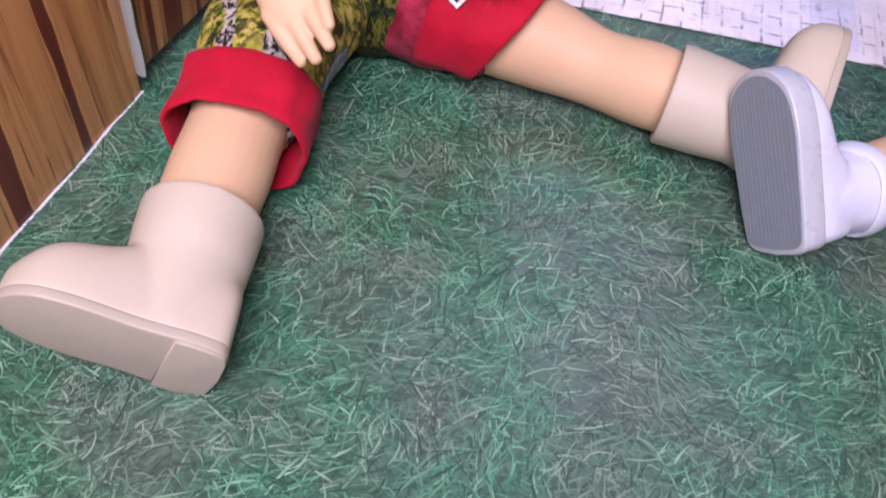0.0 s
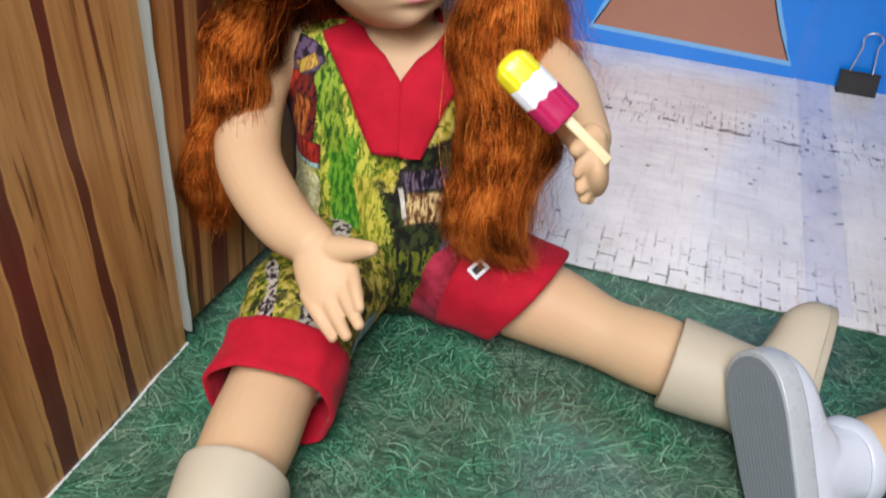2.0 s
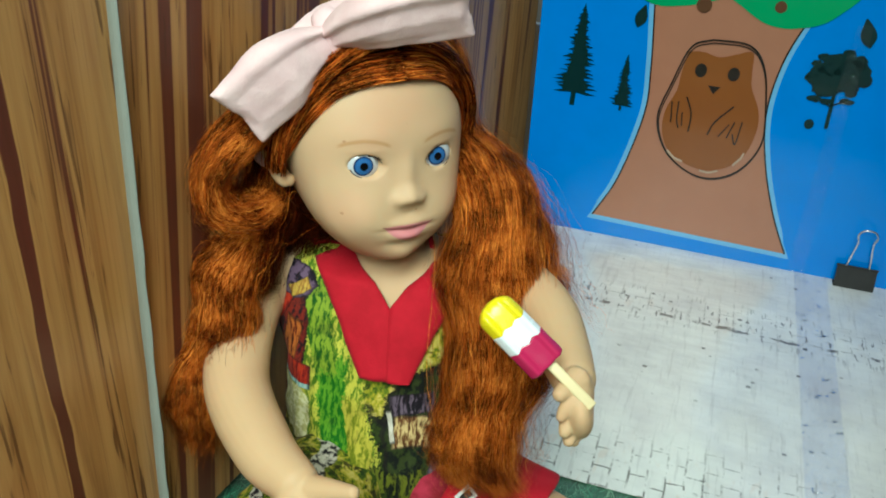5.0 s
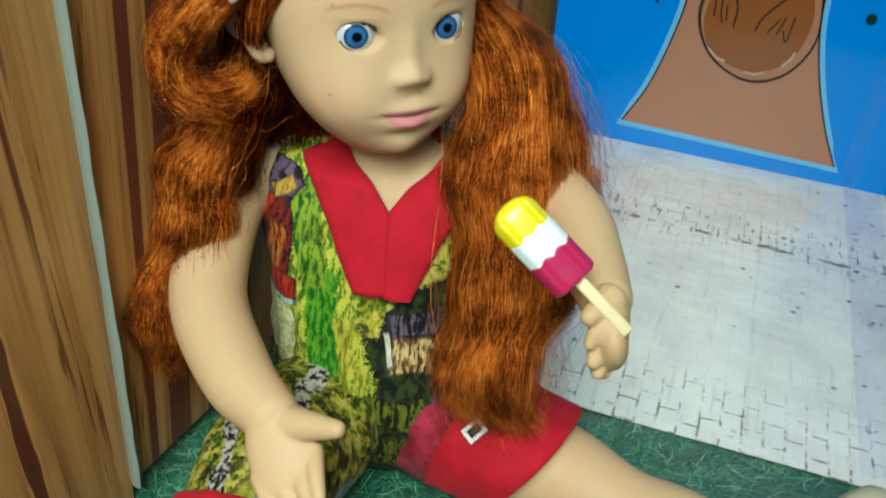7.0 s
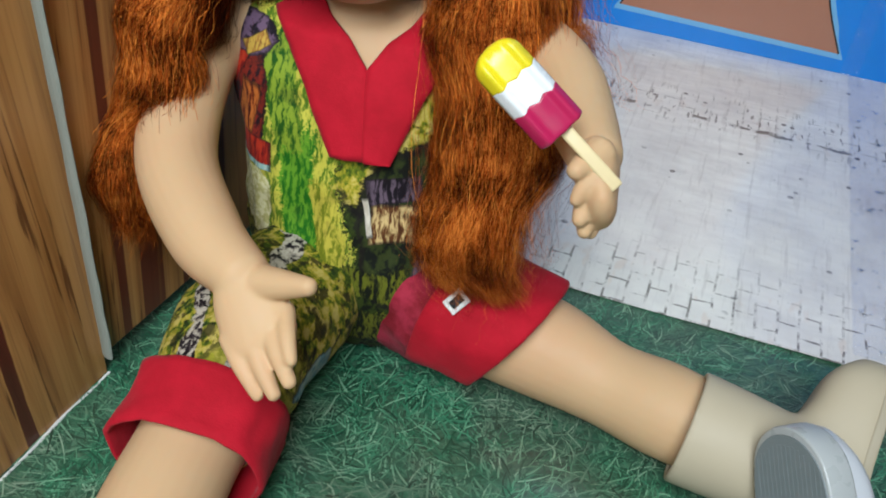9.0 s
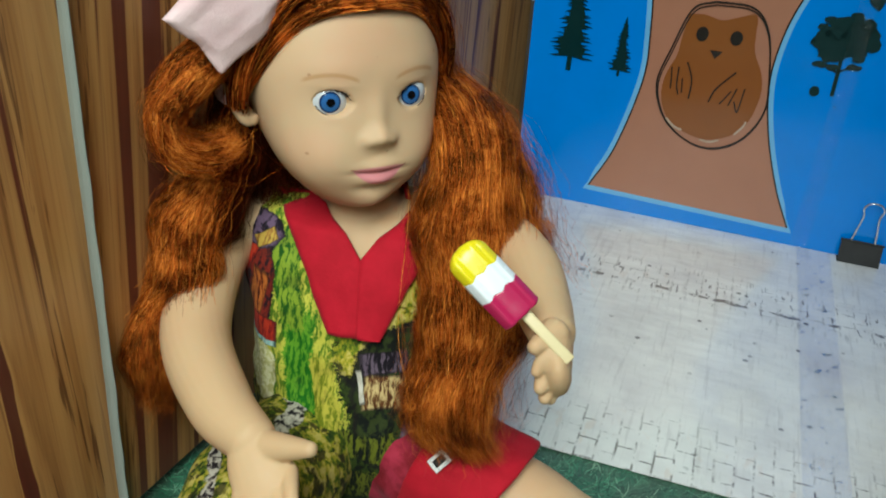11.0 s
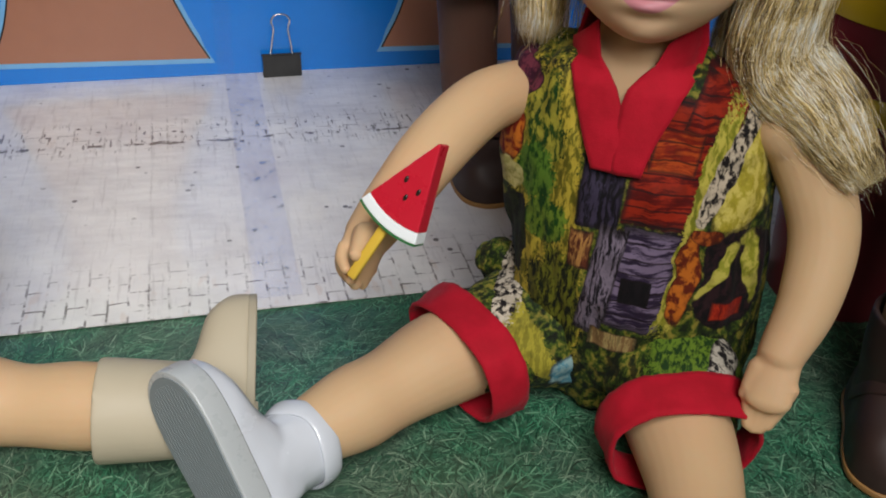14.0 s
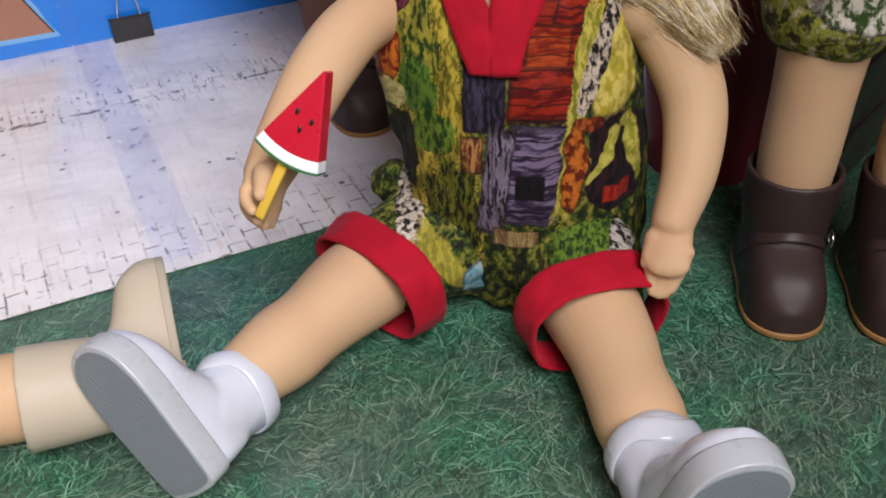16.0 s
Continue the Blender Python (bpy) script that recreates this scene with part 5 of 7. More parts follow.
def boot_upper(outline, length, width, shaft_r, height, toe_h, back=0.0225, voxel=0.0010, lean=0.0):
    """Shaft and foot of a pull-on boot as one skin; the sole is at z = 0."""
    foot = foot_body(outline, [(0, 0.030), (length * 0.25, 0.038), (length * 0.46, toe_h * 1.36), (length * 0.62, toe_h * 1.10), (length * 0.85, toe_h * 0.88), (length, toe_h * 0.42)])
    shaft = tube([(0, back, 0.004), (0, back, 0.030), (0, back - lean * 0.5, height * 0.7), (0, back - lean, height)], [(shaft_r * 0.86, shaft_r * 0.95), (shaft_r * 0.91, shaft_r * 0.97), (shaft_r * 1.0, shaft_r * 1.0), (shaft_r * 1.04, shaft_r * 1.04)], 24, 36, rounded=False)
    v, f = shaft
    n = 36
    # close the shaft: floor of the opening a little below its rim
    rim = v[-n:]
    c = rim.mean(0)
    inner = c + (rim - c) * 0.87
    deep = inner - V(0, 0, 0.012)
    cap = c - V(0, 0, 0.0125)
    end = cap + (deep - cap) * 0.01
    first = v[:n].mean(0) + (v[:n] - v[:n].mean(0)) * 0.01
    v2 = np.vstack([first, v, inner, deep, end])
    return fused([foot, (v2, grid_faces(len(v2) // n, n))], voxel, 22)


def strap_over(me, plane_y, rise, low, half, thick, n=34):
    """A band lying on a boot's skin, over the instep from side to side."""
    tree = BVHTree.FromPolygons([q[:] for q in coords(me)], [tuple(f.vertices) for f in me.polygons])
    path = []
    for g in np.linspace(radians(14), radians(166), n):
        c = Vector((0, plane_y, low))
        d = Vector((math.cos(g), 0.55 * max(0.0, math.sin(g)) * rise, math.sin(g) * (1 - 0.35 * rise))).normalized()
        hit = tree.ray_cast(c + d * 0.09, -d)
        if hit[0] is not None:
            path.append(V(*(hit[0] + d * thick * 0.3)))
    return tube(path, [(half, thick)] * len(path), n * 2, 12, up=(1, 0, 0.2), rounded=False)


def boot(name, m, label, length=0.082, width=0.037, shaft_r=0.0232, height=0.078, toe_h=0.030, mats=None, sole_t=0.003, group="", buckle=False, lean=0.0, rim=1.0):
    upper_mat, sole_mat = mats
    root = empty(name, label, "boot", group)
    root.matrix_world = m
    outline = foot_outline(length, width * 1.06, shaft_r * 1.78)
    upper = boot_upper(outline, length, width, shaft_r, height, toe_h, lean=lean)
    if buckle:
        strap = part("strap", strap_over(upper, 0.022, 1.0, 0.012, 0.0042, 0.0009), upper_mat, root)
        ring = [V(-shaft_r * 1.03 - 0.0012, 0.0245 + 0.0042 * math.cos(g), 0.024 + 0.0042 * math.sin(g)) for g in np.linspace(0, 2 * math.pi, 13)]
        part("buckle", tube(ring, [0.0008] * 13, 36, 8, rounded=False), STEEL, strap, "round steel ring")
    part("upper", upper, upper_mat, root)
    part("sole", prism(scaled_outline(outline, rim), -sole_t, 0.0012, None, 0.0008), sole_mat, root, "flat moulded sole")
    cut = [(x, y) for x, y in outline if y < length * 0.30]
    mid = np.mean(cut, 0)
    cut = sorted(cut, key=lambda p: math.atan2(p[1] - mid[1], p[0] - mid[0]))
    part("heel", prism(scaled_outline(cut, 0.98 * rim), -sole_t - 0.0014, -sole_t + 0.0005, None, 0.0005), sole_mat, root)
    return root


def sneaker(name, m, label, length=0.085, width=0.040, group=""):
    """High white doll's shoe on a thick grey sole with a ribbed tread."""
    root = empty(name, label, "shoe", group)
    root.matrix_world = m
    outline = foot_outline(length, width, width * 0.90)
    foot = foot_body(scaled_outline(outline, 0.965), [(0, 0.026), (length * 0.25, 0.032), (length * 0.42, 0.028), (length * 0.60, 0.020), (length * 0.82, 0.0155), (length, 0.008)])
    ankle = tube([(0, 0.0205, 0.006), (0, 0.0205, 0.030), (0, 0.0200, 0.040)], [(0.0172, 0.0180), (0.0185, 0.0190), (0.0190, 0.0196)], 18, 32)
    part("upper", rumple(fused([foot, ankle], 0.0011, 4), 60, 0.0006, 3.0), WHITE_SHOE, root)
    ring = [V(0.0194 * math.cos(g), 0.0200 + 0.0201 * math.sin(g), 0.0395 + 0.0010 * math.sin(g * 3) - 0.0035 * max(0, math.sin(g)) ** 6) for g in np.linspace(0, 2 * math.pi, 25)]
    part("collar_roll", tube(ring, [(0.0054, 0.0015)] * 25, 72, 14, up=(1, 0, 0), rounded=False), WHITE_SHOE, root)
    tongue = [V(0, 0.036, 0.030), V(0, 0.0385, 0.036), V(0, 0.0390, 0.0405)]
    part("tongue", tube(tongue, [(0.0085, 0.0022), (0.0085, 0.0020), (0.0065, 0.0015)], 16, 20, up=(0, 1, 0.5)), WHITE_SHOE, root)
    part("sole", prism(outline, -0.0085, 0.0030, None, 0.0009), GREY_SOLE, root, "thick glossy light grey sole")
    part("tread", prism(scaled_outline(outline, 0.93), -0.00912, -0.0080), GREY_TREAD, root, "dark grey ribbed tread", smooth=False)
    for k in range(15):
        x = (k - 7) * width * 0.056
        ys = [y for px, y in scaled_outline(outline, 0.89) if abs(px - x) < width * 0.05]
        lo_y, hi_y = (min(ys), max(ys)) if ys else (0.02, 0.06)
        rib = box(width * 0.026, hi_y - lo_y - 0.004, 0.0003, Matrix.Translation((x, (lo_y + hi_y) / 2, -0.0092)))
        part("rib", rib, GREY_TREAD, root, smooth=False)
    return root


def foot_pose(heel, fwd, up):
    """A shoe's pose: heel at the back of the sole, toes along fwd, shaft along up."""
    y = unit(fwd)
    z = unit(np.asarray(up) - y * np.dot(up, y))
    return basis(heel, np.cross(y, z), y, z)

# ---------------------------------------------------------------- sitting doll with copper hair
rng = np.random.default_rng(11)
A_RIGHT, A_FWD = unit(V(0.995, 0.06, 0)), unit(V(0.06, -0.995, 0))
A_LEVELS = [V(-0.034, 0.425, 0.004), V(-0.034, 0.426, 0.030), V(-0.034, 0.430, 0.062), V(-0.035, 0.436, 0.100), V(-0.036, 0.442, 0.130), V(-0.037, 0.446, 0.150), V(-0.038, 0.447, 0.157)]
A_RADII = [(0.044, 0.030), (0.055, 0.044), (0.0565, 0.045), (0.0590, 0.042), (0.0660, 0.037), (0.058, 0.030), (0.022, 0.018)]
A_BODY = (A_LEVELS, A_RADII, A_RIGHT, A_FWD)
A_HEAD = V(-0.0555, 0.4385, 0.2178)
A_AXES = head_axes((0.615, -0.789), 3.0, 0.0)

arm_l = tube([(-0.091, 0.441, 0.140), (-0.107, 0.419, 0.128), (-0.102, 0.375, 0.109), (-0.077, 0.337, 0.102), (-0.056, 0.317, 0.102)], [0.0145, 0.0158, 0.0160, 0.0142, 0.0105], 34, 24)
arm_r = tube([(0.006, 0.444, 0.143), (0.027, 0.430, 0.150), (0.043, 0.408, 0.149), (0.0515, 0.380, 0.147), (0.0565, 0.357, 0.148)], [0.0145, 0.0148, 0.0142, 0.0124, 0.0098], 34, 24)
hand_l = hand_pieces((-0.056, 0.317, 0.102), (-0.047, 0.305, 0.0935), (-0.55, -0.25, -0.30),
                     [(-0.0305, 0.2905, 0.0925), (-0.0300, 0.2870, 0.0860), (-0.0350, 0.2860, 0.0800), (-0.0410, 0.2870, 0.0770)],
                     (-0.0465, 0.3130, 0.1040), (-0.0285, 0.3050, 0.1130), 0.0037)
hand_r = hand_pieces((0.0565, 0.357, 0.148), (0.0592, 0.3475, 0.1415), (0.1, 0.45, -0.85),
                     [(0.0520, 0.3370, 0.1420), (0.0545, 0.3360, 0.1350), (0.0570, 0.3370, 0.1300), (0.0595, 0.3400, 0.1280)],
                     (0.0570, 0.3500, 0.1530), (0.0500, 0.3390, 0.1520), 0.0037)
leg_l = tube([(-0.060, 0.400, 0.034), (-0.069, 0.345, 0.033), (-0.0725, 0.300, 0.029), (-0.0745, 0.270, 0.026), (-0.0765, 0.235, 0.025)], [0.026, 0.0245, 0.0210, 0.0210, 0.018], 30, 28)
leg_r = tube([(0.000, 0.412, 0.034), (0.030, 0.398, 0.030), (0.060, 0.389, 0.026), (0.085, 0.379, 0.023), (0.110, 0.3685, 0.0235), (0.140, 0.356, 0.023)], [0.026, 0.0245, 0.0225, 0.0190, 0.0205, 0.018], 30, 28)
neck = tube([(-0.040, 0.444, 0.140), (-0.043, 0.441, 0.165), (-0.050, 0.440, 0.190)], [0.0205, 0.0175, 0.020], 14, 24)
chest = closed_torso(A_LEVELS[2:], [(a * 0.84, b * 0.86) for a, b in A_RADII[2:]], A_RIGHT, A_FWD)
skin_a = fused([leg_l, leg_r, neck, chest], 0.0012, 4)

doll_a = Build()
doll_a.add_mesh(skin_a, 0)
for arm, hand in ((arm_l, hand_l), (arm_r, hand_r)):
    doll_a.add_mesh(arm_skin(arm, hand), 0)
add_head(doll_a, A_HEAD, A_AXES, 1, 2, 3, 0)
doll_a.add(scalp_cap(A_HEAD, A_AXES), 4)
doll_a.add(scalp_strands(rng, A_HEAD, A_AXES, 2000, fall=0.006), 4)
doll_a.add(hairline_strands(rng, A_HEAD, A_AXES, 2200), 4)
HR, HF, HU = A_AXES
at = lambda x, y, z: A_HEAD - HR * x + HF * y + HU * z
locks = [
    # path, radii, count, sway, turns, puff, phase
    ([at(0.030, 0.004, 0.046), at(0.046, 0.004, 0.020), at(0.052, 0.000, -0.010), V(0.010, 0.432, 0.186), V(0.017, 0.420, 0.150), V(0.016, 0.398, 0.115), V(0.022, 0.384, 0.085), V(0.027, 0.377, 0.058)],
     [(0.006, 0.012), (0.010, 0.016), (0.014, 0.017), (0.021, 0.017), (0.026, 0.017), (0.025, 0.015), (0.022, 0.013), (0.014, 0.009)], 8600, 0.0075, 6.0, 0.16, 0.0),
    ([at(0.030, -0.020, 0.044), at(0.050, -0.020, 0.010), at(0.056, -0.022, -0.022), V(0.024, 0.448, 0.170), V(0.030, 0.446, 0.150), V(0.040, 0.440, 0.128)],
     [(0.010, 0.014), (0.015, 0.016), (0.019, 0.016), (0.020, 0.016), (0.017, 0.014), (0.011, 0.010)], 3000, 0.0055, 4.4, 0.15, 1.5),
    # a single fat curl under the bow
    ([V(-0.0990, 0.4020, 0.2330), V(-0.1090, 0.3930, 0.2220), V(-0.1165, 0.3880, 0.2080), V(-0.1130, 0.3880, 0.1945), V(-0.1010, 0.3960, 0.1900), V(-0.0920, 0.4060, 0.1950)],
     [(0.011, 0.012), (0.011, 0.015), (0.0085, 0.016), (0.0075, 0.016), (0.0070, 0.014), (0.006, 0.010)], 2600, 0.0010, 1.0, 0.05, 0.0),
    # the long side lock, in soft puffs
    ([at(-0.044, -0.024, 0.012), V(-0.096, 0.424, 0.190), V(-0.098, 0.418, 0.170), V(-0.108, 0.406, 0.152), V(-0.112, 0.398, 0.135)],
     [(0.010, 0.013), (0.014, 0.014), (0.014, 0.013), (0.013, 0.013), (0.008, 0.008)], 1600, 0.0050, 2.4, 0.20, 2.2),
    ([V(-0.104, 0.408, 0.176), V(-0.109, 0.402, 0.160), V(-0.114, 0.396, 0.146), V(-0.116, 0.391, 0.130), V(-0.124, 0.384, 0.110), V(-0.122, 0.376, 0.088), V(-0.126, 0.370, 0.066)],
     [(0.007, 0.007), (0.013, 0.012), (0.0165, 0.016), (0.0155, 0.014), (0.0145, 0.013), (0.0165, 0.013), (0.011, 0.009)], 5200, 0.0050, 3.6, 0.24, 2.6),
    ([at(0.0, -0.045, 0.02), V(-0.052, 0.478, 0.190), V(-0.050, 0.480, 0.140), V(-0.050, 0.476, 0.090)],
     [(0.028, 0.012), (0.034, 0.012), (0.036, 0.012), (0.030, 0.010)], 900, 0.0030, 3.0, 0.1, 0.0),
    ([at(-0.036, -0.020, -0.02), V(-0.082, 0.440, 0.165), V(-0.088, 0.440, 0.135)], [(0.012, 0.014), (0.018, 0.014), (0.012, 0.010)], 900, 0.003, 2.0, 0.1, 0.0),
]
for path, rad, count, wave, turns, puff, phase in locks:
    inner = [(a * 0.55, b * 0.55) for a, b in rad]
    # lock cores and sparse back locks take the dark copy, painting in shade
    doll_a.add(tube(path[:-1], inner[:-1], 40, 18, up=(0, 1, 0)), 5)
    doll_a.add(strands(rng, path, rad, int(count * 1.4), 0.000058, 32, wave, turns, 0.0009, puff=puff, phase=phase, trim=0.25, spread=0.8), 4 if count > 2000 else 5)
# loose flyaway fibres
doll_a.add(strands(rng, [at(0.045, -0.02, 0.0), V(0.026, 0.446, 0.180), V(0.044, 0.440, 0.150), V(0.058, 0.430, 0.122)], [0.014, 0.020, 0.022, 0.018], 300, 0.00006, 28, 0.005, 2.0, 0.0020), 4)
doll_a.add(strands(rng, [at(0.045, 0.0, 0.0), V(0.014, 0.420, 0.150), V(0.020, 0.384, 0.085), V(0.030, 0.375, 0.056)], [0.014, 0.030, 0.028, 0.018], 260, 0.00006, 28, 0.006, 3.0, 0.0020), 4)
doll_a.add(strands(rng, [at(-0.046, -0.02, 0.0), V(-0.104, 0.410, 0.170), V(-0.116, 0.385, 0.120), V(-0.118, 0.368, 0.060)], [0.014, 0.019, 0.020, 0.017], 260, 0.00007, 28, 0.006, 3.0, 0.0018), 4)
doll_a = doll_a.thing("doll", [SKIN, FACE_A, EYE, LASH, HAIR_RED, HAIR_SHADED])
tagged(doll_a, "vinyl doll with long copper curls sitting against wood boards", "doll")

PRINT_A = print_material("farm_print", YG, [
    # centre, half size, two inks, stroke, tilt
    (0.010, 0.044, 0.050, 0.044, (0.005, 0.008, 0.004, 1), (0.035, 0.055, 0.008, 1), "leaf"),
    (0.030, 0.075, 0.030, 0.040, (0.005, 0.008, 0.005, 1), (0.035, 0.050, 0.012, 1), "leaf"),
    (-0.030, 0.106, 0.018, 0.052, (0.10, 0.20, 0.010, 1), (0.60, 0.58, 0.08, 1), "grass", -12),
    (-0.026, 0.086, 0.0085, 0.026, (0.020, 0.15, 0.006, 1), (0.14, 0.34, 0.02, 1), "grass", -8),
    (-0.036, 0.124, 0.007, 0.022, (0.020, 0.10, 0.006, 1), (0.26, 0.38, 0.03, 1), "grass", -14),
    (-0.0125, 0.069, 0.0060, 0.022, (0.20, 0.24, 0.012, 1), (0.58, 0.52, 0.07, 1), "grass", -6),
    (-0.056, 0.116, 0.014, 0.024, (0.020, 0.006, 0.010, 1), (0.22, 0.020, 0.012, 1), "leaf", 6),
    (-0.053, 0.108, 0.0045, 0.017, (0.12, 0.012, 0.004, 1), (0.55, 0.16, 0.03, 1), "bark", 12),
    (-0.060, 0.124, 0.0035, 0.014, (0.34, 0.012, 0.008, 1), (0.55, 0.05, 0.02, 1), "bark", 24),
    (-0.052, 0.0955, 0.012, 0.0060, (0.22, 0.008, 0.006, 1), (0.42, 0.03, 0.012, 1), "bark"),
    (-0.052, 0.0895, 0.012, 0.0014, (0.30, 0.52, 0.55, 1), (0.46, 0.62, 0.62, 1), "bark"),
    (-0.054, 0.143, 0.013, 0.008, (0.012, 0.008, 0.018, 1), (0.16, 0.10, 0.19, 1), "leaf"),
    (-0.049, 0.139, 0.006, 0.003, (0.40, 0.20, 0.04, 1), (0.62, 0.42, 0.08, 1), "bark", -30),
    (-0.050, 0.072, 0.0125, 0.0155, (0.60, 0.58, 0.25, 1), (0.82, 0.80, 0.52, 1), "speck"),
    (0.0145, 0.0925, 0.0115, 0.0058, (0.010, 0.007, 0.014, 1), (0.15, 0.11, 0.17, 1), "bark", -8),
    (0.0155, 0.0780, 0.0100, 0.0082, (0.14, 0.05, 0.014, 1), (0.72, 0.54, 0.26, 1), "bark"),
    (0.0045, 0.0810, 0.0013, 0.0085, (0.76, 0.74, 0.70, 1), (0.56, 0.52, 0.46, 1), "bark", -12),
    (0.032, 0.060, 0.0065, 0.026, (0.015, 0.010, 0.028, 1), (0.19, 0.15, 0.24, 1), "bark", 10),
    (-0.002, 0.050, 0.026, 0.008, (0.006, 0.010, 0.004, 1), (0.15, 0.17, 0.015, 1), "grass"),
    (0.004, 0.024, 0.034, 0.010, (0.008, 0.012, 0.004, 1), (0.15, 0.16, 0.015, 1), "grass"),
    (-0.046, 0.046, 0.012, 0.010, (0.05, 0.08, 0.008, 1), (0.36, 0.34, 0.04, 1), "leaf"),
], (0.80, 0.78, 0.70, 1))
KNEE_A = print_material("farm_print_leg", YG, [
    (-0.040, 0.046, 0.010, 0.016, (0.40, 0.40, 0.03, 1), (0.62, 0.55, 0.10, 1), "leaf", 10),
    (-0.020, 0.040, 0.009, 0.022, (0.34, 0.34, 0.03, 1), (0.58, 0.50, 0.08, 1), "leaf", -12),
    (-0.052, 0.050, 0.006, 0.012, (0.02, 0.010, 0.02, 1), (0.66, 0.62, 0.56, 1), "rope"),
    (-0.030, 0.056, 0.006, 0.012, (0.015, 0.010, 0.020, 1), (0.70, 0.66, 0.60, 1), "rope", 14),
    (-0.030, 0.030, 0.009, 0.008, (0.006, 0.006, 0.006, 1), (0.60, 0.58, 0.50, 1), "rope", 30),
    (-0.008, 0.026, 0.004, 0.012, (0.20, 0.42, 0.55, 1), (0.44, 0.58, 0.60, 1), "leaf"),
], (0.66, 0.64, 0.58, 1))
romper_a = empty("romper", "sleeveless farm-print romper with red collar and red cuffs", "romper", "matching rompers")
local_a = lambda v: np.stack([(v - A_LEVELS[0]) @ A_RIGHT, (v - A_LEVELS[0]) @ A_FWD, v[:, 2]], -1)
body_a = rumple(rumple(fused([closed_torso(A_LEVELS, A_RADII, A_RIGHT, A_FWD)], 0.0018, 3), 34, 0.0026, 1.0), (85, 85, 16), 0.0022, 3.0)
neckline(body_a, local_a, 0.122, 0.150, 0.026)
part("bodice", Build().add_mesh(body_a, 0, local_a), PRINT_A, romper_a)
leg_cloth_l = rumple(fused([tube([(-0.056, 0.405, 0.034), (-0.067, 0.355, 0.036), (-0.0700, 0.313, 0.032)], [0.030, 0.0325, 0.0255], 24, 32)], 0.0016, 3), 40, 0.0028, 4.0)
part("trouser_leg", Build().add_mesh(leg_cloth_l, 0, local_a), KNEE_A, romper_a)
leg_cloth_r = rumple(fused([tube([(-0.008, 0.410, 0.030), (0.008, 0.404, 0.031), (0.026, 0.399, 0.031)], [0.0290, 0.0305, 0.0290], 20, 32)], 0.0016, 3), 40, 0.0026, 6.0)
part("trouser_leg", Build().add_mesh(leg_cloth_r, 0, local_a), RED_PRINT, romper_a, "crimson printed trouser leg")
part("cuff", cuff_piece((-0.0695, 0.316, 0.0330), (-0.0712, 0.2895, 0.0300), (0.0310, 0.0290), (0.0300, 0.0262), seed=1.0), RED_CLOTH, romper_a, "plain red turned-up cuff")
part("cuff", cuff_piece((0.009, 0.405, 0.0325), (0.0415, 0.3925, 0.0300), (0.0335, 0.0300), (0.0310, 0.0285), sag=0.003, seed=5.0, slant=0.013), RED_CLOTH, romper_a, "plain red turned-up cuff")
part("collar", Build().add(collar_strip(A_BODY, [(-0.020, 1.0), (-0.0165, 0.93), (-0.0085, 0.84), (0.000, 0.750), (0.004, 0.69), (0.008, 0.537)], [(-0.046, 0.99), (-0.0415, 0.89), (-0.0295, 0.74), (-0.0205, 0.62), (-0.0125, 0.535)], 0.0022, 0.0016, seed=1)), RED_CLOTH, romper_a, "plain red crossed collar")
part("collar", Build().add(collar_strip(A_BODY, [(0.0125, 0.535), (0.0008, 0.535), (0.0, 0.69), (0.000, 0.750), (0.0085, 0.84), (0.0165, 0.93), (0.020, 1.0)], [(0.0125, 0.536), (0.013, 0.54), (0.021, 0.64), (0.0285, 0.74), (0.0415, 0.89), (0.046, 0.99)], 0.0030, 0.0016, seed=2)), RED_CLOTH, romper_a, "plain red crossed collar")

part("collar_stand", collar_stand((-0.0415, 0.4440), A_FWD, 0.1500, 0.1620, 0.0215, 88.0), RED_CLOTH, romper_a)

PRINT_WHITE = plain("white_ink", (0.72, 0.72, 0.70, 1), 0.7)
PRINT_BLACK = plain("black_ink", (0.02, 0.02, 0.02, 1), 0.7)


def buckle_mark(parent, centre, normal, turn):
    """A white-edged black square that is printed on a cuff."""
    z = unit(normal)
    x = unit(np.cross((0, 0, 1), z))
    m = basis(centre, x, np.cross(z, x), z) @ pose(0, 0, 0, 0, 0, turn)
    frame_bm = merged([box(0.0095, 0.0018, 0.0008, m @ Matrix.Translation((0, 0.0028 * k, 0)), 0.0002) for k in (-1, 1)] + [box(0.0018, 0.0040, 0.0008, m @ Matrix.Translation((0.0039 * k, 0, 0)), 0.0002) for k in (-1, 1)])
    mark = part("printed_buckle", frame_bm, PRINT_WHITE, parent, "printed white square frame")
    part("printed_ground", box(0.0064, 0.0042, 0.0004, m @ Matrix.Translation((0, 0, 0.0001))), PRINT_BLACK, mark, "black printed middle")


buckle_mark(romper_a, V(0.0150, 0.3762, 0.0565), V(-0.15, -0.68, 0.72), 58)

# left and right boot of the copper-haired doll
boot("boot", foot_pose((-0.0542, 0.1870, 0.0135), (-0.914, -0.029, 0.404), (0.032, 0.989, 0.142)), "plain beige vinyl boot lying on its heel on the grass mat", mats=(BEIGE, BEIGE_SOLE), group="beige boots", height=0.059, length=0.079, toe_h=0.027)
boot("boot", foot_pose((0.1741, 0.3217, 0.0120), (0.254, 0.814, 0.523), (-0.965, 0.249, 0.08)), "plain beige vinyl boot lying beside a white shoe", mats=(BEIGE, BEIGE_SOLE), group="beige boots", height=0.066, length=0.079, toe_h=0.023, width=0.034)

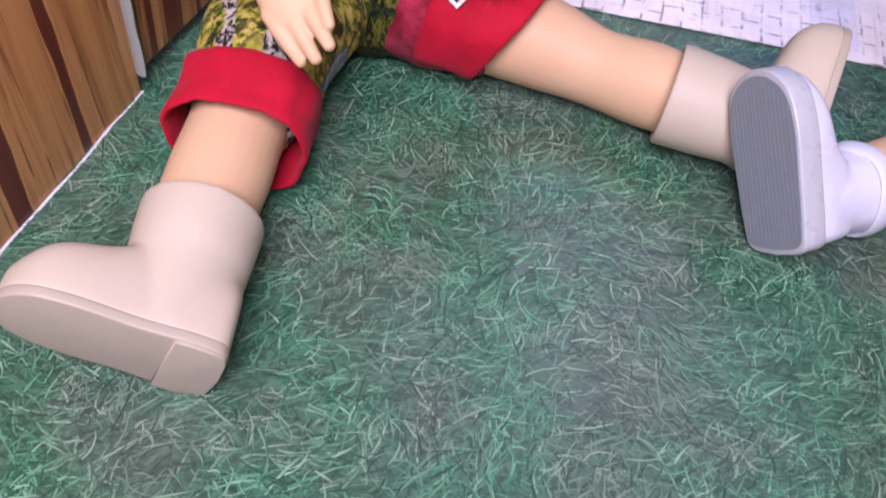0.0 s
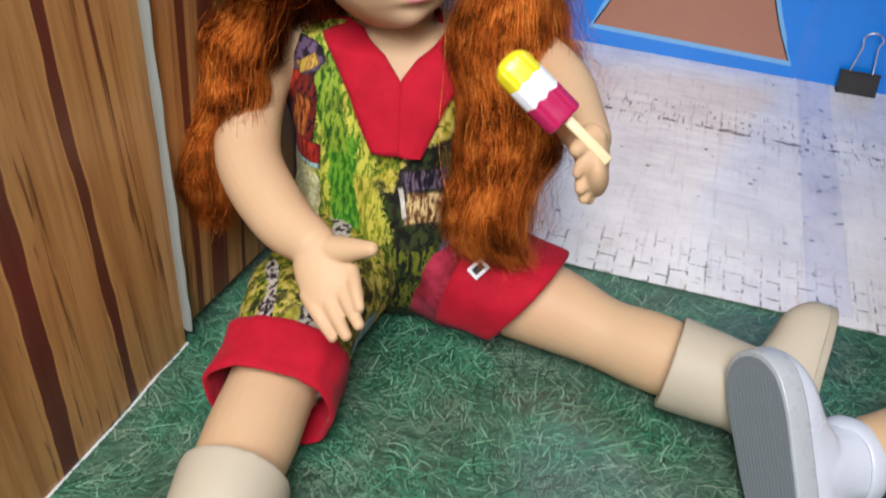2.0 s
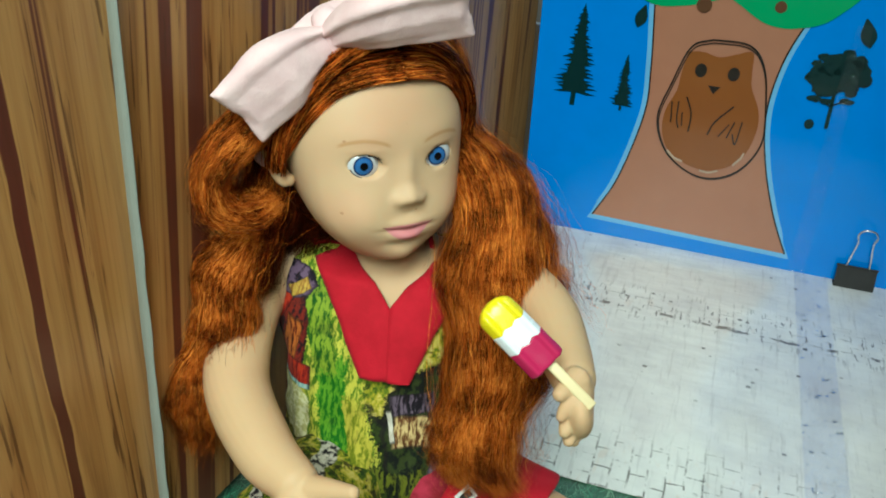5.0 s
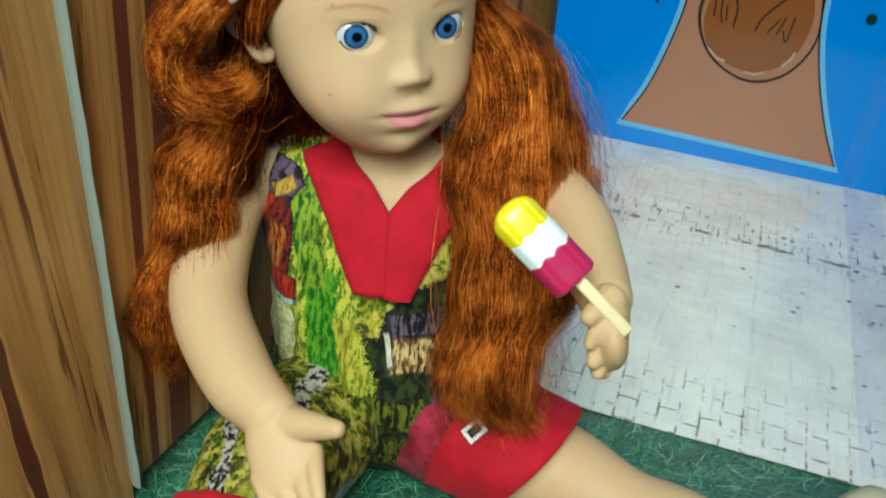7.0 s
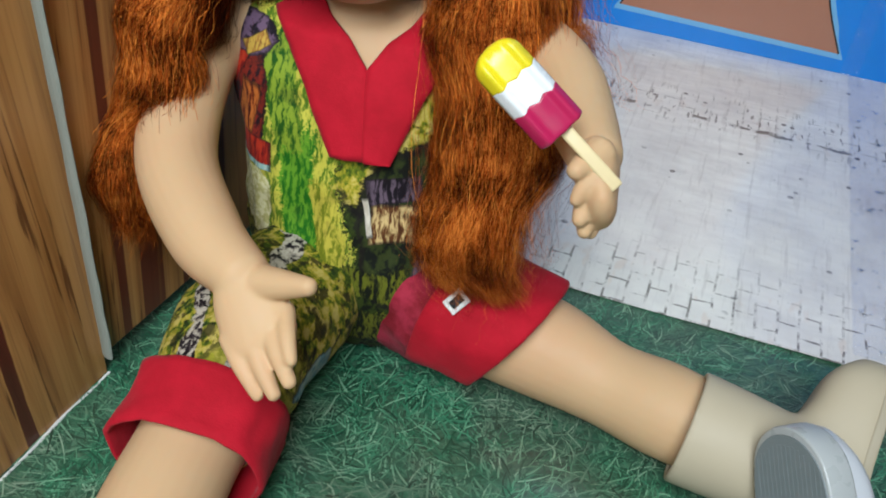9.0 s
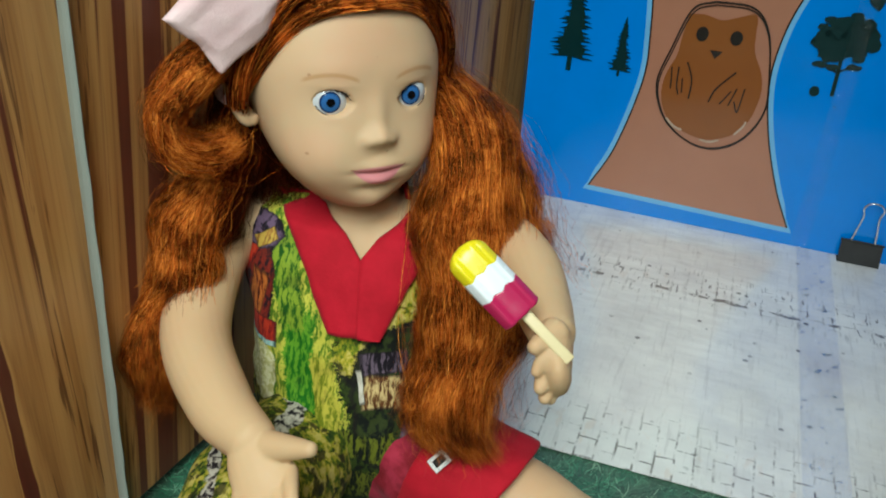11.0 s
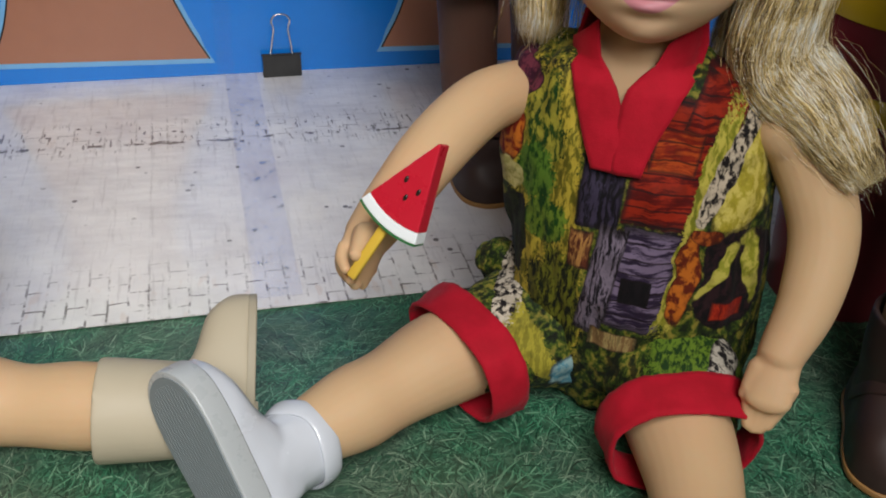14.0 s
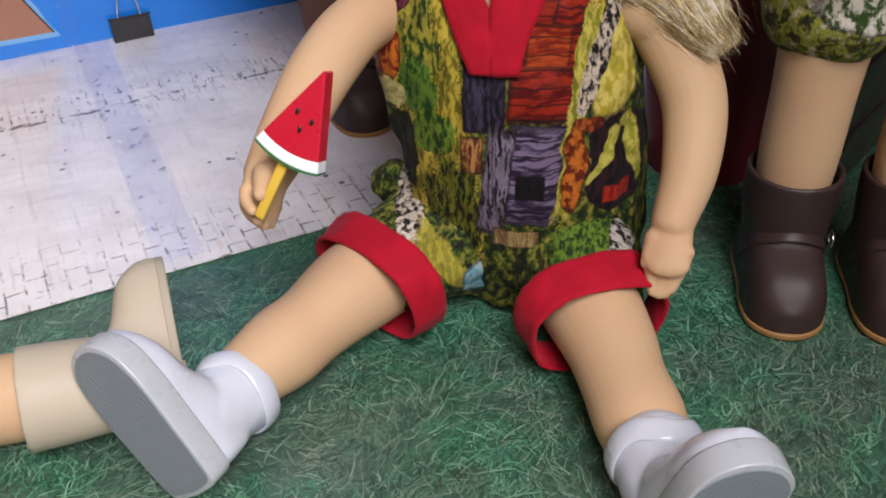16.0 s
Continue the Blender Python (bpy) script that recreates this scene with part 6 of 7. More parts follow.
# headband with a big bow
band = empty("headband", "pale pink satin headband with a large bow", "headband")
arc = [at(0.0490 * math.sin(g), -0.004 + 0.002 * math.cos(g), 0.0575 * math.cos(g) + 0.002) for g in np.linspace(-1.75, 1.75, 15)]
part("band", rumple(fused([tube(arc, [(0.0105, 0.0022)] * 15, 60, 20, up=HU, rounded=True)], 0.0012, 2), 60, 0.0012, 2.0), PINK_CLOTH, band)
knot = at(-0.026, 0.014, 0.052)


def bow_loop(start, mid, end, widths, seed, up):
    """A flat padded loop of ribbon with a square end."""
    path, w = spline([start, mid, end], 26), spline(widths, 26)
    tan, side, norm = frames(path, up)
    g = np.linspace(0, 2 * math.pi, 40, endpoint=False)
    cx, cy = np.sign(np.cos(g)) * np.abs(np.cos(g)) ** 0.4, np.sign(np.sin(g)) * np.abs(np.sin(g)) ** 0.8
    rings = []
    for i in range(26):
        flare = tan[i] * np.abs(cx)[:, None] ** 3 * 0.006 * (i / 25) ** 2
        fold = 0.0024 * np.sin(cx * 6 + seed) * (1 - 0.75 * i / 25)
        rings.append(path[i] + np.outer(cx * w[i][0], side[i]) + np.outer(cy * w[i][1] + fold, norm[i]) + flare)
    rings = [path[0] + (rings[0] - path[0]) * 0.02] + rings + [rings[-1] * 0.02 + rings[-1].mean(0) * 0.98]
    return rumple(fused([(np.concatenate(rings), grid_faces(28, 40))], 0.0011, 2), 45, 0.0011, seed)


part("bow_loop", bow_loop(knot, V(-0.083, 0.393, 0.2600), V(-0.0965, 0.3820, 0.2440), [(0.006, 0.006), (0.0165, 0.0085), (0.0165, 0.0035)], 3.0, HF), PINK_CLOTH, band)
part("bow_loop", bow_loop(knot, V(-0.045, 0.403, 0.2835), V(-0.0120, 0.4085, 0.2900), [(0.006, 0.006), (0.0140, 0.0085), (0.0150, 0.0035)], 7.0, HF), PINK_CLOTH, band)
part("knot", rumple(fused([tube([knot - HR * 0.002 - HU * 0.009, knot + HF * 0.004, knot + HR * 0.002 + HU * 0.009], [(0.0065, 0.005), (0.0075, 0.006), (0.0065, 0.005)], 16, 20)], 0.0012, 2), 70, 0.0014, 4.0), PINK_CLOTH, band)

# toy ice lolly
ICE_YELLOW = plain("yellow_gloss", (0.74, 0.62, 0.01, 1), 0.28, vary=0.02)
ICE_WHITE = plain("white_gloss", (0.76, 0.80, 0.83, 1), 0.26, vary=0.02)
ICE_RED = plain("magenta_gloss", (0.42, 0.016, 0.085, 1), 0.18, vary=0.03)
STICK = plain("pale_wood", (0.72, 0.60, 0.34, 1), 0.5, vary=0.12, scale=200)
P_TOP, P_BR, P_BL, P_TIP = V(0.0175, 0.3545, 0.1810), V(0.0500, 0.3476, 0.1640), V(0.0395, 0.3420, 0.1580), V(0.0640, 0.3410, 0.1470)
lolly = empty("ice_lolly", "toy ice lolly in yellow, white and magenta on a stick", "toy lolly")
l_dir = unit(P_TIP - P_TOP)
l_side = unit((P_BR - P_BL) - l_dir * np.dot(P_BR - P_BL, l_dir))
lolly.matrix_world = basis(P_TOP + V(0, -0.0030, 0.0010), l_side, np.cross(l_dir, l_side), l_dir)


def lolly_slab(s0, s1, w, d, round_top, wavy):
    """One coloured length of the lolly with three lobes across."""
    rows, cols = 26, 48
    v = []
    for i in range(rows):
        u = i / (rows - 1)
        s = s0 + (s1 - s0) * u
        k = math.sqrt(max(0.0, 1 - max(0.0, 1 - (s - s0) / 0.0075) ** 2.6)) if round_top else 1.0
        if not round_top and wavy == 2 and u > 0.9:
            k = math.sqrt(max(0.02, 1 - ((u - 0.9) / 0.1) ** 2)) * 0.15 + 0.85
        for j in range(cols):
            g = 2 * math.pi * j / cols
            x = w * max(k, 0.02) * np.sign(math.cos(g)) * abs(math.cos(g)) ** 0.55
            lobe = 1 + 0.20 * math.cos(x / w * 3 * math.pi)
            y = d * max(k, 0.05) ** 0.6 * lobe * np.sign(math.sin(g)) * abs(math.sin(g)) ** 0.7
            edge = 0.0005 * math.cos(x / w * 3 * math.pi) * (u if wavy == 1 else 0) + (0.0005 * math.cos(x / w * 3 * math.pi) * (1 - u) if not round_top else 0)
            v.append((x, y, s + edge))
    v = np.array(v)
    first, last = v[:cols].mean(0), v[-cols:].mean(0)
    v = np.vstack([first + (v[:cols] - first) * 0.02, v, last + (v[-cols:] - last) * 0.02])
    return v, grid_faces(rows + 2, cols)


part("yellow_tip", lolly_slab(-0.0025, 0.0105, 0.0088, 0.0048, True, 1), ICE_YELLOW, lolly, "glossy yellow tip")
part("white_middle", lolly_slab(0.0105, 0.0205, 0.0089, 0.0049, False, 1), ICE_WHITE, lolly, "glossy white middle")
part("magenta_end", lolly_slab(0.0205, 0.0335, 0.0090, 0.0049, False, 2), ICE_RED, lolly, "glossy magenta end")
part("stick", box(0.0046, 0.0020, 0.0270, Matrix.Translation((0.001, 0, 0.032)), 0.0009), STICK, lolly, "pale wooden stick")

# ---------------------------------------------------------------- sitting doll with blond hair
rng = np.random.default_rng(23)
B_RIGHT, B_FWD = unit(V(0.76, -0.65, 0)), unit(V(-0.65, -0.76, 0))
B_LEVELS = [V(0.372, 0.318, 0.004), V(0.371, 0.317, 0.034), V(0.368, 0.318, 0.070), V(0.363, 0.321, 0.110), V(0.358, 0.324, 0.150), V(0.355, 0.327, 0.178), V(0.354, 0.328, 0.188)]
B_RADII = [(0.044, 0.028), (0.057, 0.041), (0.060, 0.043), (0.0600, 0.041), (0.0610, 0.034), (0.051, 0.026), (0.020, 0.018)]
B_BODY = (B_LEVELS, B_RADII, B_RIGHT, B_FWD)
B_HEAD = V(0.358, 0.328, 0.252)
B_AXES = head_axes((-0.62, -0.78), 0.0, 0.0)

arm_r = tube([(0.316, 0.356, 0.160), (0.291, 0.345, 0.160), (0.264, 0.329, 0.152), (0.240, 0.313, 0.140), (0.225, 0.304, 0.131)], [0.0130, 0.0140, 0.0138, 0.0120, 0.0096], 34, 24)
arm_l = tube([(0.403, 0.283, 0.163), (0.412, 0.276, 0.152), (0.416, 0.258, 0.124), (0.404, 0.244, 0.098), (0.388, 0.236, 0.078)], [0.0145, 0.0155, 0.0150, 0.0130, 0.0100], 34, 24)
hand_r = hand_pieces((0.226, 0.305, 0.132), (0.2195, 0.2985, 0.1265), (0.5, 0.1, -0.6), [(0.2100, 0.2860, 0.1300), (0.2125, 0.2875, 0.1235), (0.2150, 0.2900, 0.1190), (0.2190, 0.2930, 0.1160)], (0.2215, 0.2960, 0.1370), (0.2130, 0.2840, 0.1370), 0.0033, 0.82)
hand_l = hand_pieces((0.388, 0.236, 0.078), (0.381, 0.230, 0.068), (0.5, -0.5, 0.2), [(0.3735, 0.2300, 0.0480), (0.3755, 0.2280, 0.0470), (0.3775, 0.2262, 0.0475), (0.3795, 0.2245, 0.0500)], (0.3800, 0.2380, 0.0720), (0.3730, 0.2360, 0.0610), 0.0037, 0.78)
leg_r = tube([(0.335, 0.340, 0.034), (0.300, 0.338, 0.033), (0.272, 0.334, 0.031), (0.245, 0.327, 0.0275), (0.226, 0.322, 0.0255), (0.207, 0.3165, 0.0245)], [0.026, 0.0245, 0.0235, 0.0198, 0.0202, 0.017], 30, 28)
leg_l = tube([(0.372, 0.290, 0.034), (0.359, 0.258, 0.033), (0.349, 0.230, 0.029), (0.339, 0.210, 0.0265), (0.330, 0.190, 0.024), (0.3230, 0.175, 0.021)], [0.026, 0.0245, 0.0215, 0.0195, 0.0200, 0.0165], 30, 28)
neck = tube([(0.355, 0.327, 0.170), (0.355, 0.327, 0.195), (0.356, 0.328, 0.215)], [0.0205, 0.0175, 0.020], 14, 24)
chest = closed_torso(B_LEVELS[2:], [(a * 0.82, b * 0.84) for a, b in B_RADII[2:]], B_RIGHT, B_FWD)
doll_b = Build()
doll_b.add_mesh(fused([leg_r, leg_l, neck, chest], 0.0012, 4), 0)
for arm, hand in ((arm_r, hand_r), (arm_l, hand_l)):
    doll_b.add_mesh(arm_skin(arm, hand), 0)
add_head(doll_b, B_HEAD, B_AXES, 1, 2, 3, 0)
doll_b.add(scalp_cap(B_HEAD, B_AXES), 4)
doll_b.add(scalp_strands(rng, B_HEAD, B_AXES, 900), 4)
HR, HF, HU = B_AXES
at_b = lambda x, y, z: B_HEAD - HR * x + HF * y + HU * z
for path, rad, count, wave, turns in [
    ([at_b(0.046, 0.002, 0.02), at_b(0.054, -0.004, -0.02), V(0.402, 0.296, 0.190), V(0.414, 0.276, 0.172), V(0.420, 0.258, 0.156), V(0.422, 0.248, 0.148)],
     [(0.010, 0.014), (0.016, 0.018), (0.022, 0.018), (0.020, 0.016), (0.013, 0.012), (0.007, 0.008)], 5200, 0.0022, 1.6),
    ([at_b(0.040, -0.03, 0.0), at_b(0.050, -0.036, -0.04), V(0.412, 0.318, 0.170), V(0.425, 0.300, 0.150)], [(0.016, 0.016), (0.022, 0.016), (0.022, 0.016), (0.012, 0.012)], 1800, 0.0018, 1.6),
    ([at_b(-0.046, -0.006, 0.02), at_b(-0.052, -0.014, -0.02), V(0.323, 0.357, 0.200), V(0.325, 0.362, 0.182)], [(0.010, 0.014), (0.013, 0.015), (0.011, 0.012), (0.008, 0.009)], 2200, 0.0018, 1.6),
    ([at_b(0.0, -0.045, 0.02), V(0.386, 0.372, 0.20), V(0.390, 0.376, 0.15)], [(0.030, 0.014), (0.042, 0.014), (0.040, 0.012)], 900, 0.0016, 1.6),
]:
    doll_b.add(tube(path[:-1], [(a * 0.6, b * 0.6) for a, b in rad[:-1]], 36, 18, up=(0, 1, 0)), 4)
    doll_b.add(strands(rng, path, rad, int(count * 1.25), 0.000085, 24, wave, turns, 0.0003, spread=1.0), 4)
doll_b = doll_b.thing("doll", [SKIN, FACE_B, EYE, LASH, HAIR_BLOND])
tagged(doll_b, "vinyl doll with straight blond hair sitting on the grass mat", "doll")

PRINT_B = print_material("farm_print_barn", DARKG, [
    # centre, half size, two inks, stroke, tilt
    (-0.046, 0.112, 0.018, 0.068, (0.17, 0.16, 0.012, 1), (0.62, 0.50, 0.06, 1), "grass", -6),
    (-0.052, 0.158, 0.0100, 0.0200, (0.012, 0.06, 0.006, 1), (0.42, 0.40, 0.05, 1), "tuft", -10),
    (-0.053, 0.132, 0.0095, 0.0140, (0.010, 0.07, 0.006, 1), (0.13, 0.27, 0.03, 1), "tuft", -10),
    (-0.046, 0.110, 0.0120, 0.0120, (0.010, 0.07, 0.006, 1), (0.18, 0.30, 0.03, 1), "tuft", 10),
    (-0.040, 0.076, 0.0110, 0.0160, (0.006, 0.014, 0.004, 1), (0.16, 0.16, 0.02, 1), "tuft", -20),
    (-0.0705, 0.148, 0.0085, 0.0170, (0.24, 0.010, 0.004, 1), (0.70, 0.20, 0.02, 1), "leaf"),
    (-0.0640, 0.172, 0.0100, 0.0075, (0.05, 0.008, 0.03, 1), (0.20, 0.04, 0.08, 1), "leaf"),
    (-0.0665, 0.1255, 0.0070, 0.0065, (0.50, 0.48, 0.16, 1), (0.72, 0.66, 0.30, 1), "speck"),
    (-0.0630, 0.096, 0.0075, 0.0220, (0.006, 0.008, 0.005, 1), (0.02, 0.03, 0.010, 1), "leaf"),
    (-0.0340, 0.072, 0.0090, 0.0270, (0.008, 0.014, 0.004, 1), (0.20, 0.22, 0.02, 1), "grass", -4),
    (-0.0215, 0.132, 0.0095, 0.0150, (0.006, 0.005, 0.010, 1), (0.05, 0.04, 0.09, 1), "bark"),
    (-0.0270, 0.1055, 0.0052, 0.0098, (0.16, 0.04, 0.02, 1), (0.62, 0.32, 0.10, 1), "bark"),
    (0.0050, 0.149, 0.0150, 0.0275, (0.13, 0.004, 0.002, 1), (0.38, 0.024, 0.006, 1), "plank", 4),
    (0.0200, 0.173, 0.0110, 0.0110, (0.13, 0.004, 0.002, 1), (0.38, 0.024, 0.006, 1), "plank", 12),
    (0.0060, 0.1550, 0.0098, 0.0092, (0.28, 0.018, 0.004, 1), (0.56, 0.085, 0.012, 1), "plank", 4),
    (0.0020, 0.0950, 0.0125, 0.0262, (0.030, 0.018, 0.055, 1), (0.24, 0.19, 0.34, 1), "plank", 3),
    (0.0000, 0.0900, 0.0068, 0.0064, (0.003, 0.003, 0.005, 1), (0.008, 0.006, 0.010, 1), "bark"),
    (-0.0160, 0.0900, 0.0064, 0.0300, (0.010, 0.007, 0.016, 1), (0.26, 0.22, 0.33, 1), "bark", 6),
    (-0.0060, 0.0600, 0.0110, 0.0055, (0.60, 0.46, 0.20, 1), (0.30, 0.18, 0.08, 1), "bark"),
    (0.0400, 0.097, 0.0140, 0.0260, (0.005, 0.004, 0.006, 1), (0.030, 0.012, 0.018, 1), "leaf"),
    (0.0370, 0.146, 0.0090, 0.0280, (0.48, 0.42, 0.04, 1), (0.76, 0.66, 0.16, 1), "leaf", 6),
    (0.0190, 0.122, 0.0040, 0.0520, (0.26, 0.28, 0.02, 1), (0.62, 0.56, 0.10, 1), "grass", 6),
    (0.0285, 0.150, 0.0048, 0.0260, (0.008, 0.005, 0.006, 1), (0.66, 0.58, 0.48, 1), "rope", 15),
    (0.0195, 0.098, 0.0055, 0.0245, (0.16, 0.02, 0.005, 1), (0.66, 0.19, 0.02, 1), "leaf", 3),
    (0.0270, 0.1190, 0.0090, 0.0035, (0.14, 0.02, 0.005, 1), (0.50, 0.12, 0.02, 1), "leaf", 20),
    (0.0340, 0.1010, 0.0030, 0.0160, (0.36, 0.38, 0.04, 1), (0.62, 0.58, 0.12, 1), "leaf", 31),
    (0.0468, 0.1015, 0.0030, 0.0210, (0.34, 0.36, 0.03, 1), (0.62, 0.58, 0.12, 1), "leaf", -7),
    (0.0405, 0.0810, 0.0065, 0.0048, (0.30, 0.012, 0.006, 1), (0.52, 0.04, 0.012, 1), "bark"),
], (0.66, 0.63, 0.56, 1))
LEG_B = print_material("farm_print_leg_dark", DARKG, [
    (0.035, 0.05, 0.024, 0.04, (0.012, 0.05, 0.006, 1), (0.14, 0.24, 0.02, 1), "grass"),
    (0.046, 0.062, 0.006, 0.008, (0.62, 0.58, 0.52, 1), (0.010, 0.008, 0.010, 1), "leaf"),
    (-0.058, 0.064, 0.014, 0.007, (0.012, 0.008, 0.010, 1), (0.74, 0.66, 0.56, 1), "rope", 50),
    (-0.040, 0.046, 0.005, 0.020, (0.50, 0.44, 0.05, 1), (0.30, 0.27, 0.03, 1), "grass", -40),
    (-0.020, 0.03, 0.012, 0.012, (0.14, 0.42, 0.58, 1), (0.40, 0.62, 0.68, 1), "leaf"),
])
romper_b = empty("romper", "sleeveless barn-print romper with red collar and red cuffs", "romper", "matching rompers")
local_b = lambda v: np.stack([(v - B_LEVELS[0]) @ B_RIGHT, (v - B_LEVELS[0]) @ B_FWD, v[:, 2]], -1)
body_b = rumple(rumple(fused([closed_torso(B_LEVELS, B_RADII, B_RIGHT, B_FWD)], 0.0018, 3), 34, 0.0028, 9.0), (85, 85, 14), 0.0026, 5.0)
neckline(body_b, local_b, 0.153, 0.179, 0.022, -0.020)
part("bodice", Build().add_mesh(body_b, 0, local_b), PRINT_B, romper_b)
part("trouser_leg", Build().add_mesh(rumple(fused([tube([(0.338, 0.336, 0.036), (0.318, 0.337, 0.037), (0.294, 0.337, 0.033)], [0.031, 0.0315, 0.0250], 22, 32)], 0.0016, 3), 40, 0.0030, 2.0), 0, local_b), LEG_B, romper_b)
part("trouser_leg", Build().add_mesh(rumple(fused([tube([(0.376, 0.292, 0.036), (0.370, 0.276, 0.037), (0.360, 0.254, 0.033)], [0.031, 0.0315, 0.0250], 22, 32)], 0.0016, 3), 40, 0.0030, 3.0), 0, local_b), LEG_B, romper_b)
part("cuff", cuff_piece((0.2965, 0.3355, 0.033), (0.2785, 0.3318, 0.0305), (0.0385, 0.0300), (0.0365, 0.0268), sag=0.004, seed=2.0), RED_CLOTH, romper_b, "plain red turned-up cuff")
part("cuff", cuff_piece((0.3578, 0.2580, 0.033), (0.3516, 0.2395, 0.0312), (0.0365, 0.0300), (0.0345, 0.0262), seed=8.0), RED_CLOTH, romper_b, "plain red turned-up cuff")
part("collar", Build().add(collar_strip(B_BODY, [(-0.0145, 1.079), (-0.0095, 0.954), (-0.0050, 0.854), (-0.0020, 0.794), (0.0020, 0.724), (0.0050, 0.646)], [(-0.0255, 1.014), (-0.0250, 0.924), (-0.0220, 0.814), (-0.0190, 0.734), (-0.0165, 0.684), (-0.0140, 0.644)], 0.0022, 0.0014, seed=3)), RED_CLOTH, romper_b, "plain red crossed collar")
part("collar", Build().add(collar_strip(B_BODY, [(-0.0050, 0.644), (-0.0035, 0.724), (-0.0022, 0.794), (0.0060, 0.929), (0.0145, 1.049), (0.0275, 1.099)], [(0.0075, 0.644), (0.0125, 0.714), (0.0190, 0.784), (0.0240, 0.844), (0.0280, 0.944), (0.0298, 1.034)], 0.0028, 0.0012, seed=4)), RED_CLOTH, romper_b, "plain red crossed collar")
part("collar_stand", collar_stand((0.3550, 0.3272), B_FWD, 0.1860, 0.2060, 0.0235, 92.0), RED_CLOTH, romper_b)
# gathered side pocket of the blond doll's romper
pocket = fused([tube([(0.330, 0.350, 0.060), (0.321, 0.361, 0.064), (0.314, 0.368, 0.062)], [0.006, 0.0095, 0.0085], 16, 20), ball((0.318, 0.366, 0.054), (0.008, 0.008, 0.009))], 0.0012, 3)
part("pocket", Build().add_mesh(rumple(pocket, 90, 0.0022, 2.0), 0, local_b), LEG_B, romper_b, "dark gathered pocket puffing out at the hip")

sneaker("shoe", foot_pose((0.1690, 0.2824, 0.0081), (-0.262, 0.606, 0.751), (0.872, 0.481, -0.084)), "white doll's shoe with thick grey sole lying on its side", length=0.079, group="white shoes")
sneaker("shoe", foot_pose((0.2985, 0.1420, 0.0030), (0.196, -0.213, 0.957), (0.46, 0.875, 0.10)), "white doll's shoe with thick grey sole resting on its heel", length=0.079, group="white shoes")

# toy slice of water melon on a stick
M_TOP, M_L, M_B = V(0.2440, 0.2820, 0.1785), V(0.2210, 0.2950, 0.1560), V(0.2318, 0.2735, 0.1440)
MELON_RED = plain("melon_red", (0.52, 0.010, 0.030, 1), 0.3, vary=0.06, scale=90)
RIND = plain("white_rind", (0.80, 0.86, 0.88, 1), 0.25, vary=0.02)
RIND_GREEN = plain("green_rind", (0.03, 0.16, 0.05, 1), 0.3)
SEED = plain("black_seed", (0.015, 0.012, 0.01, 1), 0.3)
YELLOW_STICK = plain("yellow_wood", (0.66, 0.44, 0.05, 1), 0.45, vary=0.1)
melon = empty("watermelon_lolly", "toy red water melon slice on a yellow stick", "toy lolly")
mz = unit((M_L + M_B) / 2 - M_TOP)
mx = M_B - M_L
mx = unit(mx - mz * np.dot(mx, mz))
melon.matrix_world = basis(M_TOP + V(-0.0005, -0.0040, 0.0015), mx, np.cross(mz, mx), mz)


def wedge(r0, r1, half, inset=0.0):
    """Outline (x, z) of a slice between two radii."""
    a = np.linspace(-half, half, 18)
    inner = [(r0 * math.sin(g), r0 * math.cos(g)) for g in a[::-1]] if r0 > 0 else [(0.0006, 0.0), (-0.0006, 0.0)]
    return [(r1 * math.sin(g), r1 * math.cos(g)) for g in a] + inner


upright = pose(0, 0, 0, 90, 0, 0)
HALF = math.atan2(np.linalg.norm(M_B - M_L) / 2, np.linalg.norm((M_L + M_B) / 2 - M_TOP))
LEN = np.linalg.norm((M_L + M_B) / 2 - M_TOP) / math.cos(HALF)
part("flesh", prism(wedge(0, LEN - 0.0042, HALF), -0.004, 0.004, upright, 0.0006), MELON_RED, melon, "", smooth=False)
part("rind", prism(wedge(LEN - 0.0042, LEN, HALF), -0.0041, 0.0041, upright, 0.0006), RIND, melon, "glossy white rind", smooth=False)
part("skin", prism(wedge(LEN, LEN + 0.0009, HALF * 0.98), -0.0039, 0.0039, upright), RIND_GREEN, melon, "thin green skin", smooth=False)
for sx, sz in ((-0.003, 0.017), (0.0035, 0.018), (0.0005, 0.0225)):
    for s in (-1, 1):
        part("seed", ball((sx, s * 0.0040, sz), (0.0008, 0.0005, 0.0014), 10, 12), SEED, melon)
part("stick", box(0.0040, 0.0026, 0.029, Matrix.Translation((-0.001, 0, LEN - 0.004)), 0.0009), YELLOW_STICK, melon, "yellow stick")

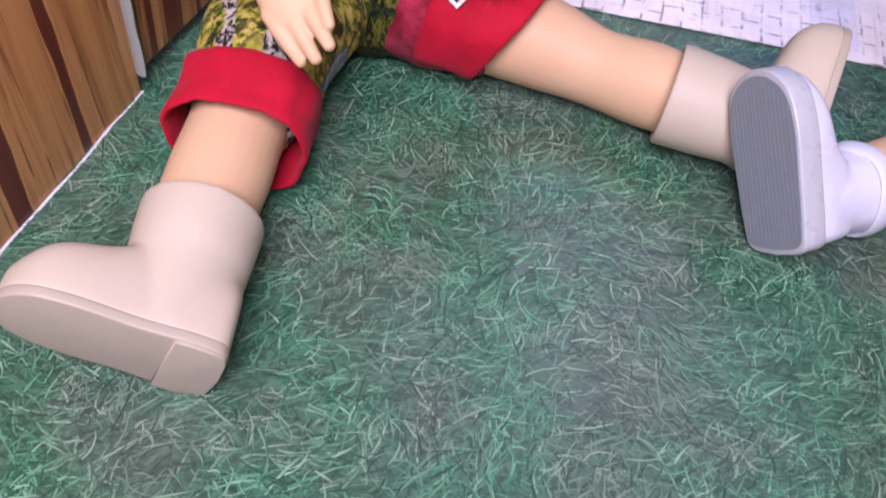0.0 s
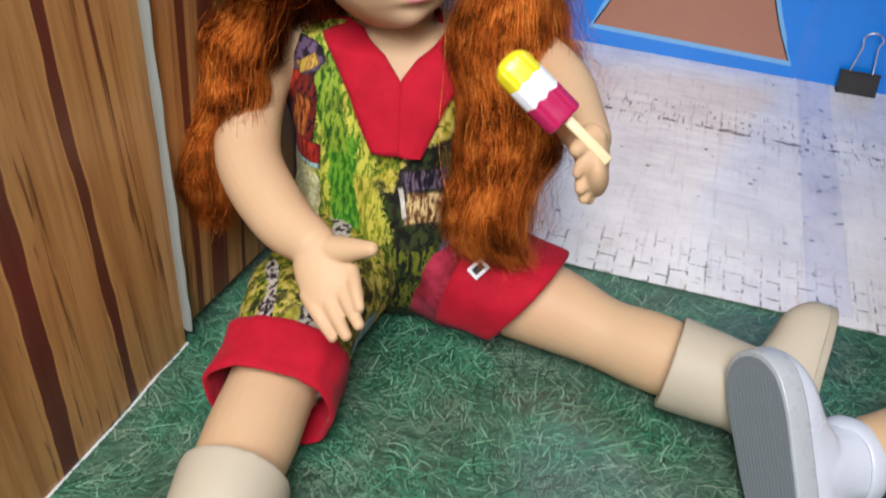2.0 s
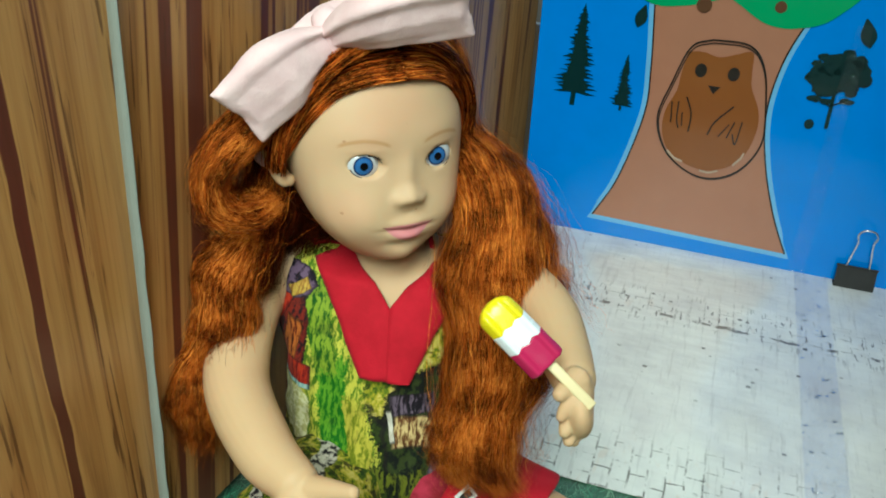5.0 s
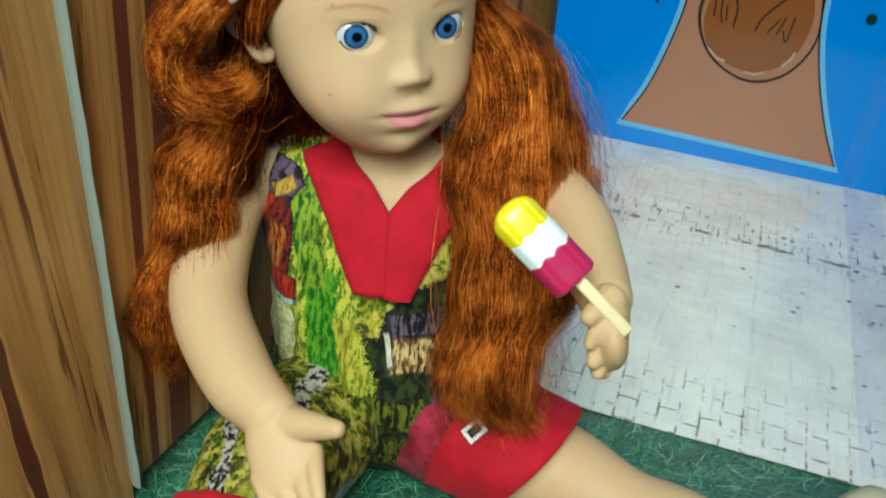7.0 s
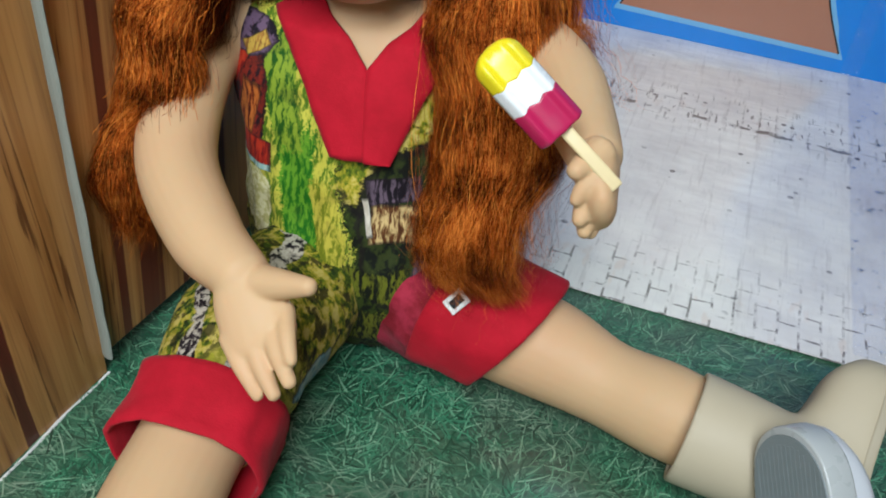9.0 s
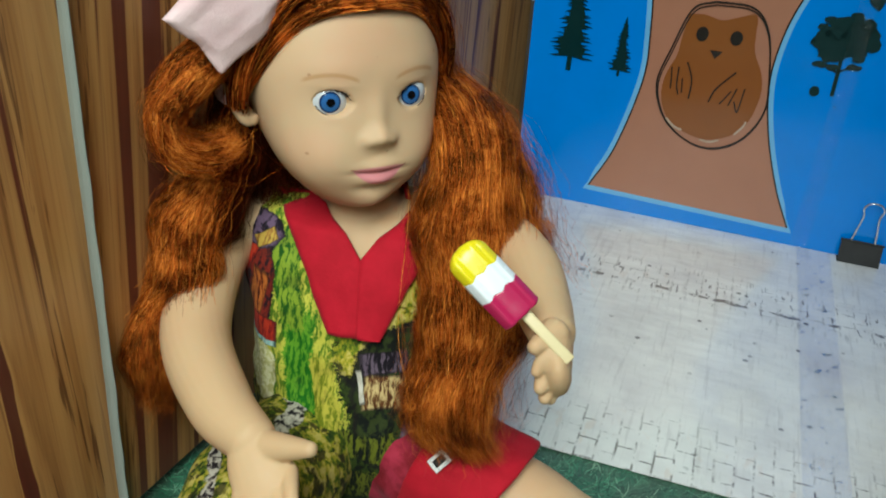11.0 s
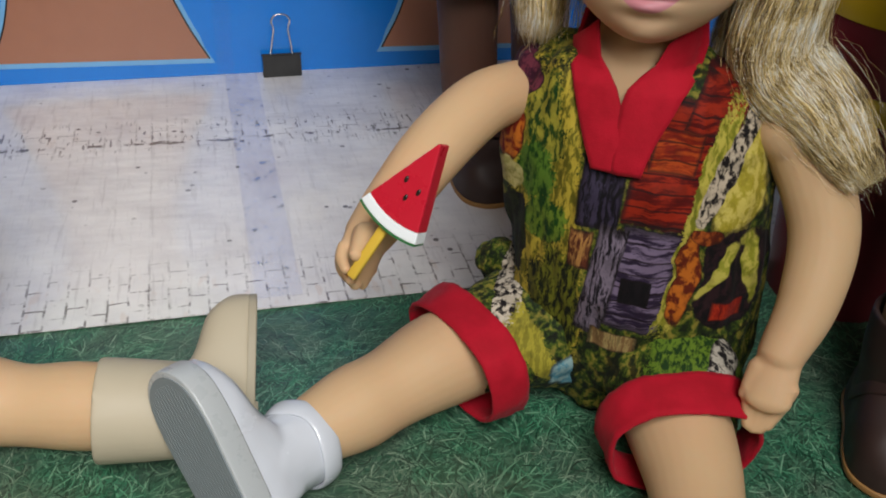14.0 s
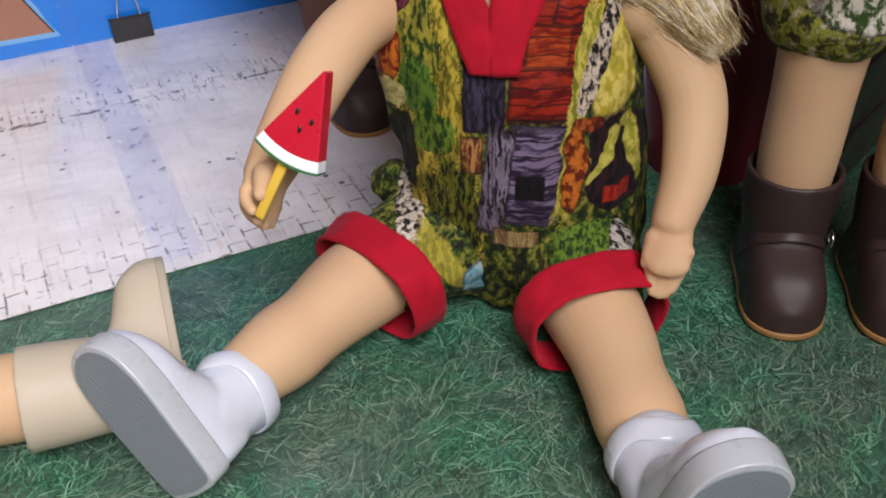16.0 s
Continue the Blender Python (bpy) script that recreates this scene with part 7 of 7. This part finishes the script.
# ---------------------------------------------------------------- standing dolls
def standing_doll(base, fwd, skin, hair, label, stance, print_mat, boots_label, grp, lean=0.0, hem=0.157):
    """A doll on its feet in boots and romper; base is between its feet."""
    base = V(*base, 0)
    f = unit(V(*fwd, 0))
    r = np.cross(f, (0, 0, 1))
    p = lambda x, y, z: base + r * (x + lean * z) + f * y + V(0, 0, z)
    b = Build()
    pieces = []
    for s in (-1, 1):
        pieces.append(tube([p(s * stance, 0, 0.03), p(s * stance, 0.0, 0.075), p(s * stance * 0.98, 0.0, 0.125), p(s * stance * 0.92, -0.002, 0.19)], [0.0165, 0.0195, 0.0205, 0.026], 24, 24))
        pieces.append(tube([p(s * 0.045, 0, 0.325), p(s * 0.062, 0.004, 0.285), p(s * 0.068, 0.012, 0.235), p(s * 0.066, 0.020, 0.20)], [0.0145, 0.0150, 0.0125, 0.0095], 20, 20))
    pieces.append(tube([p(0, 0, 0.32), p(0, 0.002, 0.352)], [0.0205, 0.018], 10, 20))
    b.add_mesh(fused(pieces, 0.0016, 4), 0)
    axes = head_axes((f[0], f[1]))
    c = p(0, 0.004, 0.40)
    add_head(b, c, axes, 1, 2, 3, 0, 70, 90)
    b.add(scalp_cap(c, axes), 4)
    for s in (-1, 1):
        path = [c + axes[0] * s * 0.044 - axes[1] * 0.008 + V(0, 0, 0.02), c + axes[0] * s * 0.052 - axes[1] * 0.015 - V(0, 0, 0.03), c + axes[0] * s * 0.050 - axes[1] * 0.022 - V(0, 0, 0.10)]
        b.add(tube(path, [(0.010, 0.016), (0.017, 0.018), (0.012, 0.012)], 20, 16), 4)
    b = b.thing("doll", [skin, FACE_B if skin == SKIN else skin, EYE, LASH, hair])
    tagged(b, label, "doll", "standing dolls")
    rom = empty("romper", "sleeveless farm-print romper worn by a standing doll", "romper", "matching rompers")
    levels = [p(0, 0, 0.185), p(0, 0, 0.215), p(0, 0, 0.26), p(0, 0, 0.31), p(0, 0, 0.338)]
    radii = [(0.046, 0.036), (0.052, 0.042), (0.048, 0.038), (0.047, 0.033), (0.022, 0.020)]
    loc = lambda v: np.stack([(v - base) @ r, (v - base) @ f, v[:, 2]], -1)
    part("bodice", Build().add_mesh(rumple(fused([closed_torso(levels, radii, r, f)], 0.002, 3), 34, 0.003, 4.0), 0, loc), print_mat, rom)
    for s in (-1, 1):
        part("trouser_leg", Build().add_mesh(rumple(fused([tube([p(s * stance * 0.95, 0, 0.205), p(s * stance, 0, hem + 0.025), p(s * stance, 0, hem)], [0.030, 0.031, 0.0315], 18, 30)], 0.0018, 3), 40, 0.003, 5.0 + s), 0, loc), print_mat, rom)
    for s in (-1, 1):
        o = base + r * s * stance - f * 0.021 + V(0, 0, 0.004)
        boot("boot", basis(o, np.cross(f, (0, 0, 1)), f, (0, 0, 1)), boots_label, length=0.078, width=0.040, shaft_r=0.0235, height=0.067, toe_h=0.030, mats=(BROWN_BOOT, TAN_SOLE), group=grp, buckle=True, sole_t=0.0022, rim=1.02)
    return rom


PRINT_C = print_material("farm_print_meadow", [(0.25, (0.03, 0.05, 0.012, 1)), (0.42, (0.12, 0.18, 0.02, 1)), (0.55, (0.42, 0.40, 0.06, 1)), (0.68, (0.20, 0.24, 0.04, 1)), (0.8, (0.66, 0.60, 0.45, 1))], [
    (-0.010, 0.165, 0.012, 0.010, (0.04, 0.10, 0.014, 1), (0.30, 0.33, 0.05, 1), "leaf"),
    (0.004, 0.166, 0.040, 0.012, (0.05, 0.10, 0.02, 1), (0.80, 0.76, 0.68, 1), "leaf"),
])
PRINT_D = print_material("farm_print_dark", DARKG, [
    (0.0, 0.200, 0.070, 0.024, (0.16, 0.006, 0.006, 1), (0.32, 0.020, 0.016, 1), "plank"),
    (0.03, 0.19, 0.008, 0.012, (0.70, 0.68, 0.62, 1), (0.50, 0.50, 0.46, 1), "bark"),
    (0.03, 0.25, 0.012, 0.014, (0.20, 0.42, 0.55, 1), (0.50, 0.50, 0.30, 1), "leaf"),
])
standing_doll((0.5047, 0.2226), (-0.68, -0.73), SKIN, HAIR_BROWN, "vinyl doll standing on the grass mat in dark boots", 0.0285, PRINT_C, "dark brown vinyl boot with strap and steel ring", "brown boots")
BASE_D, LEAN_D = V(0.4225, 0.556, 0), 0.09
rom_d = standing_doll((BASE_D[0], BASE_D[1]), (-0.13, -0.99), SKIN_DARK, HAIR_BROWN, "dark vinyl doll standing on the white brick sheet", 0.0260, PRINT_D, "dark brown vinyl boot with strap and steel ring", "brown boots", LEAN_D, 0.178)
f_d = unit(V(-0.13, -0.99, 0))
r_d = np.cross(f_d, (0, 0, 1))
for s in (-1, 1):
    low, top = BASE_D + r_d * (s * 0.0260 + LEAN_D * 0.143) + V(0, 0, 0.143), BASE_D + r_d * (s * 0.0260 + LEAN_D * 0.181) + V(0, 0, 0.181)
    part("cuff", cuff_piece(top, low, (0.0340, 0.0335), (0.0365, 0.0360), sag=0.0, seed=3.0 + s, up=(0, 1, 0)), RED_CLOTH, rom_d, "plain red turned-up cuff")
    hoop = [top + V(0, 0, -0.003) + (f_d * math.cos(g) + r_d * math.sin(g)) * 0.0350 for g in np.linspace(0, 2 * math.pi, 25)]
    part("stripe", tube(hoop, [0.0009] * 25, 60, 6, rounded=False), PRINT_WHITE, rom_d, "printed white stripe")
aim = f_d * math.cos(radians(42)) + r_d * math.sin(radians(42))
buckle_mark(rom_d, BASE_D + r_d * (0.0260 + LEAN_D * 0.150) + aim * 0.0372 + V(0, 0, 0.1515), aim, 0)

# ---------------------------------------------------------------- behind the dolls
MAROON = plain("maroon_enamel", (0.14, 0.010, 0.018, 1), 0.4, vary=0.1, scale=30)
YELLOW_BAND = plain("yellow_enamel", (0.62, 0.42, 0.01, 1), 0.4, vary=0.06)
# bucket shape put in for a half-hidden maroon and yellow garment
bucket = empty("bucket", "tall tapered maroon bucket shape standing in for a garment with yellow bands", "bucket")
bucket.matrix_world = pose(0.548, 0.352, 0.0, 0, 0, 20)


def ring_wall(z0, z1, r0, r1, thick, n=48):
    a = np.linspace(0, 2 * math.pi, n, endpoint=False)
    rows = [(r0, z0), (r1, z1), (r1 - thick, z1), (r0 - thick, z0)]
    v = np.concatenate([np.stack([r * np.cos(a), r * np.sin(a), np.full(n, z)], -1) for r, z in rows + rows[:1]])
    return v, grid_faces(5, n)


part("body", ring_wall(0.0, 0.24, 0.038, 0.056, 0.002), MAROON, bucket)
part("base", prism(disc(0, 0, 0.0375, 0.0375, 40), 0.001, 0.004), MAROON, bucket)
part("band", ring_wall(0.128, 0.142, 0.0484, 0.0492, 0.0014), YELLOW_BAND, bucket, "painted yellow band")
part("band", ring_wall(0.178, 0.212, 0.0520, 0.0546, 0.0014), YELLOW_BAND, bucket, "painted yellow band")

DARK_WOOD = plain("dark_wood", (0.03, 0.018, 0.014, 1), 0.35, vary=0.3, scale=40)
chest = empty("toy_chest", "dark brown toy chest with steel fittings", "chest")
chest.matrix_world = pose(0.640, 0.330, 0.0, 0, 0, 14)
part("body", box(0.15, 0.08, 0.115, None, 0.002), DARK_WOOD, chest, smooth=False)
part("lid", box(0.156, 0.086, 0.022, Matrix.Translation((0, 0, 0.117)), 0.004), DARK_WOOD, chest, smooth=False)
for z in (0.03, 0.075):
    part("strip", box(0.152, 0.003, 0.009, Matrix.Translation((0, -0.0405, z)), 0.001), DARK_WOOD, chest, smooth=False)
part("latch", box(0.016, 0.004, 0.026, Matrix.Translation((-0.05, -0.0415, 0.095)), 0.0012), STEEL, chest, "small steel latch")
part("latch", box(0.016, 0.004, 0.026, Matrix.Translation((0.03, -0.0415, 0.095)), 0.0012), STEEL, chest, "small steel latch")

# binder clip at the poster's foot
clip = empty("binder_clip", "black steel binder clip gripping the foot of the poster", "binder clip")
clip.matrix_world = basis(V(PO[0], PO[1], 0.001) + V(PD[0], PD[1], 0) * 0.297 + V(PD[1], -PD[0], 0) * 0.004, (PD[0], PD[1], 0), (-PD[1], PD[0], 0), (0, 0, 1))
part("jaw", prism([(-0.0165, -0.0075), (-0.0165, 0.0075), (0.0165, 0.0075), (0.0165, -0.0075)][::-1], 0.0, 0.0012), BLACK_STEEL, clip, smooth=False)
front = bmesh.new()
bmesh.ops.create_cube(front, size=1)
bmesh.ops.scale(front, vec=(0.033, 0.0012, 0.0195), verts=front.verts)
bmesh.ops.bevel(front, geom=front.edges[:], offset=0.0004, segments=2, affect="EDGES")
front.transform(pose(0, -0.0045, 0.0095, -20, 0, 0))
part("jaw", front, BLACK_STEEL, clip, smooth=False)
part("rolled_edge", tube([V(-0.0165, -0.0012, 0.0188), V(0, -0.0012, 0.0188), V(0.0165, -0.0012, 0.0188)], [0.0011] * 3, 12, 10), BLACK_STEEL, clip)
wire = [V(-0.0095, -0.0012, 0.0185), V(-0.0080, -0.0028, 0.030), V(-0.0062, -0.0040, 0.043), V(-0.0078, -0.0046, 0.050), V(-0.0050, -0.0050, 0.0548), V(0, -0.0052, 0.0560), V(0.0050, -0.0050, 0.0548), V(0.0078, -0.0046, 0.050), V(0.0062, -0.0040, 0.043), V(0.0080, -0.0028, 0.030), V(0.0095, -0.0012, 0.0185)]
part("wire_handle", tube(wire, [0.0008] * 11, 70, 8), STEEL, clip, "bent steel wire handle")

# ceiling lamp that lights the place
lamp = empty("ceiling_lamp", "long white ceiling lamp", "lamp")
lamp.matrix_world = pose(0.0, -0.90, 2.28)
part("housing", box(1.25, 0.40, 0.018, None, 0.004), PLASTER, lamp, smooth=False)
